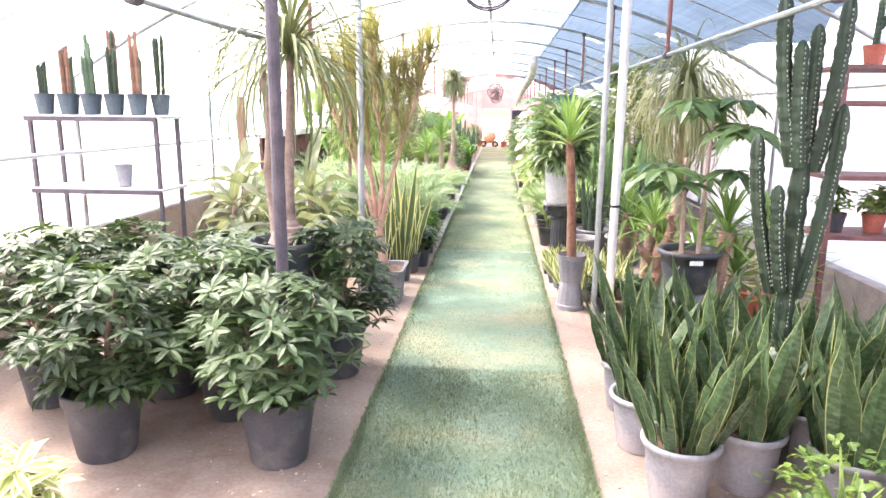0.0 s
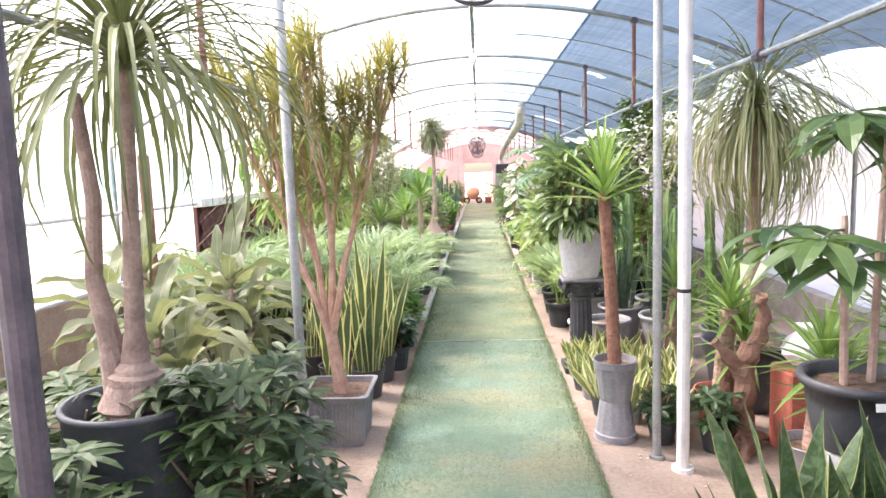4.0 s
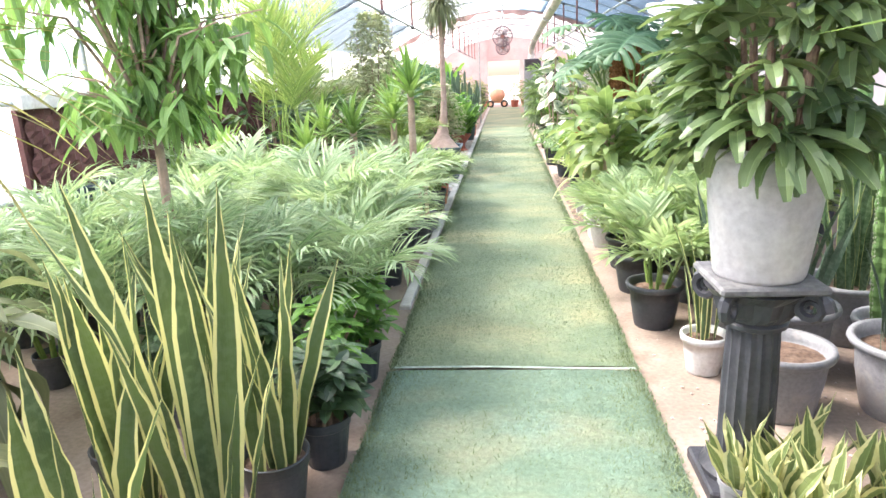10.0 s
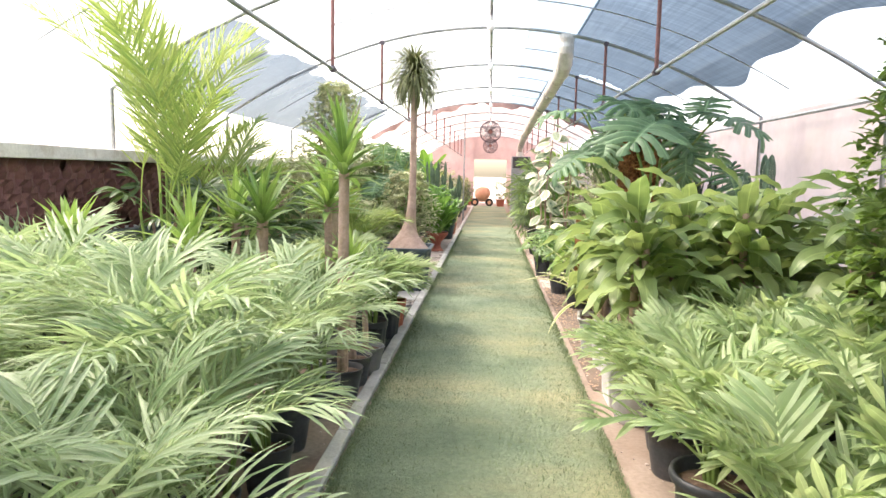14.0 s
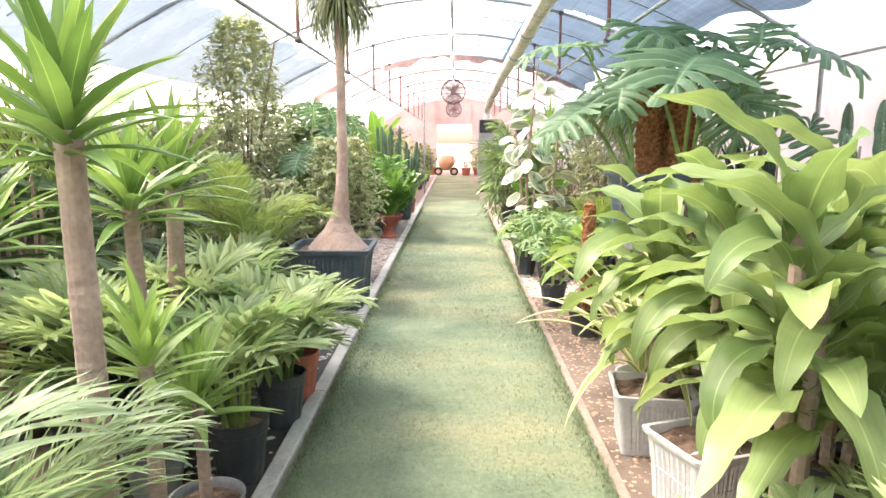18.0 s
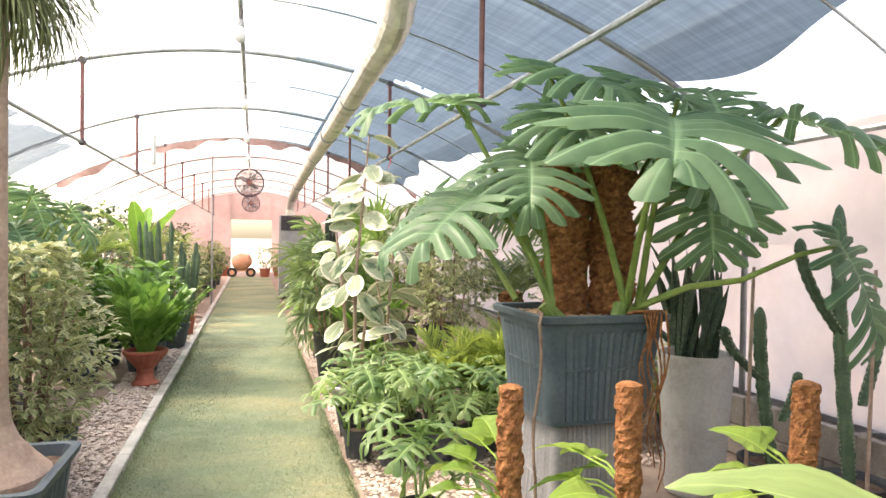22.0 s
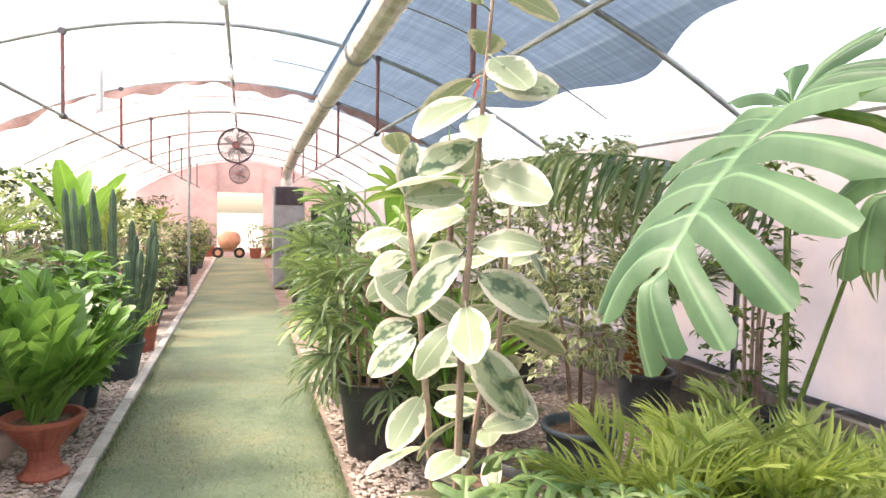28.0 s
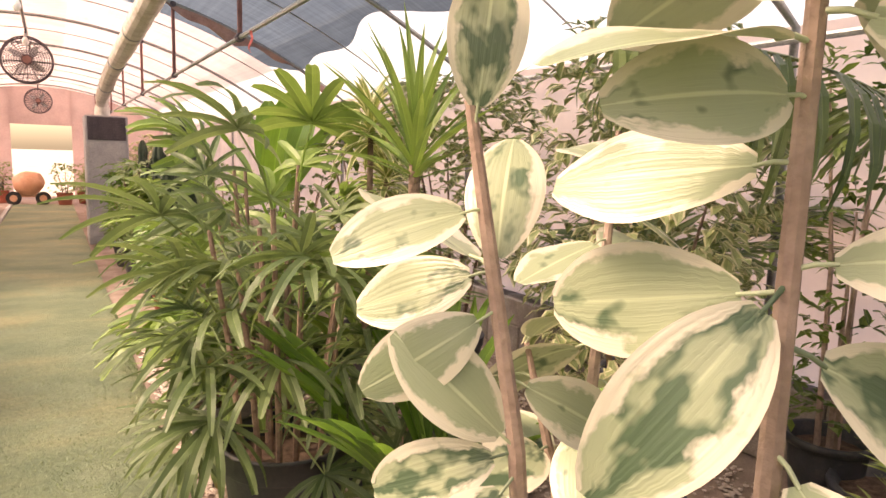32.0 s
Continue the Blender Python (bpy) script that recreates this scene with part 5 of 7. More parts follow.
# ---- small palms ----
protos = []
q = random.Random(77)
spots = []
for r, x in enumerate((-0.86, -1.22, -1.6, -2.0, -2.4, -2.85)):
    y = 8.28 + 0.17 * (r % 2)
    while y < (10.5 if r < 4 else 11.2):
        spots.append((x + q.uniform(-0.06, 0.06), y + q.uniform(-0.06, 0.06)))
        y += 0.42 if r < 2 else 0.5
spots += [(-1.5, 7.98), (-1.9, 7.82), (-2.3, 7.95), (-1.16, 8.06), (-2.75, 7.9)]
for i, (x, y) in enumerate(spots):
    if i < 4:
        protos.append(palm("areca_palm", x, y, "young feathery palm in a black nursery pot", "palm", L_PALM, (0.105, 0.2, POT_DARK, "plain"), 0, 11, 0.62, 21, 0.22, 0.0135, 1.35, 56, 0.85, (46, 88), 60 + i, 6, 0.20, None, "young palms"))
    else:
        k = copy_thing(protos[i % 4], pose(x, y, 0, 0, 0, q.uniform(0, 360)))
        k.scale = [q.uniform(0.8, 1.25)] * 3

# weeping long-leaved tree
t = thing("long_leaved_tree", -1.75, 8.25, 0, "slim tree with drooping bright green leaves", "tree")
add_pot(t, 0.2, 0.35, POT_DARK, "plain")
q = random.Random(15)
s = Shape().tube([(0, 0, 0.28), (0.01, 0, 0.8), (0.0, 0.02, 1.25)], [0.03, 0.027, 0.022], 8)
crown = [Shape() for _ in range(6)]
for i in range(40):
    a, e = q.uniform(0, 6.28), q.uniform(0.1, 0.62)
    p = Vector((e * math.cos(a), e * math.sin(a), q.uniform(1.35, 2.15)))
    s.tube([(0, 0.02, 1.2), (p.x * 0.5, p.y * 0.5, p.z - 0.05), p], [0.012, 0.008, 0.004], 5)
    for j in range(25):
        f = q.uniform(0.3, 1.05)
        m = aim(p.x * f + q.uniform(-0.05, 0.05), p.y * f + q.uniform(-0.05, 0.05), p.z - 0.05 + q.uniform(-0.12, 0.06), q.uniform(0, 360), q.uniform(-75, 0))
        crown[i % 6].blade(m, q.uniform(0.14, 0.21), 0.042, lance, 0.5, 0.3, 4)
part("trunk", s, t, mat=PALE_BARK)
for c in crown:
    part("foliage", c, t, mat=L_MANGO)

# tall areca palms
palm("tall_areca_palm", -2.12, 11.35, "tall bright areca palm in a dark pot", "palm", L_ARECA, (0.22, 0.38, POT_DARK, "plain"), 0, 14, 1.3, 27, 0.34, 0.016, 0.8, 55, 0.3, (60, 89), 81, 8, 0.85, None, "", 1.0, 0.14)
palm("tall_areca_palm", -1.30, 13.47, "bright areca palm clump with yellow stems in a dark pot", "palm", L_ARECA, (0.17, 0.3, POT_DARK, "plain"), 0, 16, 0.56, 26, 0.19, 0.013, 1.2, 50, 0.8, (50, 89), 82, 11, 0.36, YELLOW_STEM, "", 1.0, 0.1)
palm("tall_areca_palm", -2.6, 13.2, "tall areca palm in a dark pot", "palm", L_ARECA, (0.2, 0.35, POT_DARK, "plain"), 0, 12, 1.1, 30, 0.3, 0.018, 0.9, 50, 0.4, (50, 84), 83, 6, 0.5, None, "", 1.0, 0.12)

# yuccas
for i, (x, y, h, extra, tr) in enumerate([(-0.80, 10.69, 1.16, None, 0.034), (-1.42, 11.10, 0.83, None, 0.042), (-0.757, 11.18, 0.34, None, 0.021), (-0.795, 10.95, 0.54, None, 0.024), (-2.55, 10.9, 0.62, None, 0.036), (-1.08, 11.52, 0.92, None, 0.030), (-1.80, 10.95, 0.66, None, 0.036), (-2.9, 10.6, 0.4, None, 0.036), (-1.9, 11.9, 0.75, None, 0.036), (-1.2, 12.05, 0.95, None, 0.04)]):
    yucca(x, y, (0.115, 0.18, (POT_DARK, POT_GREY, POT_GREY)[i % 3], "plain"), h, "yucca with a bare ringed trunk and a green leaf crown", 90 + i, 0.40 if tr > 0.025 else 0.29, 0.054 if tr > 0.025 else 0.036, 34, extra, 0, None, PALE_BARK, tr, "yucca", (q.uniform(-0.06, 0.06), q.uniform(-0.05, 0.05)), "yuccas", (5, 86), 0.45)
lady_later = [(-2.15, 12.55, 330), (-2.6, 12.3, 331), (-2.3, 13.9, 332)]
for i, (x, y) in enumerate([(-0.80, 11.62), (-0.77, 12.12), (-1.40, 11.75), (-0.77, 12.42), (-1.35, 12.5), (-1.25, 12.85), (-1.7, 12.6), (-1.62, 11.9), (-1.20, 12.22), (-1.62, 12.2)]):
    palm("parlour_palm", x, y, "small light green parlour palm in a dark pot", "palm", L_CHAM, (0.115, 0.25, TERRACOTTA if i == 3 else POT_DARK, "ribbed"), 0, 16 if x > -1 else 20, 0.34 if x > -1 else 0.42, 13, 0.15 if x > -1 else 0.18, 0.029, 1.1, 58, 0.5, (26, 78) if x > -1 else (22, 74), 100 + i, 6, 0.20, None, "parlour palms")

# ---- cream-edged ficus shrubs ----
bush("variegated_ficus", -2.08, 15.9, (0.24, 0.4, POT_BLUE, "plain"), 0.35, 2.45, 0.52, 2600, "tall cream-edged weeping ficus in a blue-grey pot", "ficus", L_FICUS_V, 110, (0.075, 0.032), 0, "", 9, None, 0.5, 6)
bush("variegated_ficus", -1.02, 15.35, (0.22, 0.34, POT_BLUE, "plain"), 0.3, 1.32, 0.38, 1100, "rounded cream-edged ficus in a blue-grey pot", "ficus", L_FICUS_V, 111, (0.07, 0.03), 0, "", 7, None, 0.4, 5)
bush("variegated_ficus", -2.5, 15.2, (0.24, 0.4, POT_BLUE, "plain"), 0.3, 1.45, 0.6, 1500, "wide cream-edged ficus in a blue-grey pot", "ficus", L_FICUS_V, 112, (0.075, 0.032), 0, "", 9, None, 0.4, 6)
bush("variegated_ficus", -2.45, 16.8, (0.24, 0.4, POT_BLUE, "plain"), 0.3, 1.6, 0.6, 800, "wide cream-edged ficus in a blue-grey pot", "ficus", L_FICUS_V, 113, (0.075, 0.032), 0, "", 9, None, 0.4, 6)

for i, (x, y) in enumerate([(-1.55, 15.05), (-2.05, 14.75), (-2.75, 14.4)]):
    bush("variegated_ficus", x, y, (0.21, 0.36, POT_BLUE, "plain"), 0.4, 0.95 + 0.12 * i, 0.34, 520, "low cream-edged ficus in a big blue-grey pot", "ficus", L_FICUS_V, 114 + i, (0.07, 0.032), 0, "low ficus row", 7, None, 0.4, 5)

# terracotta urn with a glossy plant
t = thing("urn_plant", -0.86, 18.05, 0, "glossy green plant in a terracotta pedestal urn", "urn plant")
part("urn", Shape().lathe([(0.115, 0), (0.12, 0.02), (0.085, 0.05), (0.07, 0.1), (0.075, 0.15), (0.10, 0.18), (0.15, 0.24), (0.185, 0.29), (0.195, 0.30), (0.195, 0.32), (0.17, 0.32), (0.15, 0.28)], 40, lambda a, i: 1 + (0.03 * math.cos(a * 16) if 3 < i < 8 else 0)), t, mat=TERRACOTTA)
part("soil", soil_shape(0.155, 0.285), t, mat=SOIL)
q = random.Random(19)
for i in range(26):
    s = Shape()
    ln = q.uniform(0.42, 0.76)
    s.tube([(0, 0, 0), (0, ln * 0.5, 0.0), (0, ln, -0.04)], [0.010, 0.008, 0.003], 5)
    for j in range(6):
        for side in (-1, 1):
            s.blade(pose(0, ln * (0.38 + 0.115 * j), -0.02 * j / 6, 0, 0, side * -(58 - 5 * j)) @ pose(0, 0, 0, 14 + q.uniform(-14, 14)), 0.155, 0.098, oval, 0.5, 0.2, 5)
    part("leaf_stalk", s, t, aim(0.06 * math.cos(i * 2.4), 0.06 * math.sin(i * 2.4), 0.28, i * 137.5, q.uniform(48, 86), q.uniform(-30, 30)), mat=L_ZZ)

# far left rows
q = random.Random(23)
for i, (x, y) in enumerate([(-0.98, 18.72), (-1.0, 19.35), (-1.45, 18.3), (-1.4, 19.1)]):
    bush("glossy_shrub", x, y, (0.18, 0.3, POT_BLUE, "plain"), 0.3, 0.98 + 0.1 * (i % 2), 0.34, 150, "glossy broad-leaved green plant in a blue-grey pot", "shrub", L_ZZ, 600 + i, (0.15, 0.07), 0, "glossy shrubs", 7, GREEN_STEM)
snake_plant(-0.82, 21.2, L_SNAKE_V, (0.14, 0.26, TERRACOTTA, "plain"), 14, 0.5, "yellow-edged snake plant in a red pot", 120, 0.07, 0.75, 24, "")
cactus(-0.88, 20.15, (0.22, 0.3, POT_BLUE, "plain"), [((0.04 + 0.010 * k) * math.cos(k * 2.4), (0.04 + 0.010 * k) * math.sin(k * 2.4), 0, 0.80 + 0.62 * ((k * 7) % 5) / 5, 0.027, 0.15 * math.cos(k * 2.4), 0.12 * math.sin(k * 2.4)) for k in range(18)], "cluster of tall green cactus columns in a pot", 3, 0, False, ribs=4, bark=BLUE_CACTUS)
far = [("variegated_ficus", L_FICUS_V, (0.07, 0.03), 1.25), ("leafy_shrub", L_FICUS, (0.09, 0.04), 1.2), ("dark_shrub", L_CROTON, (0.12, 0.05), 0.85), ("leafy_shrub", L_ZZ, (0.12, 0.045), 1.0)]
for i in range(16):
    y = 21.9 + i * 0.75
    nm, mt, lf, top = far[(i * 5 + i // 3) % 4]
    bush(nm, -1.02 + q.uniform(-0.08, 0.08), y, (0.17, 0.28, POT_DARK, "plain"), 0.3, top * q.uniform(0.85, 1.15), 0.33, 130, "leafy shrub in a dark pot beside the runner", "shrub", mt, 130 + i, lf, 0, "far shrubs", 5)
for i in range(9):
    y = 17.6 + i * 1.9
    if i % 3 == 1:
        palm("areca_palm", -1.9 + q.uniform(-0.2, 0.2), y, "feathery palm in a dark pot", "palm", L_ARECA, (0.2, 0.34, POT_DARK, "plain"), 0, 12, 1.0, 24, 0.28, 0.026, 0.9, 50, 0.4, (48, 84), 150 + i, 6, 0.4, None, "far palms", 1.0, 0.1)
    else:
        bush("leafy_shrub", -1.9 + q.uniform(-0.2, 0.2), y, (0.2, 0.34, POT_DARK, "plain"), 0.3, 1.65 * q.uniform(0.9, 1.15), 0.5, 260, "green shrub in a dark pot", "shrub", (L_FICUS, L_FICUS_V, L_CROTON)[i % 3], 160 + i, (0.10, 0.045), 0, "far shrubs", 6)


for i in range(8):
    bush("tall_shrub", -2.72 + q.uniform(-0.1, 0.1), 17.9 + i * 1.75, (0.2, 0.34, POT_DARK, "plain"), 0.35, 1.85 * q.uniform(0.88, 1.1), 0.48, 240, "tall green shrub in a dark pot by the side wall", "shrub", (L_FICUS_V, L_FICUS, L_UMB)[i % 3], 800 + i, (0.12, 0.05), 0, "far shrubs", 6)


def banana(x, y, n, length, width, label, seed, h=0.35):
    q = random.Random(seed)
    t = thing("banana_plant", x, y, 0, label, "banana plant")
    add_pot(t, 0.2, 0.34, POT_DARK, "plain")
    part("stem", Shape().tube([(0, 0, 0.26), (0, 0, 0.34 + h)], [0.06, 0.045], 10), t, mat=GREEN_STEM)
    for i in range(n):
        s = Shape().tube([(0, 0, 0), (0, 0.3, 0)], [0.014, 0.010], 5)
        s.blade(pose(0, 0.28, 0), length * q.uniform(0.8, 1.1), width, oval, 0.55, 0.25, 10, 0.12)
        part("leaf", s, t, aim(0, 0, 0.30 + h, i * 137.5 + 20, 86 - 6 * i, q.uniform(-60, 60)), mat=L_BANANA)


banana(-1.30, 20.85, 6, 0.80, 0.22, "banana plant with broad upright leaves", 31, 0.55)
banana(1.50, 20.3, 6, 0.80, 0.22, "banana plant with broad upright leaves", 32, 0.55)
bush("split_leaf_shrub", -1.9, 17.4, (0.22, 0.38, POT_BLUE, "plain"), 0.5, 1.5, 0.5, 46, "large dark split-leaved plant", "shrub", L_KENTIA, 35, (0.3, 0.07), 9, "", 6, GREEN_STEM)

# ---- right side, first bays: snake plants ----
q = random.Random(41)
for i, (x, y) in enumerate([(0.96, 2.80), (0.90, 3.28), (0.92, 3.74), (1.30, 2.95), (1.30, 3.42), (1.68, 2.75), (1.70, 3.2), (1.32, 3.88), (2.05, 3.0), (1.72, 3.66), (2.1, 3.5)]):
    snake_plant(x, y, L_SNAKE, (0.165, 0.30, POT_GREY, "rolled"), 26, 0.64, "dark green snake plant in a rolled-rim grey pot", 170 + i, 0.088, 0.9, 22, "snake plant bed")
bush("small_leaved_plant", 1.42, 2.30, MID_DARK, 0.22, 0.50, 0.26, 90, "small-leaved trailing plant in a dark pot", "houseplant", L_FICUS, 181, (0.05, 0.03), 0, "", 8, GREEN_STEM)
bush("small_leaved_plant", 1.85, 2.25, MID_DARK, 0.22, 0.52, 0.26, 90, "small dark-leaved plant in a dark pot", "houseplant", L_CROTON, 182, (0.06, 0.035), 0, "", 8, GREEN_STEM)
cactus(1.52, 3.28, (0.2, 0.34, POT_DARK, "plain"), [(0.03, 0, 0, 1.25, 0.046, 0, 0), (-0.02, 0, 1.2, 0.79, 0.036, -0.10, 0), (0.0, -0.03, 1.2, 0.58, 0.033, -0.04, 0), (0.06, 0.03, 1.2, 0.66, 0.033, 0.0, 0.02), (0.09, 0, 1.18, 0.8, 0.036, 0.07, 0), (0.08, 0, 0.56, 0.94, 0.036, 0.11, 0), (-0.05, 0, 0.58, 0.78, 0.034, -0.13, 0), (-0.02, -0.04, 0.6, 0.52, 0.032, -0.06, 0)], "tall branching candelabra cactus with pale dotted ridges", 5, ribs=4)

# umbrella plant on an upturned pot
t = thing("umbrella_plant", 1.36, 4.28, 0.60, "umbrella plant with large drooping leaf whorls in a dark pot", "umbrella plant")
add_pot(t, 0.19, 0.27, POT_DARK, "rolled")
part("label", Shape().box(-0.04, -0.004, 0, 0.04, 0, 0.028), t, pose(-0.01, -0.196, 0.20, -8), "white paper label", WHITE_LABEL)
q = random.Random(44)
s = Shape()
for dx, dy, h in ((-0.05, 0, 0.85), (0.06, 0.03, 1.12)):
    s.tube([(dx, dy, 0.18), (dx * 1.2, dy, h * 0.6), (dx * 1.4, dy, h)], [0.016, 0.014, 0.011], 7)
part("stem", s, t, mat=PALE_BARK)
for i in range(13):
    dx, h = ((-0.07, 0.82) if i % 2 else (0.085, 1.10))
    az, el, ln = i * 137.5, q.uniform(-5, 55), q.uniform(0.2, 0.34)
    s = Shape().tube([(0, 0, 0), (0, ln * 0.5, 0.015), (0, ln, 0)], [0.006, 0.005, 0.004], 5)
    whorl(s, pose(0, ln, 0, -el - 8), 8, 0.24, 0.085, q, 0.75, -4)
    part("leaf", s, t, aim(dx, 0, h - 0.02 * i, az, el), mat=L_UMB)
t = thing("upturned_pot", 1.36, 4.28, 0, "upturned grey pot used as a plant stand", "pot")
part("pot", cached("upturned", lambda: pot_shape(0.18, 0.595).mesh("pot", POT_GREY, True)), t, pose(0, 0, 0.595, 180))

# yucca on stacked pots
yucca(0.79, 5.80, (0.128, 0.25, POT_GREY, "ribbed"), 1.05, "tall yucca with a ringed trunk on an upturned pot", 190, 0.42, 0.04, 40, None, 0.245, None, RED_BARK, 0.041, "yucca", (-0.06, 0), "", (15, 88), 0.4)
t = thing("upturned_pot", 0.79, 5.80, 0, "upturned pale grey pot used as a plant stand", "pot")
part("pot", cached("upturned2", lambda: pot_shape(0.125, 0.245, ribs=14).mesh("pot", POT_GREY)), t, pose(0, 0, 0.245, 180))
for i, (x, y) in enumerate([(0.78, 6.18), (0.76, 6.5), (1.02, 6.3), (1.12, 6.62), (0.86, 6.72), (1.3, 6.4), (1.15, 5.95), (0.95, 6.05), (0.98, 6.52), (1.25, 6.15), (0.80, 6.34), (1.4, 6.65), (0.76, 6.88), (0.97, 6.92), (1.15, 6.88), (1.34, 6.86), (0.73, 6.70), (0.735, 7.02), (0.92, 7.05)]):
    snake_plant(x, y, L_SNAKE_G, (0.075, 0.13, POT_GREY if i % 2 else POT_DARK, "ribbed"), 12, 0.32, "pale gold-edged dwarf snake plant in a small pot", 200 + i, 0.066, 0.8, 34, "gold snake plants")
for i, (x, y, h) in enumerate([(1.45, 5.9, 0.55), (1.62, 5.1, 0.45), (1.55, 4.4, 0.75), (1.95, 4.5, 0.55), (2.3, 5.6, 0.6), (1.42, 6.9, 0.5)]):
    yucca(x, y, (0.15, 0.26, POT_GREY if i % 2 else TERRACOTTA, "plain"), h, "stout yucca with a knobbly trunk", 210 + i, 0.4, 0.036, 40, [(0.12, 0.03, h * 0.6)], 0, None, PINK_BARK if i in (1, 2) else BARK, 0.055, "yucca", (0.1, 0), "stout yuccas")
bush("small_dark_plant", 1.05, 5.72, (0.09, 0.15, POT_DARK, "plain"), 0.16, 0.36, 0.14, 34, "small dark leafy plant in a black pot", "houseplant", L_CROTON, 220, (0.08, 0.035), 5, "", 4)
bush("small_dark_plant", 1.32, 5.6, (0.09, 0.15, POT_DARK, "plain"), 0.16, 0.34, 0.14, 34, "small dark leafy plant in a black pot", "houseplant", L_CROTON, 221, (0.08, 0.035), 5, "", 4)

# driftwood on a clay block, with a white bag
t = thing("driftwood", 1.50, 5.62, 0.0, "gnarled brown driftwood root standing on the floor", "driftwood")


def gnarled(pts, radii, seed):
    """A lumpy, knotted length of root."""
    fine, rr = [], []
    for i in range(len(pts) - 1):
        for k in range(8):
            f = k / 8
            fine.append(Vector(pts[i]).lerp(Vector(pts[i + 1]), f))
            rr.append(radii[i] * (1 - f) + radii[i + 1] * f)
    s = Shape().tube(fine + [Vector(pts[-1])], rr + [radii[-1]], 12)
    for v in s.v:
        w = v * 13 + Vector((seed, 0, 0))
        v += Vector((noise.noise(w), noise.noise(w + Vector((9, 0, 0))), 0.6 * noise.noise(w + Vector((0, 9, 0))))) * 0.028
    return s


part("trunk", gnarled([(0, 0, 0), (-0.03, 0.0, 0.24), (0.0, 0.02, 0.46), (0.03, 0.0, 0.62)], [0.085, 0.06, 0.055, 0.05], 1), t, mat=WOOD)
part("branch", gnarled([(0.0, 0.02, 0.44), (-0.10, 0.0, 0.54), (-0.19, 0.02, 0.64)], [0.045, 0.035, 0.02], 2), t, mat=WOOD)
part("branch", gnarled([(0.03, 0.0, 0.60), (0.10, 0.02, 0.74), (0.07, 0.0, 0.90)], [0.046, 0.04, 0.028], 3), t, mat=WOOD)
for k, a in enumerate((0.4, 2.3, 4.4)):
    part("root", gnarled([(0.03 * math.cos(a), 0.03 * math.sin(a), 0.07), (0.13 * math.cos(a), 0.13 * math.sin(a), 0.04), (0.22 * math.cos(a), 0.22 * math.sin(a), 0.02)], [0.045, 0.03, 0.014], 4 + k), t, mat=WOOD)
t = thing("clay_block", 1.78, 5.55, 0.0, "reddish clay block on the floor", "block")
part("block", Shape().box(-0.13, -0.13, 0, 0.13, 0.13, 0.5, 0.012), t, mat=TERRACOTTA)
bag = Shape().lathe([(0.03, 0.0), (0.09, 0.02), (0.12, 0.08), (0.10, 0.15), (0.04, 0.2), (0.05, 0.24)], 20)
for v in bag.v:
    v += Vector((0.03 * noise.noise(v * 16), 0.03 * noise.noise(v * 16 + Vector((5, 0, 0))), 0.02 * noise.noise(v * 20)))
solid("plastic_bag", bag, BAG, "crumpled white plastic bag on a clay block", "bag").matrix_basis = pose(1.78, 5.55, 0.505)
t = thing("wooden_post", -2.6, 6.92, 0, "weathered brown wooden post behind the plants", "post")
part("timber", Shape().box(-0.035, -0.035, 0, 0.035, 0.035, 1.86, 0.006), t, mat=WOOD)
t = thing("tube_lamp", 1.46, 11.15, 2.44, "grey strip lamp hanging upright from the roof pipes", "lamp")
part("housing", Shape().box(-0.035, -0.02, 0, 0.035, 0.02, 0.30, 0.006), t, mat=GREY_PAINT)
part("hook", Shape().tube([(0, 0, 0.30), (0, 0, arch(1.46) - 2.44)], [0.004, 0.004], 5), t, mat=DARK_STEEL)

# ---- column pedestal with a lady palm ----
COL = (0.80, 7.2)
t = thing("column_pedestal", *COL, 0, "black fluted classical column pedestal", "pedestal")
part("base", Shape().box(-0.15, -0.15, 0, 0.15, 0.15, 0.05, 0.008).lathe([(0.14, 0.05), (0.145, 0.07), (0.12, 0.1), (0.125, 0.115), (0.105, 0.13)], 32), t, mat=BLACK_GLOSS)
part("shaft", Shape().lathe([(0.092, 0.13), (0.089, 0.4), (0.083, 0.59), (0.102, 0.60), (0.105, 0.615), (0.09, 0.625)], 96, lambda a, i: 1 - (0.07 * abs(math.sin(a * 8)) if i < 3 else 0)), t, mat=BLACK_GLOSS)
part("capital", Shape().lathe([(0.10, 0.625), (0.115, 0.65), (0.13, 0.70), (0.165, 0.735)], 32, lambda a, i: 1 + 0.07 * math.cos(a * 8) * (0 < i < 3)), t, mat=BLACK_GLOSS)
for i in range(8):
    a = i * 45
    s = Shape().blade(pose(0, 0, 0, 75), 0.12, 0.085, lance, -1.6, 0.3, 6)
    part("acanthus_leaf", s, t, pose(0, 0, 0, 0, 0, a) @ pose(0, 0.112, 0.635), mat=BLACK_GLOSS)
for sx in (-1, 1):
    for sy in (-1, 1):
        part("volute", cached("volute", lambda: Shape().tube([(0.03 * (1 - k / 22) * math.cos(k * 0.6), 0, 0.03 * (1 - k / 22) * math.sin(k * 0.6)) for k in range(20)], [0.013 * (1 - k / 26) for k in range(20)], 6).mesh("volute", BLACK_GLOSS)), t, pose(sx * 0.122, sy * 0.122, 0.690, 0, 0, 45 * sx * sy) @ Matrix.Scale(1.75, 4))
part("abacus", Shape().box(-0.162, -0.162, 0.742, 0.162, 0.162, 0.77, 0.008), t, label="dusty grey top slab", mat=DUSTY_BLACK)


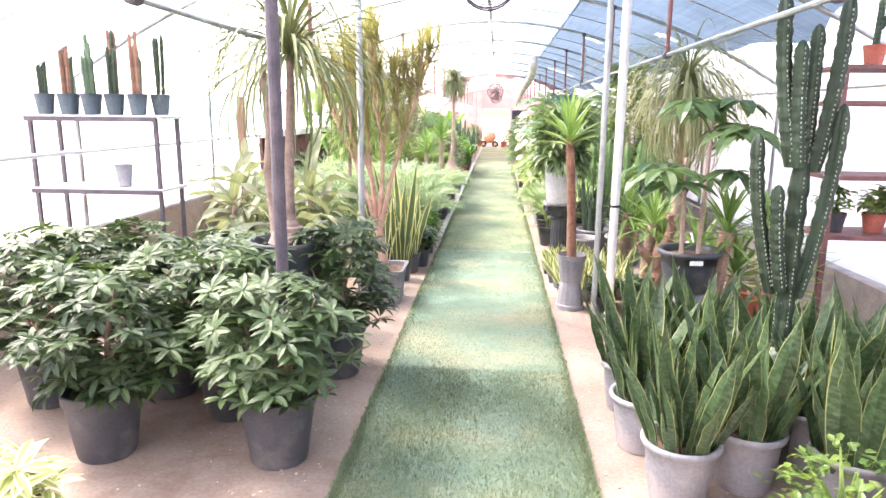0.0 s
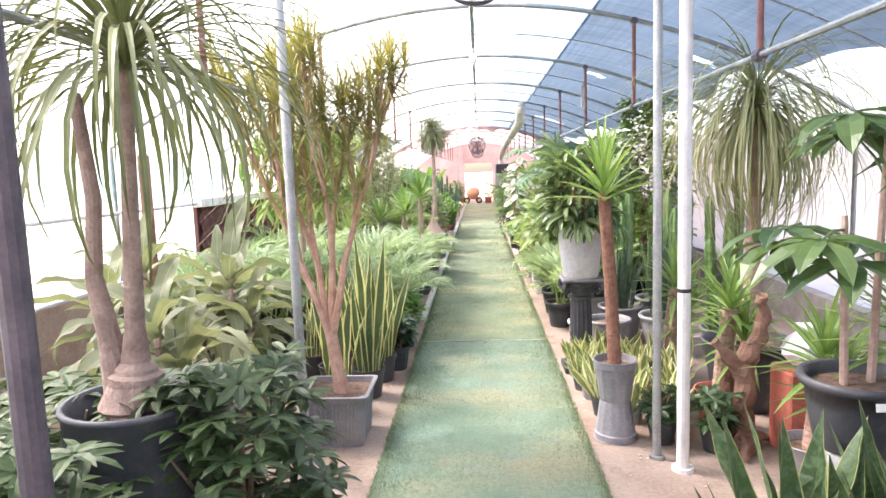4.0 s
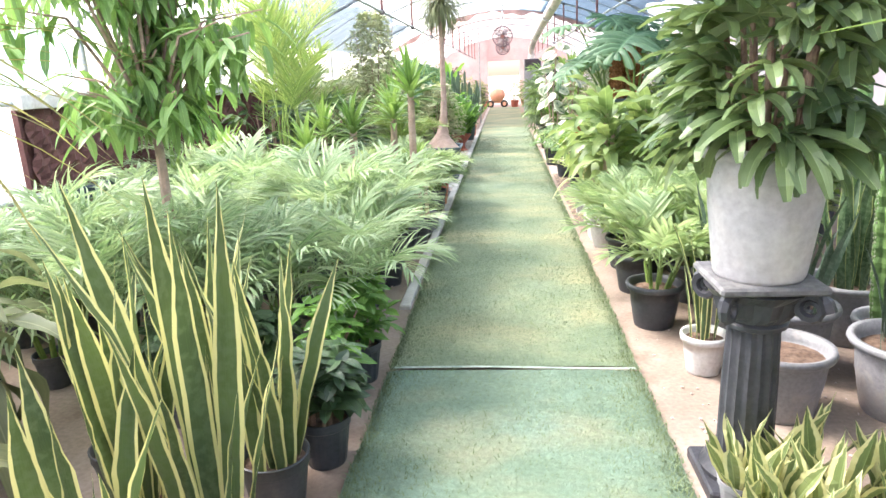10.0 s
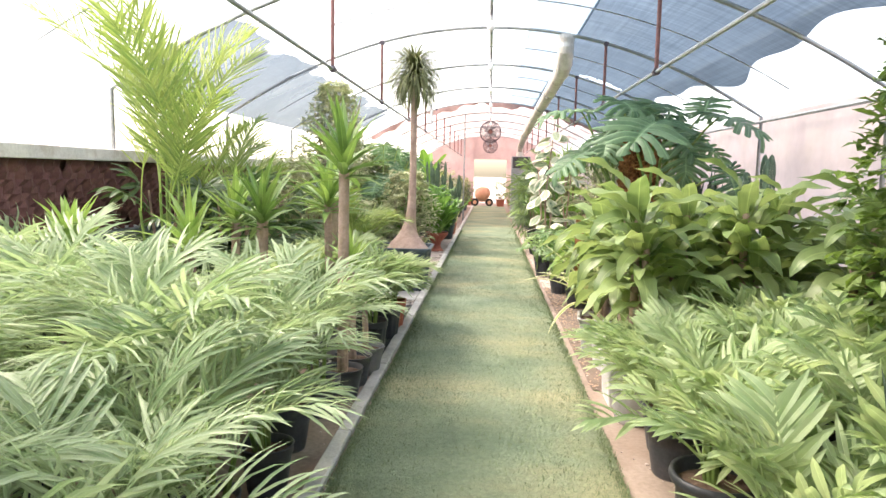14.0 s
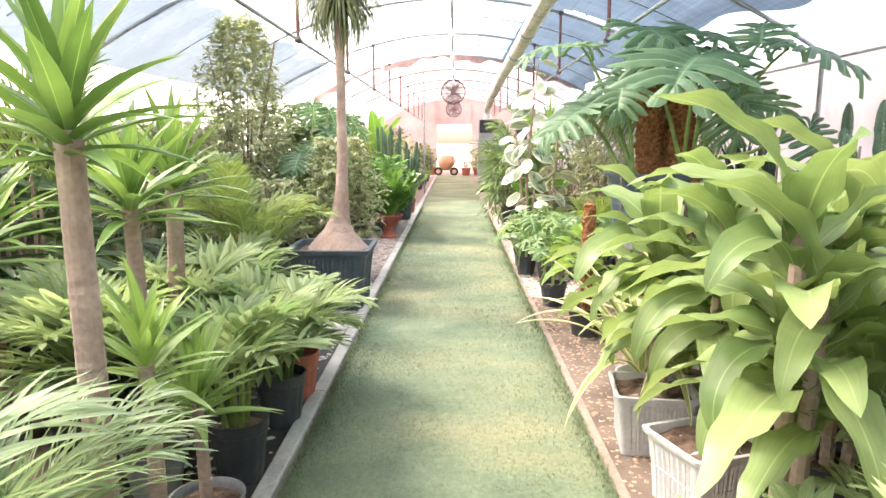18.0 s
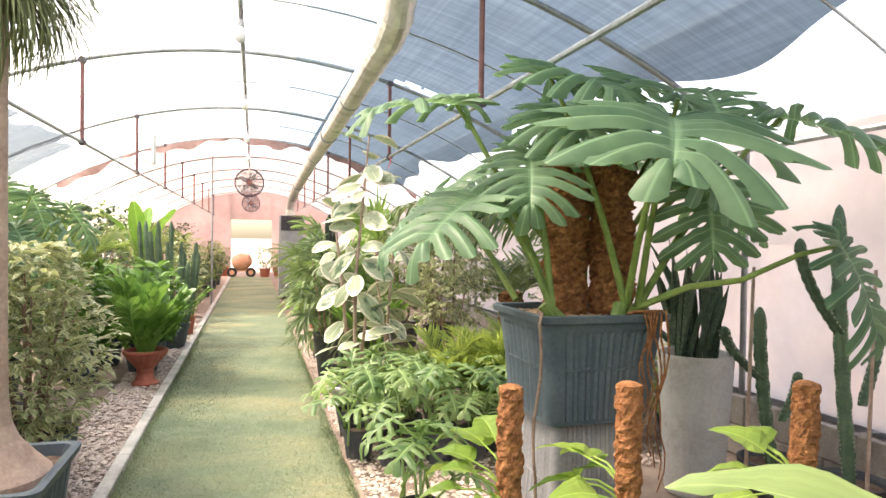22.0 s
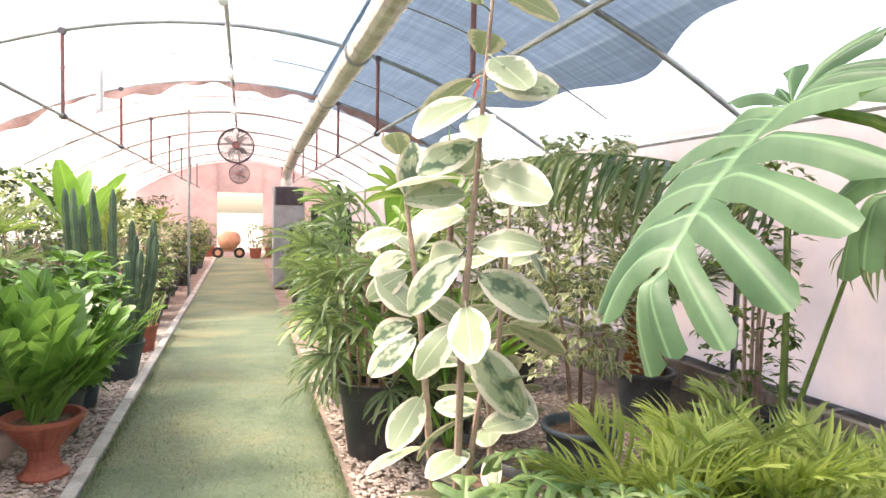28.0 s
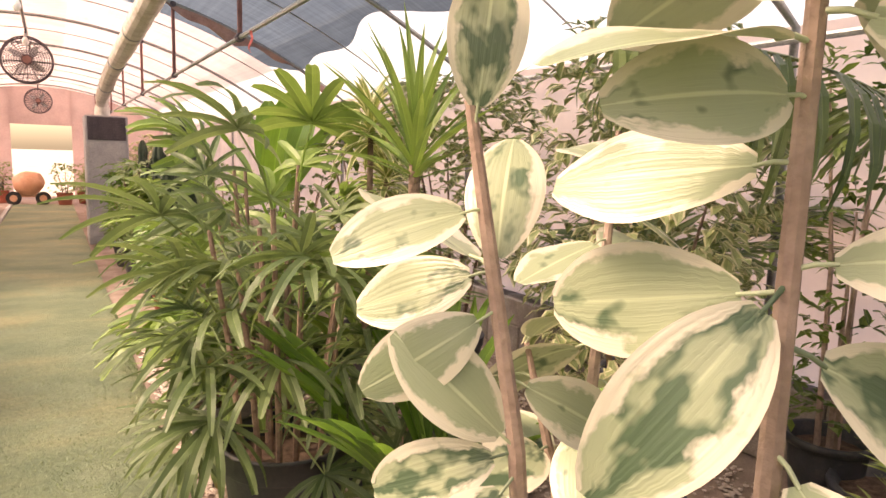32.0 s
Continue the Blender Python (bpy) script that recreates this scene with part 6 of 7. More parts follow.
def fan_leaf(seed, n, length, width, mat, petiole, spread=200, tipf=finger, droop=1.2):
    """A fan palm leaf: a petiole along +y and fingers spread from its end."""
    def make():
        q = random.Random(seed)
        s = Shape().tube([(0, 0, 0), (0, petiole * 0.5, 0.02), (0, petiole, 0)], [0.005, 0.004, 0.003], 5)
        for i in range(n):
            a = -spread / 2 + spread * i / (n - 1)
            s.blade(aim(0, petiole, 0, a, 6 + q.uniform(-8, 8)), length * (1 - 0.25 * abs(a) / spread * 2) * q.uniform(0.88, 1.08), width * q.uniform(0.8, 1.15), tipf, droop * q.uniform(0.5, 1.3), 0.35, 6)
        return s.mesh("leaf", mat)
    return cached(("fan", seed, n, length, width, mat.name, petiole), make)


def lady_palm(x, y, z, base, height, n, label, seed, r=0.12, length=0.3, width=0.045, mat=None, pot=None, box=None, reach=0.3):
    q = random.Random(seed)
    t = thing("lady_palm", x, y, z, label, "lady palm", "", 0)
    if pot:
        add_pot(t, *pot)
    canes = []
    for c in range(12):
        a, rr = c * 2.4, r * math.sqrt((c + 0.5) / 12)
        h = height * q.uniform(0.45, 1.0)
        px, py = rr * math.cos(a), rr * math.sin(a)
        st = Shape().tube([(px, py, base - 0.02), (px * 1.3, py * 1.3, base + h * 0.5), (px * 1.7, py * 1.7, base + h)], [0.011, 0.010, 0.008], 6)
        canes.append((px, py, h))
        part("cane", st, t, mat=BARK)
    for i in range(n):
        px, py, h = canes[i % 12]
        f = 0.08 + 0.92 * ((i * 0.618) % 1)
        me = fan_leaf(i % 4 + 10, (6 if z else 8) + i % 3, length, width, mat or L_RHAPIS, reach)
        m = aim(px * (1 + 0.7 * f), py * (1 + 0.7 * f), base + h * f, math.degrees(math.atan2(py, px)) - 90 + q.uniform(-80, 80), q.uniform(-34, 24) + 52 * f, q.uniform(-25, 25))
        part("leaf", me, t, m @ Matrix.Scale(q.uniform(0.75, 1.1), 4))
    return t


for x, y, sd in lady_later:
    lady_palm(x, y, 0, 0.28, 0.85, 34, "dark lady palm in a dark pot", sd, 0.14, 0.30, 0.045, L_UMB, (0.18, 0.32, POT_DARK, "plain"))
lady_palm(*COL, 0.77, 0.34, 0.66, 88, "full lady palm in a pale grey pot on a column", 230, 0.11, 0.25, 0.052, None, (0.19, 0.42, POT_LILAC, "rolled"), None, 0.13)

# round grey pots behind the column
for i, (x, y, r, mt, n, h) in enumerate([(1.32, 8.15, 0.2, L_SNAKE_D, 16, 0.8), (1.62, 7.70, 0.22, L_SNAKE_D, 15, 0.85), (1.75, 8.5, 0.2, L_SNAKE, 16, 0.75), (1.2, 8.7, 0.17, L_SNAKE_D, 14, 0.7)]):
    snake_plant(x, y, mt, (r, 0.33, POT_GREY, "rolled"), n, h, "tall dark snake plant in a wide grey pot", 240 + i, 0.06, 0.7, 9, "dark snake plants")
add = thing("empty_pot", 1.12, 7.72, 0, "wide grey rolled-rim pot with bare soil", "pot")
add_pot(add, 0.19, 0.30, POT_GREY, "rolled")
snake_plant(0.92, 8.10, L_SNAKE_V, (0.105, 0.2, POT_WHITE, "rolled"), 9, 0.68, "slim yellow-edged snake plant in a white pot", 250, 0.04, 0.6, 8, "")
for i, (x, y) in enumerate([(1.75, 8.05), (1.5, 9.1), (2.0, 7.4), (2.1, 9.0)]):
    cactus(x, y, (0.17, 0.28, POT_GREY, "rolled"), [(0.07 * math.cos(k * 2.4), 0.07 * math.sin(k * 2.4), 0, 0.8 + 0.35 * ((k * 3) % 4) / 3, 0.042, 0.05 * math.cos(k * 2.4), 0.04 * math.sin(k * 2.4)) for k in range(6)], "cluster of green spurge columns in a grey pot", 60 + i, 0, True, "spurge pots", 4, SPURGE)

# parlour palms on the right
protos = []
spots = [(0.82, 8.72, 1), (0.84, 9.35, 0), (1.15, 9.15, 0), (0.86, 9.9, 0), (1.25, 9.75, 0), (1.65, 9.6, 0), (0.9, 10.15, 0), (1.3, 10.2, 0), (1.7, 10.2, 0), (2.05, 9.9, 0), (1.15, 10.55, 0), (1.55, 10.65, 0)]
q = random.Random(52)
for i, (x, y, big) in enumerate(spots):
    if i < 3:
        protos.append(palm("parlour_palm", x, y, "light green parlour palm in a dark pot", "palm", L_CHAM, (0.15, 0.26, POT_DARK, "rolled"), 0, 20, 0.46, 12, 0.17, 0.028, 1.1, 60, 0.55, (32, 86), 260 + i, 6, 0.16, None, "parlour palms", 1.0, 0.08))
    else:
        k = copy_thing(protos[i % 3], pose(x, y, 0, 0, 0, q.uniform(0, 360)))
        k.scale = [q.uniform(0.9, 1.1)] * 3

# broad-leaved dracaenas in white planters
BOXW = (0.33, 0.31, 0.27, POT_WHITE)
for i, (x, y, h, b) in enumerate([(0.80, 10.52, 0.0, 1), (0.85, 10.84, 0.84, 1), (0.91, 11.44, 0.80, 1), (1.27, 11.35, 0.85, 0), (1.5, 11.0, 0.9, 0), (1.9, 11.4, 0.9, 0), (1.35, 11.9, 0.7, 0), (2.25, 11.0, 0.8, 0), (1.8, 12.1, 0.65, 0), (2.3, 12.0, 0.65, 0), (0.86, 11.93, 0.66, 1), (2.0, 10.6, 0.85, 0)]):
    if h:
        corn_plant(x, y, BOXW if b else MID_DARK, [(0, 0, h), (0.05, -0.03, h * 0.8)] if b else [(0, 0, h), (0.08, -0.05, h * 0.62), (-0.07, 0.06, h * 0.8)], "broad-leaved green dracaena in a " + ("white square planter" if b else "dark pot"), 270 + i, L_CORN, 0.50, 0.122, 20, bool(b), "green dracaenas", 0.0, 14)
    else:
        palm("parlour_palm", x, y, "light green parlour palm in a white pot", "palm", L_CHAM, (0.12, 0.2, POT_WHITE, "plain"), 0, 14, 0.36, 10, 0.15, 0.028, 1.0, 55, 0.45, (30, 84), 290, 5, 0.12, None, "parlour palms")
bush("climbing_ficus", 1.98, 9.9, (0.2, 0.34, POT_DARK, "plain"), 0.45, 2.4, 0.42, 1500, "tall column of glossy green ficus leaves", "ficus", L_FICUS, 300, (0.075, 0.048), 0, "", 8, None, 0.2, 6)
bush("climbing_ficus", 2.55, 10.8, (0.2, 0.34, POT_DARK, "plain"), 0.5, 2.0, 0.3, 260, "tall column of glossy green ficus leaves", "ficus", L_FICUS, 301, (0.10, 0.05), 0, "", 8, None, 0.2, 5)

# striped strap-leaved plants
for i, (x, y) in enumerate([(0.90, 12.22), (1.13, 12.30)]):
    t = thing("striped_dracaena", x, y, 0, "cream-striped strap-leaved plant in a pale pot", "dracaena", "striped plants")
    add_pot(t, 0.12, 0.22, POT_WHITE, "plain")
    for k in range(24):
        me = blade_mesh(("strap", k % 3), L_STRIPE, 0.78, 0.050, strap, (1.2, 1.9, 0.7)[k % 3], 0.35, 12)
        part("leaf", me, t, aim(0, 0, 0.18, k * 137.5, 52 + 36 * (k / 24), rnd.uniform(-15, 15)))


# ---- split leaves ----
def coir_shape(r, z0, z1, seed):
    """A rough fibre pole with lumps and pits."""
    n, k, s = max(10, int((z1 - z0) / 0.011)), 40, Shape()
    prof = [(r * (0.9 if i in (0, n) else 1), z0 + (z1 - z0) * i / n) for i in range(n + 1)] + [(r * 0.5, z1 + 0.008), (0.005, z1 + 0.01)]
    s.lathe(prof, k)
    for v in s.v:
        w = Vector((v.x, v.y, v.z + seed))
        f = 0.95 + 0.20 * noise.noise(w * 16) + 0.26 * noise.noise(w * 48) + 0.12 * noise.noise(w * 110)
        v.x, v.y = v.x * f, v.y * f
    return s


def heart(u):
    """Half outline of a heart-shaped leaf for u from its back lobe to its tip: across, along."""
    a = math.radians(168 - 168 * u)
    r = 0.5 + 0.5 * max(0, math.cos(a)) ** 2.2 - 0.10 * max(0, -math.cos(a))
    return r * 0.98 * math.sin(a) ** 0.8 if u < 1 else 0.0, r * math.cos(a)


def split_leaf(seed, length, width, lobes, mat, slit=0.45, cut=0.34, droop=0.5, curl=0.5, stalk=0.0, holes=True):
    """A heart-shaped leaf along +y, its sides slit between the veins, with holes beside the midrib."""
    def make():
        q, s = random.Random(seed), Shape()
        if stalk:
            s.tube([(0, -stalk * 0.40, -stalk * 0.9), (0, -stalk * 0.25, -stalk * 0.45), (0, -stalk * 0.08, -0.03), (0, 0, 0)], [0.008, 0.007, 0.006, 0.004], 6)
        rows = [0.0, 0.08, 0.14, 0.20, 0.27, 0.34, 0.42, 0.5, 0.6, 0.7, 0.8, 0.9, 0.96, 1.0]

        def place(side, u, r, lift):
            ox, oy = heart(min(1, max(0, u)))
            my = max(0, (u - 0.25) / 0.75) ** 2.0 * 0.84
            bend = r * r * 0.10 * (1 - u)
            x, y = ox * r * width, (my + (oy - my) * r + bend) * length
            f = max(0, y / length)
            z = -0.42 * droop * f * f * length + width * (0.10 * r - 0.30 * curl * r * r) + lift
            return Vector((side * x, y * (1 - 0.12 * droop * f), z))

        for side in (-1, 1):
            joints = [(q.uniform(0.85, 1.25), q.random()) for _ in range(lobes + 1)]
            lens = [q.uniform(0.88, 1.06) for _ in range(lobes)]
            sag = [q.uniform(-0.12, 0.08) for _ in range(lobes)]
            for i in range(lobes):
                base = len(s.v)
                for r in rows:
                    gap = []
                    for e in (i, i + 1):
                        wdt, pick = joints[e]
                        s0 = slit * wdt
                        g = 0.0 if r < s0 else cut * min(1, (r - s0) / 0.12) * (0.6 + 0.4 * r)
                        if holes and pick > 0.35 and 0.10 < r < 0.26 and s0 > 0.3:
                            g = 0.20
                        if e in (0, lobes):
                            g = 0.02
                        gap.append(g)
                    tip = max(0, (r - 0.72) / 0.28)
                    for c in range(5):
                        w = c / 4
                        uu = (i + gap[0] * 0.5 + w * (1 - 0.5 * gap[0] - 0.5 * gap[1])) / lobes
                        uu = 1 - (1 - uu) ** 1.3
                        round_off = 1 - 0.17 * tip * (abs(w - 0.45) * 2) ** 2.5
                        lift = 0.016 * width / 0.5 * math.sin(math.pi * w) * min(1, r * 3) + sag[i] * r * r * width
                        s.v.append(place(side, uu, r * lens[i] * round_off, lift))
                for k in range(len(rows) - 1):
                    for c in range(4):
                        a = base + k * 5 + c
                        f = (a, a + 1, a + 6, a + 5) if side > 0 else (a + 1, a, a + 5, a + 6)
                        cs = {0: (k, c), 1: (k, c + 1), 5: (k + 1, c), 6: (k + 1, c + 1)}
                        s.face(f, [(0.5 + 0.5 * side * rows[cs[p - a][0]], (i + cs[p - a][1] / 4) / lobes) for p in f])
        return s.mesh("leaf", mat, True)
    return cached(("split", seed, length, width, lobes, mat.name), make)


# monstera in a big planter on an upturned one
MX, MY = 1.54, 14.33
t = thing("planter_stand", MX, MY, 0, "upturned grey fluted planter used as a stand", "planter")
add_box_pot(t, 0.47, 0.47, 0.57, POT_GREY, 0, True)
big_monstera = t = thing("monstera", MX, MY, 0.57, "huge monstera with split leaves in a blue-grey planter", "monstera")
add_box_pot(t, 0.61, 0.61, 0.48, POT_BLUE)
for i, (dx, dy, h) in enumerate(((-0.03, 0.06, 0.72), (0.18, 0.0, 0.70))):
    part("moss_pole", coir_shape(0.105, 0.38, 0.50 + h, 30 + i), t, pose(dx, dy, 0), "rough brown coir pole", COIR)
q = random.Random(66)
for ax_, ay_ in ((-0.25, -0.2), (0.10, -0.24), (0.28, -0.14)):
    part("stem", Shape().tube([(ax_ * 0.2, ay_ * 0.4, 0.38), (ax_ * 0.7, ay_, 0.43), (ax_, ay_ * 0.9, 0.52)], [0.04, 0.042, 0.03], 9), t, mat=GREEN_STEM)
part("mulch", pebbles(700, [(-0.26, 0.26, -0.26, 0.26)], 12, (0.008, 0.02)), t, pose(0, 0, 0.44), "pale wood chips", CHIPS)
# each leaf: its foot over the floor, heading, tilt, length
FRONT = [(1.60, 13.70, 1.83, 148, -12, 0.76), (1.04, 14.28, 1.56, 121, -20, 0.55), (1.00, 14.54, 2.00, 104, 2, 0.56), (1.26, 14.25, 1.74, 158, -34, 0.44), (1.34, 14.22, 2.08, 190, -6, 0.58), (1.78, 13.92, 1.96, 20, 30, 0.5), (2.25, 13.86, 1.90, 228, -12, 0.6), (2.28, 13.58, 1.36, 215, -58, 0.50)]
BACK = [(1.08, 15.26, 1.60, 92, -36, 0.58), (1.55, 14.42, 1.98, 165, -14, 0.56), (1.90, 14.25, 1.80, 205, -26, 0.56), (1.36, 14.72, 1.76, 92, -18, 0.5), (2.05, 14.72, 1.88, 300, -8, 0.52), (1.30, 14.85, 1.62, 60, -20, 0.5), (1.66, 14.80, 2.08, 350, -2, 0.5), (2.25, 14.40, 1.66, 262, -26, 0.5), (2.00, 14.02, 1.66, 165, -66, 0.48), (2.22, 14.22, 1.98, 335, 44, 0.44), (1.42, 14.60, 1.82, 160, -70, 0.40), (1.62, 14.35, 1.90, 240, 18, 0.46)]
for i, (lx, ly, lz, az, tilt, size) in enumerate(FRONT + BACK):
    end = Vector((lx - MX, ly - MY, lz - 0.57))
    a0 = Vector((-0.22 if lx < 1.3 else (0.2 if lx > 1.7 else 0.14), -0.20 if i < len(FRONT) else 0.2, 0.50))
    mid = a0.lerp(end, 0.55) + Vector((0, 0, 0.08 if lz > 1.5 else -0.02))
    part("petiole", Shape().tube([a0, a0.lerp(mid, 0.5) + Vector((0, 0, 0.03)), mid, mid.lerp(end, 0.6) + Vector((0, 0, 0.02)), end], [0.018, 0.015, 0.013, 0.011, 0.009], 8), t, mat=GREEN_STEM)
    me = split_leaf(i % 5, 0.57, 0.66, 11, L_MONST, 0.27, 0.36, 0.62, 0.55)
    part("leaf", me, t, pose(end.x, end.y, end.z, 0, 0, az) @ pose(0, 0, 0, tilt) @ pose(0, 0.0, 0, 0, q.uniform(-12, 12), 0) @ Matrix.Scale(size / 0.60, 4))
t = thing("monstera", -1.46, 16.05, 0, "dark green monstera in a dark pot among the ficus", "monstera")
add_pot(t, 0.22, 0.36, POT_DARK, "plain")
for i in range(13):
    az, hh, out_ = i * 137.5 + 40, 0.80 + 0.95 * ((i * 5) % 13) / 13, 0.20 + 0.16 * (i % 3)
    end = Vector((-math.sin(math.radians(az)) * out_, math.cos(math.radians(az)) * out_, hh))
    part("petiole", Shape().tube([(0.02 * (i % 3 - 1), 0, 0.28), (end.x * 0.4, end.y * 0.4, hh * 0.7), end], [0.013, 0.010, 0.007], 6), t, mat=GREEN_STEM)
    part("leaf", split_leaf(i % 5, 0.57, 0.66, 11, L_MONST, 0.27, 0.36, 0.62, 0.55), t, pose(end.x, end.y, end.z, 0, 0, az) @ pose(0, 0, 0, -38 + q.uniform(-20, 14)) @ Matrix.Scale(0.56, 4))
rq = random.Random(5)
for k in range(7):
    x0 = 0.15 + 0.018 * k
    pts = [Vector((x0 - 0.05, -0.18, 0.45)), Vector((x0, -0.27, 0.49)), Vector((x0, -0.325, 0.495))]
    for m in range(1, 10):
        pts.append(Vector((x0 + 0.02 * math.sin(m * 1.1 + k) + rq.uniform(-0.008, 0.008), -0.335 + 0.004 * m, 0.47 - m * (0.05 + 0.006 * k))))
    part("aerial_root", Shape().tube(pts, [0.006 - 0.0003 * m for m in range(len(pts))], 5), big_monstera, mat=COIR)
pts = [Vector((-0.26, -0.22, 0.43)), Vector((-0.31, -0.29, 0.492)), Vector((-0.33, -0.315, 0.45))] + [Vector((-0.33 + 0.012 * math.sin(m), -0.32 + 0.006 * m, 0.42 - 0.09 * m)) for m in range(1, 9)]
part("aerial_root", Shape().tube(pts, [0.007] * len(pts), 5), big_monstera, mat=BARK)

# climbing plants on coir poles
for i, (x, y, h) in enumerate([(0.90, 13.55, 0.72), (1.26, 13.42, 0.74), (1.85, 13.30, 0.74), (1.45, 13.0, 0.4)]):
    t = thing("pole_climber", x, y, 0, "heart-leaved climber on a brown coir pole", "climber", "pole climbers")
    add_pot(t, 0.12, 0.2, POT_GREY if i % 2 else POT_DARK, "plain")
    part("coir_pole", coir_shape(0.043, 0.14, 0.16 + h, i), t, mat=COIR)
    for k in range(22):
        s = Shape().tube([(0, 0, 0), (0, 0.1, 0.03), (0, 0.18, 0.02)], [0.004, 0.004, 0.003], 5)
        s.blade(pose(0, 0.16, 0.02), 0.20 * rnd.uniform(0.7, 1.05), 0.15, cordate, 0.9, 0.22, 9, 0.05, 0.0, 0.06)
        part("leaf", s, t, aim(0, 0, 0.18 + h * 0.55 * ((k * 0.618) % 1), k * 137.5, rnd.uniform(-20, 45), rnd.uniform(-20, 20)), mat=L_POTHOS)

# split-leaved philodendrons by the path
protos = []
q = random.Random(71)
spots = [(0.72, 15.60), (0.90, 15.40), (1.07, 15.80), (0.80, 14.35), (1.19, 15.42), (1.40, 15.40), (0.74, 16.05), (1.60, 15.55), (1.32, 15.92), (1.70, 15.95), (1.02, 16.22)]
for i, (x, y) in enumerate(spots):
    if i < 3:
        t = thing("split_philodendron", x, y, 0, "small split-leaved philodendron in a dark pot", "philodendron", "philodendrons")
        add_pot(t, *SMALL_DARK)
        for k in range(9):
            me = split_leaf(20 + k % 3, 0.20, 0.20, 6, L_PHILO, 0.13, 0.56, 0.6, 0.6, 0.34, False)
            m = pose(0, 0, 0.15, 0, 0, k * 137.5) @ pose(0, 0, 0, q.uniform(-8, 10) + 16 * (k % 3 - 1) + 10) @ pose(0, 0.34 * 0.40 + 0.01, 0.34 * 0.9, q.uniform(-40, 20))
            part("leaf", me, t, Matrix.Diagonal((1, 1, 0.74 + 0.12 * (k % 5), 1)) @ m)
        protos.append(t)
    else:
        copy_thing(protos[i % 3], pose(x, y, 0, 0, 0, q.uniform(0, 360)))

# right wall: tall pot and cacti
t = thing("tall_pot_plant", 2.42, 14.62, 0, "dark cylindrical snake plant in a tall white pot", "snake plant")
part("tall_pot", Shape().lathe([(0.15, 0), (0.155, 0.02), (0.20, 0.74), (0.205, 0.76), (0.19, 0.76), (0.18, 0.70)], 32), t, mat=POT_WHITE)
part("soil", soil_shape(0.18, 0.70), t, mat=SOIL)
for k in range(20):
    me = blade_mesh(("dark", k % 3), L_SNAKE_D, 0.75, 0.06, sword, (0.1, 0.3, -0.1)[k % 3], 0.7, 8)
    part("leaf", me, t, aim(0.09 * math.cos(k * 2.4), 0.09 * math.sin(k * 2.4), 0.69, k * 137.5, 90 - 22 * (k / 20), rnd.uniform(-90, 90)) @ Matrix.Scale(rnd.uniform(0.6, 1.05), 4))
for i, (x, y, h) in enumerate([(2.88, 14.05, 1.38), (2.62, 13.25, 1.35), (2.74, 14.40, 0.85), (2.9, 15.4, 0.9), (2.45, 12.9, 1.3)]):
    cactus(x, y, (0.17, 0.22, POT_DARK, "plain"), [(0, 0, 0, h, 0.040, -0.07, 0.03), (-0.03, 0.02, h * 0.52, h * 0.36, 0.034, -0.24, 0.04), (0.02, -0.04, h * 0.3, h * 0.3, 0.030, 0.10, 0)], "branching green cactus beside the pink wall", 80 + i, 0, True, "wall cacti", 4, BLUE_CACTUS)
for x, y in ((2.35, 14.15), (2.75, 13.85)):
    solid("bamboo_cane", Shape().tube([(x, y, 0), (x + 0.03, y, 1.25)], [0.010, 0.008], 6), PALE_BARK, "thin bamboo support cane", "cane")

# ---- variegated rubber plants ----
def rubber_leaf(k):
    return cached(("rubber", k), lambda: Shape().tube([(0, 0, 0), (0, 0.03, 0.006), (0, 0.055, 0)], [0.004, 0.0035, 0.003], 6, False).blade(pose(0, 0.05, 0), 0.29, (0.155, 0.145, 0.165, 0.15)[k], oval, (0.35, 0.6, 0.15, 0.8)[k], (0.12, 0.2, 0.05, -0.12)[k], 14, (0.04, 0, 0.06, 0.03)[k]).mesh("leaf", L_RUBBER, True))


def toward(foot, tip, face):
    """A leaf's pose from its foot to its tip, its upper face turned towards a direction."""
    y = (tip - foot).normalized()
    x = y.cross(Vector(face)).normalized()
    z = x.cross(y)
    return Matrix.Translation(foot) @ Matrix((x, y, z)).transposed().to_4x4()


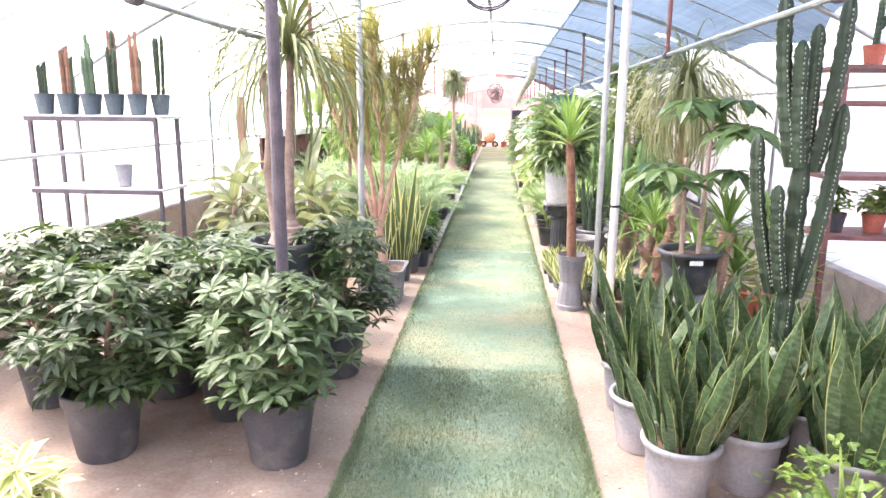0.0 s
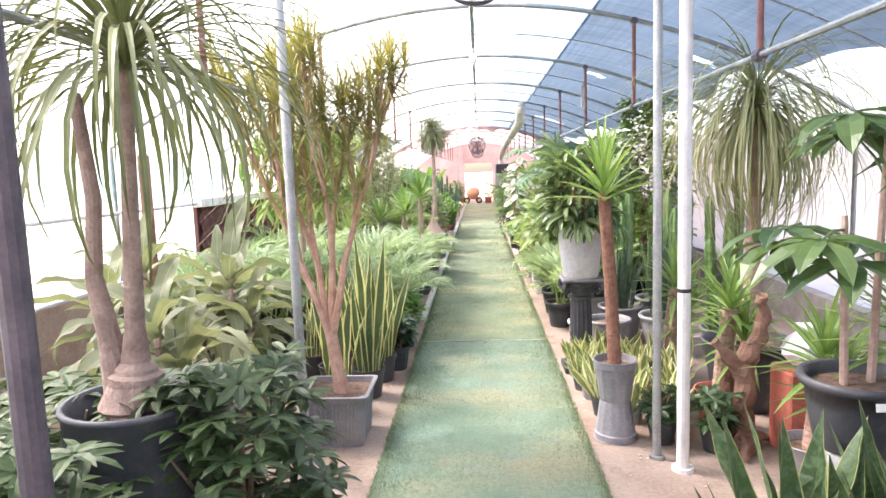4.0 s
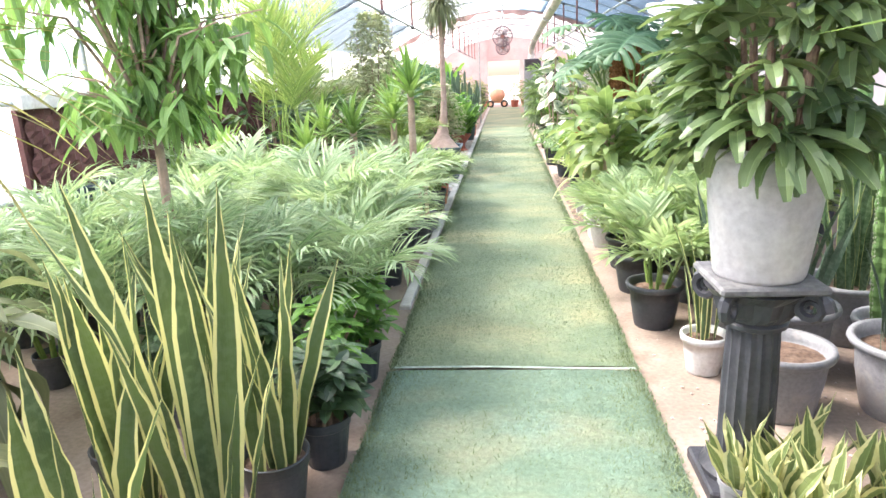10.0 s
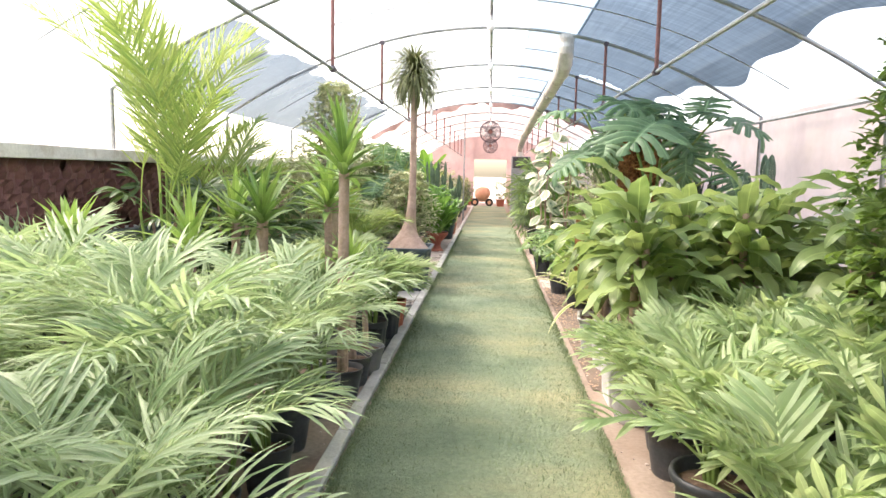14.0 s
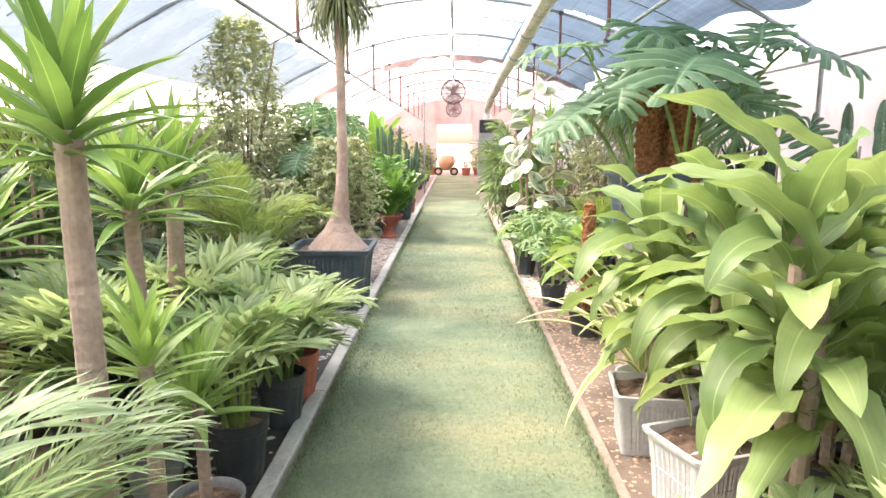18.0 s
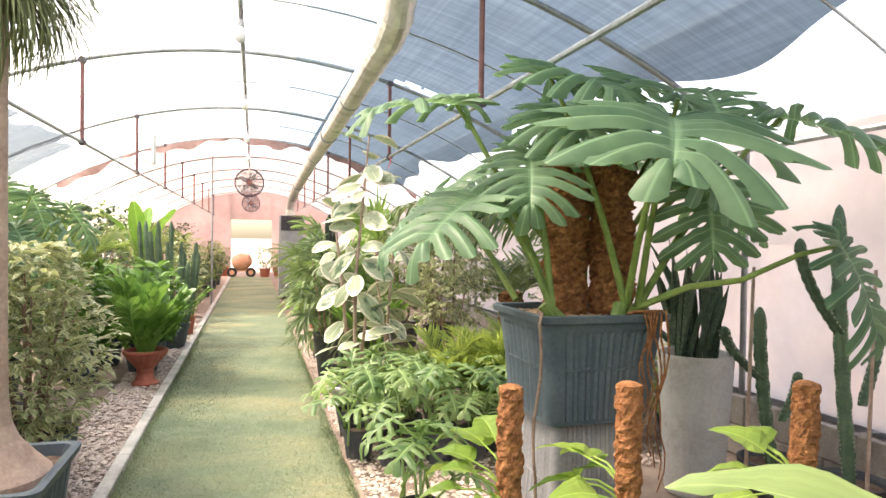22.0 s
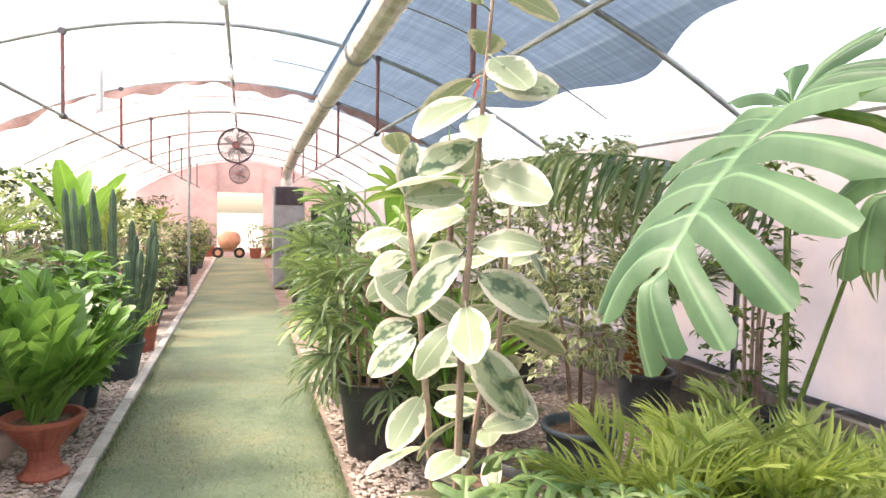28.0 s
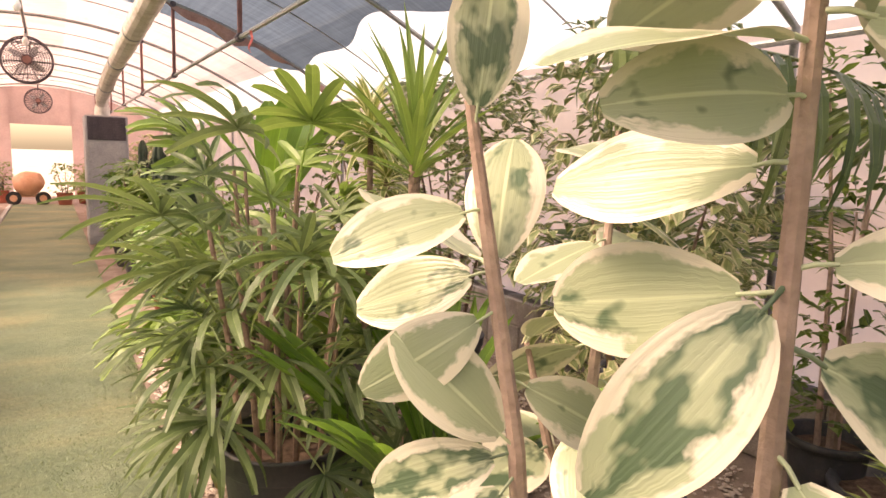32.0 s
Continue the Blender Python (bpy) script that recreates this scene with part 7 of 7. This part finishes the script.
def rubber(x, y, stems, label, seed, pot, leaves=()):
    """leaves: (stem, height of the foot, tip over the floor) for those that stand out."""
    q = random.Random(seed)
    t = thing("rubber_plant", x, y, 0, label, "rubber plant", "rubber plants")
    add_pot(t, *pot)
    lines = []
    for dx, dy, mx, my, mz, tx, ty, h, n, low in stems:
        line = [Vector((dx, dy, pot[1] * 0.8)), Vector((mx, my, mz)), Vector((tx, ty, h))]
        lines.append(line)
        part("stem", Shape().tube([line[0], line[0].lerp(line[1], 0.5), line[1], line[1].lerp(line[2], 0.5), line[2]], [0.015, 0.014, 0.012, 0.010, 0.006], 8), t, mat=PALE_BARK)
        for i in range(n):
            zz = low + (h - low) * i / max(1, n - 1)
            p = on_stem(line, zz)
            f = i / max(1, n - 1)
            az = i * 137.5 + seed * 30 + q.uniform(-15, 15)
            part("leaf", rubber_leaf(i % 4), t, aim(p.x, p.y, p.z, az, q.uniform(-30, 25) + 60 * max(0, f - 0.75), q.uniform(-40, 40)) @ Matrix.Scale(q.uniform(0.7, 0.95) * (1 - 0.5 * max(0, f - 0.8)), 4))
    for i, (k, zz, tx, ty, tz) in enumerate(leaves):
        p, tip = on_stem(lines[k], zz), Vector((tx - x, ty - y, tz))
        face = (-0.45 + q.uniform(-0.25, 0.25), -0.75, 0.35 + q.uniform(-0.2, 0.5))
        part("leaf", rubber_leaf(i % 4), t, toward(p, tip, face) @ Matrix.Scale(max(0.62, (tip - p).length / 0.335), 4))


def on_stem(line, z):
    a, b = (line[0], line[1]) if z < line[1].z else (line[1], line[2])
    return a.lerp(b, (z - a.z) / (b.z - a.z))


TALL = [(0, 1.53, 0.92, 15.97, 1.46), (0, 1.45, 0.595, 16.24, 1.45), (0, 1.39, 0.70, 16.47, 1.366), (0, 1.29, 0.90, 16.02, 1.35), (0, 1.22, 1.02, 16.10, 1.09), (0, 1.28, 0.59, 16.26, 1.10), (0, 1.12, 0.74, 16.02, 0.98), (0, 1.06, 0.595, 16.22, 0.90), (0, 1.62, 0.62, 16.16, 1.53), (0, 1.76, 0.60, 16.18, 1.67), (0, 1.82, 1.04, 16.14, 1.78), (0, 1.0, 0.95, 16.05, 0.80), (0, 1.27, 0.71, 16.50, 1.21)]
LOW = [(1, 1.32, 0.495, 16.63, 1.285), (1, 1.24, 0.57, 16.73, 1.175), (1, 1.19, 0.52, 16.60, 1.09), (1, 1.0, 0.58, 16.60, 1.165), (1, 1.0, 0.55, 16.66, 0.93), (1, 0.97, 0.54, 16.52, 0.83), (1, 1.22, 0.76, 16.64, 1.46), (1, 1.42, 0.69, 16.58, 1.64), (1, 1.1, 0.86, 16.5, 1.02), (1, 0.75, 0.6, 16.42, 0.6)]
rubber(0.80, 16.42, [(0.0, -0.10, -0.02, -0.19, 1.02, 0.08, -0.13, 2.1, 10, 1.5), (0.0, 0.12, -0.07, 0.13, 1.0, -0.13, 0.22, 1.58, 4, 0.55), (0.05, -0.02, 0.06, -0.08, 0.6, 0.08, -0.12, 0.85, 8, 0.4)], "tall cream-variegated rubber plant in a pale planter", 3, (0.16, 0.28, POT_WHITE, "rolled"), TALL + LOW)
rubber(1.12, 16.85, [(0, 0, 0.04, 0.01, 0.9, 0.08, 0.02, 1.45, 14, 0.5), (0.05, 0.02, 0.0, 0.06, 0.7, -0.05, 0.12, 1.0, 9, 0.4)], "cream-variegated rubber plant in a dark pot", 5, (0.16, 0.28, POT_DARK, "plain"))
for i, (x, y) in enumerate([(1.42, 16.08), (1.70, 15.98), (1.98, 15.80)]):
    palm("parlour_palm", x, y, "small light green palm in a dark pot", "palm", L_ARECA_Y, (0.105, 0.19, POT_DARK, "ribbed"), 0, 22, 0.54, 15, 0.19, 0.017, 1.0, 50, 0.55, (35, 84), 310 + i, 6, 0.10, None, "small palms")

palm("areca_palm", 2.12, 16.32, "bright fine-leaved young palm in a dark pot", "palm", L_ARECA, (0.12, 0.2, POT_DARK, "plain"), 0, 16, 0.55, 18, 0.2, 0.014, 1.1, 52, 0.6, (40, 84), 318, 5, 0.1)
for i, (x, y) in enumerate([(2.22, 15.62), (2.50, 15.70), (1.72, 16.22)]):
    palm("areca_palm", x, y, "low tuft of bright fine-leaved palm seedlings in a pot", "palm", L_ARECA_Y, (0.12, 0.17, POT_DARK, "plain"), 0, 26, 0.50, 13, 0.19, 0.013, 1.1, 42, 0.7, (30, 84), 840 + i, 9, 0.10, None, "palm seedlings")
t = thing("pleated_palm", 1.12, 17.42, 0, "young palm with broad pleated leaves in a dark pot", "palm")
add_pot(t, 0.14, 0.24, POT_DARK, "plain")
for k, (az, el, ln) in enumerate(((60, 62, 1.0), (-40, 66, 0.95), (10, 80, 1.1), (120, 58, 0.85), (200, 60, 0.9))):
    s = Shape().tube([(0, 0, 0), (0, 0.3, 0.01), (0, 0.5, 0)], [0.011, 0.009, 0.007], 6)
    for strip in range(-3, 4):
        s.blade(pose(0, 0.34, 0) @ pose(0, 0, 0, 0, 0, -strip * 5.5) @ pose(0, 0, 0, 0, 24 * (-1) ** (strip % 2), 0), ln * 0.62 * (1 - 0.05 * abs(strip)), 0.05, lance, 0.5, 0.5, 8)
    part("leaf", s, t, aim(0, 0, 0.2, az, el), mat=L_BANANA)

# lady palms and others further on
lady_palm(0.86, 17.98, 0, 0.36, 0.98, 76, "full lady palm in a large dark pot", 320, 0.16, 0.31, 0.029, None, (0.22, 0.44, POT_DARK, "plain"))
lady_palm(1.0, 18.75, 0, 0.3, 1.05, 40, "tall bright lady palm in a dark pot", 321, 0.13, 0.34, 0.05, L_YUCCA, (0.17, 0.34, POT_DARK, "plain"))
yucca(0.82, 19.05, (0.11, 0.2, POT_GREY, "plain"), 0.2, "low spiky plant in a small grey pot", 322, 0.36, 0.03, 36)
yucca(1.22, 17.78, (0.15, 0.28, POT_DARK, "plain"), 1.14, "tall dracaena with a spiky crown", 323, 0.5, 0.034, 34, None, tr=0.022, el=(20, 88))
yucca(1.32, 18.35, (0.14, 0.26, POT_DARK, "plain"), 1.28, "slim dracaena with cream-striped leaf rosettes", 324, 0.24, 0.034, 46, [(0.10, 0.05, 1.08)], mat=L_STRIPE, tr=0.014, name="striped_dracaena", droop=0.9, el=(-15, 80))
t = palm("kentia_palm", 2.75, 18.15, "kentia palm with a fibrous trunk in a dark pot", "palm", L_KENTIA, (0.2, 0.36, POT_DARK, "rolled"), 0, 12, 1.0, 22, 0.36, 0.026, 1.5, 62, 0.9, (35, 80), 331, 4, 0.3, BARK, "", 1.0, 0.06)
part("trunk", coir_shape(0.125, 0.28, 0.80, 91), t, label="fibrous brown trunk", mat=COIR)
t = thing("kentia_palm", 2.78, 16.95, 0, "arching kentia palm with hanging leaflets in a low dark pot", "palm")
add_pot(t, 0.22, 0.26, POT_DARK, "rolled")
for k, (bx, by, bz, az, el, ln) in enumerate(((-0.06, 0.0, 1.52, 90, 15, 1.5), (0.12, -0.25, 1.25, 150, 30, 1.1), (0.16, 0.2, 1.5, 40, 28, 1.1))):
    part("petiole", Shape().tube([(0.02 * k - 0.03, 0.01 * k, 0.2), (bx * 0.5, by * 0.5, bz * 0.6), (bx, by, bz)], [0.016, 0.013, 0.010], 7), t, mat=GREEN_STEM)
    me = frond_mesh(("hanging", ln), L_KENTIA, ln, 26, 0.40, 0.032, 0.45 if k == 0 else 0.85, 70, 1.15, k, 0.06, 0.009, -22)
    part("frond", me, t, aim(bx, by, bz, az, el))
bush("variegated_ficus", 1.86, 17.40, (0.2, 0.28, POT_BLUE, "rolled"), 0.60, 1.8, 0.44, 800, "cream-edged weeping ficus tree in a blue-grey pot", "ficus", L_FICUS_V, 339, (0.07, 0.036), 0, "", 3, None, 0.3, 5, 0.0, 0.9)
bush("variegated_ficus", 2.25, 19.2, (0.2, 0.34, POT_DARK, "plain"), 0.7, 1.85, 0.62, 800, "cream-edged weeping ficus tree in a dark pot", "ficus", L_FICUS_V, 340, (0.085, 0.04), 0, "", 6, None, 0.3, 6)
bush("slim_ficus", 2.84, 17.25, (0.155, 0.34, POT_DARK, "rolled"), 0.4, 1.85, 0.28, 260, "slim small-leaved ficus in a dark pot", "ficus", L_FICUS, 341, (0.07, 0.03), 0, "", 4, PALE_BARK, 0.2, 4)
t = thing("fern_bowl", 2.45, 16.1, 0, "wide low dark bowl with small green plants", "bowl")
add_pot(t, 0.3, 0.2, POT_DARK, "rolled")
s = Shape()
for i in range(160):
    s.blade(aim(rnd.uniform(-0.24, 0.24), rnd.uniform(-0.2, 0.2), 0.16, rnd.uniform(0, 360), rnd.uniform(10, 70)), 0.09, 0.04, oval, 0.5, 0.2, 3)
part("foliage", s, t, mat=L_CROTON)

# far right rows
q = random.Random(91)
for i in range(18):
    y = 19.5 + i * 0.72
    if 25.9 < y < 27.4:
        continue
    nm, mt, lf, top = far[(i * 3 + i // 2) % 4]
    bush(nm, 0.98 + q.uniform(-0.06, 0.08), y, (0.16, 0.27, TERRACOTTA if i % 5 == 3 else POT_DARK, "plain"), 0.28, top * q.uniform(0.8, 1.05), 0.30, 110, "leafy shrub in a pot beside the runner", "shrub", (L_RHAPIS, L_FICUS, L_PALM, L_ZZ)[i % 4], 350 + i, (0.16, 0.035) if i % 2 else lf, 6 if i % 2 else 0, "far shrubs", 5)
for i in range(8):
    y = 19.6 + i * 1.9
    bush("leafy_shrub", 1.95 + q.uniform(-0.2, 0.2), y, (0.2, 0.34, POT_DARK, "plain"), 0.3, 1.4 * q.uniform(0.85, 1.2), 0.5, 170, "green shrub in a dark pot", "shrub", (L_FICUS, L_KENTIA, L_FICUS_V)[i % 3], 380 + i, (0.11, 0.045), 0, "far shrubs", 6)
for i, (x, y, h) in enumerate([(1.25, 22.6, 1.5), (1.15, 23.4, 1.25), (1.45, 24.2, 1.6), (1.2, 25.2, 1.3)]):
    cactus(x, y, (0.17, 0.26, POT_DARK, "plain"), [(0, 0, 0, h, 0.06, 0.02, 0), (0.08, 0.03, 0.1, h * 0.75, 0.05, 0.05, 0), (-0.07, 0.02, 0.2, h * 0.6, 0.045, -0.05, 0)], "tall dark cactus columns in a pot", 95 + i, 0, False, "far cacti", 5)

# faded cloth tied along one hoop, and red rags
cl = Shape()
for i in range(61):
    x = -2.9 + 5.8 * i / 60
    drop = 0.07 + 0.05 * math.sin(i * 0.42) + 0.03 * math.sin(i * 1.3)
    for k in range(3):
        cl.v.append(Vector((x, HOOPS[10] - 0.03 + 0.02 * math.sin(i * 0.9 + k), arch(x) - 0.015 - drop * k / 2)))
for i in range(60):
    for k in range(2):
        a = i * 3 + k
        cl.face((a, a + 3, a + 4, a + 1))
solid("cloth_band", cl, CLOTH, "faded reddish cloth band tied along a hoop", "cloth", smooth=True)
for x, y, z in ((1.32, 17.62, 2.13), (1.32, 20.12, 2.13)):
    rag = Shape()
    for i in range(7):
        for k in (-1, 0, 1):
            rag.v.append(Vector((x - 0.02 + 0.01 * math.sin(i), y + k * 0.035 * (1 - 0.09 * i) + 0.012 * math.sin(i * 1.7), z - 0.022 * i + 0.006 * k)))
    for i in range(6):
        for k in range(2):
            a = i * 3 + k
            rag.face((a, a + 3, a + 4, a + 1))
    solid("rag", rag, RED_RAG, "torn red rag tied to a pipe", "rag")

# strip lamp hanging at a purlin
t = thing("tube_lamp", -1.35, 22.1, 2.40, "grey strip lamp hanging upright from the roof pipes", "lamp")
part("housing", Shape().box(-0.035, -0.02, 0, 0.035, 0.02, 0.44, 0.006), t, mat=GREY_PAINT)
part("tube", Shape().tube([(0, -0.03, 0.03), (0, -0.03, 0.41)], [0.012, 0.012], 8), t, mat=BULB)
part("hook", Shape().tube([(0, 0, 0.44), (0, 0, arch(-1.35) - 2.40)], [0.004, 0.004], 5), t, mat=DARK_STEEL)

# orange machine at the far end
t = thing("concrete_mixer", -0.30, 34.6, 0, "orange wheeled mixer standing at the end of the path", "mixer")
part("drum", Shape().lathe([(0.10, -0.30), (0.26, -0.22), (0.30, -0.02), (0.29, 0.08), (0.20, 0.26), (0.14, 0.32)], 24), t, pose(0, 0, 0.50, 70, 0, 70), mat=ORANGE)
part("chassis", Shape().box(-0.4, -0.12, 0.18, 0.4, 0.12, 0.26, 0.01), t, mat=ORANGE)
for dx in (-0.3, 0.3):
    w = part("wheel", Shape().tube([(0, -0.05, 0), (0, 0.05, 0)], [0.16, 0.16], 20), t, pose(dx, -0.2, 0.16), mat=RUBBER)
    part("rim", Shape().tube([(0, -0.056, 0), (0, 0.056, 0)], [0.08, 0.08], 16), w, mat=ORANGE)
for x, y in ((0.45, 34.2), (0.9, 34.8), (-0.9, 35.2)):
    bush("leafy_shrub", x, y, (0.18, 0.3, TERRACOTTA, "plain"), 0.3, 1.0, 0.35, 90, "leafy shrub in a red pot by the doorway", "shrub", L_FICUS, int(x * 50) + 500, (0.1, 0.045), 0, "doorway shrubs", 5)

# block courses of the right wall, nearest stretch
for row in range(2):
    for i in range(46):
        y = 9.4 + i * 0.4 + 0.2 * row
        part("block", block_me, base_r, pose(WALL_R - 0.03, y, 0.195 * row))
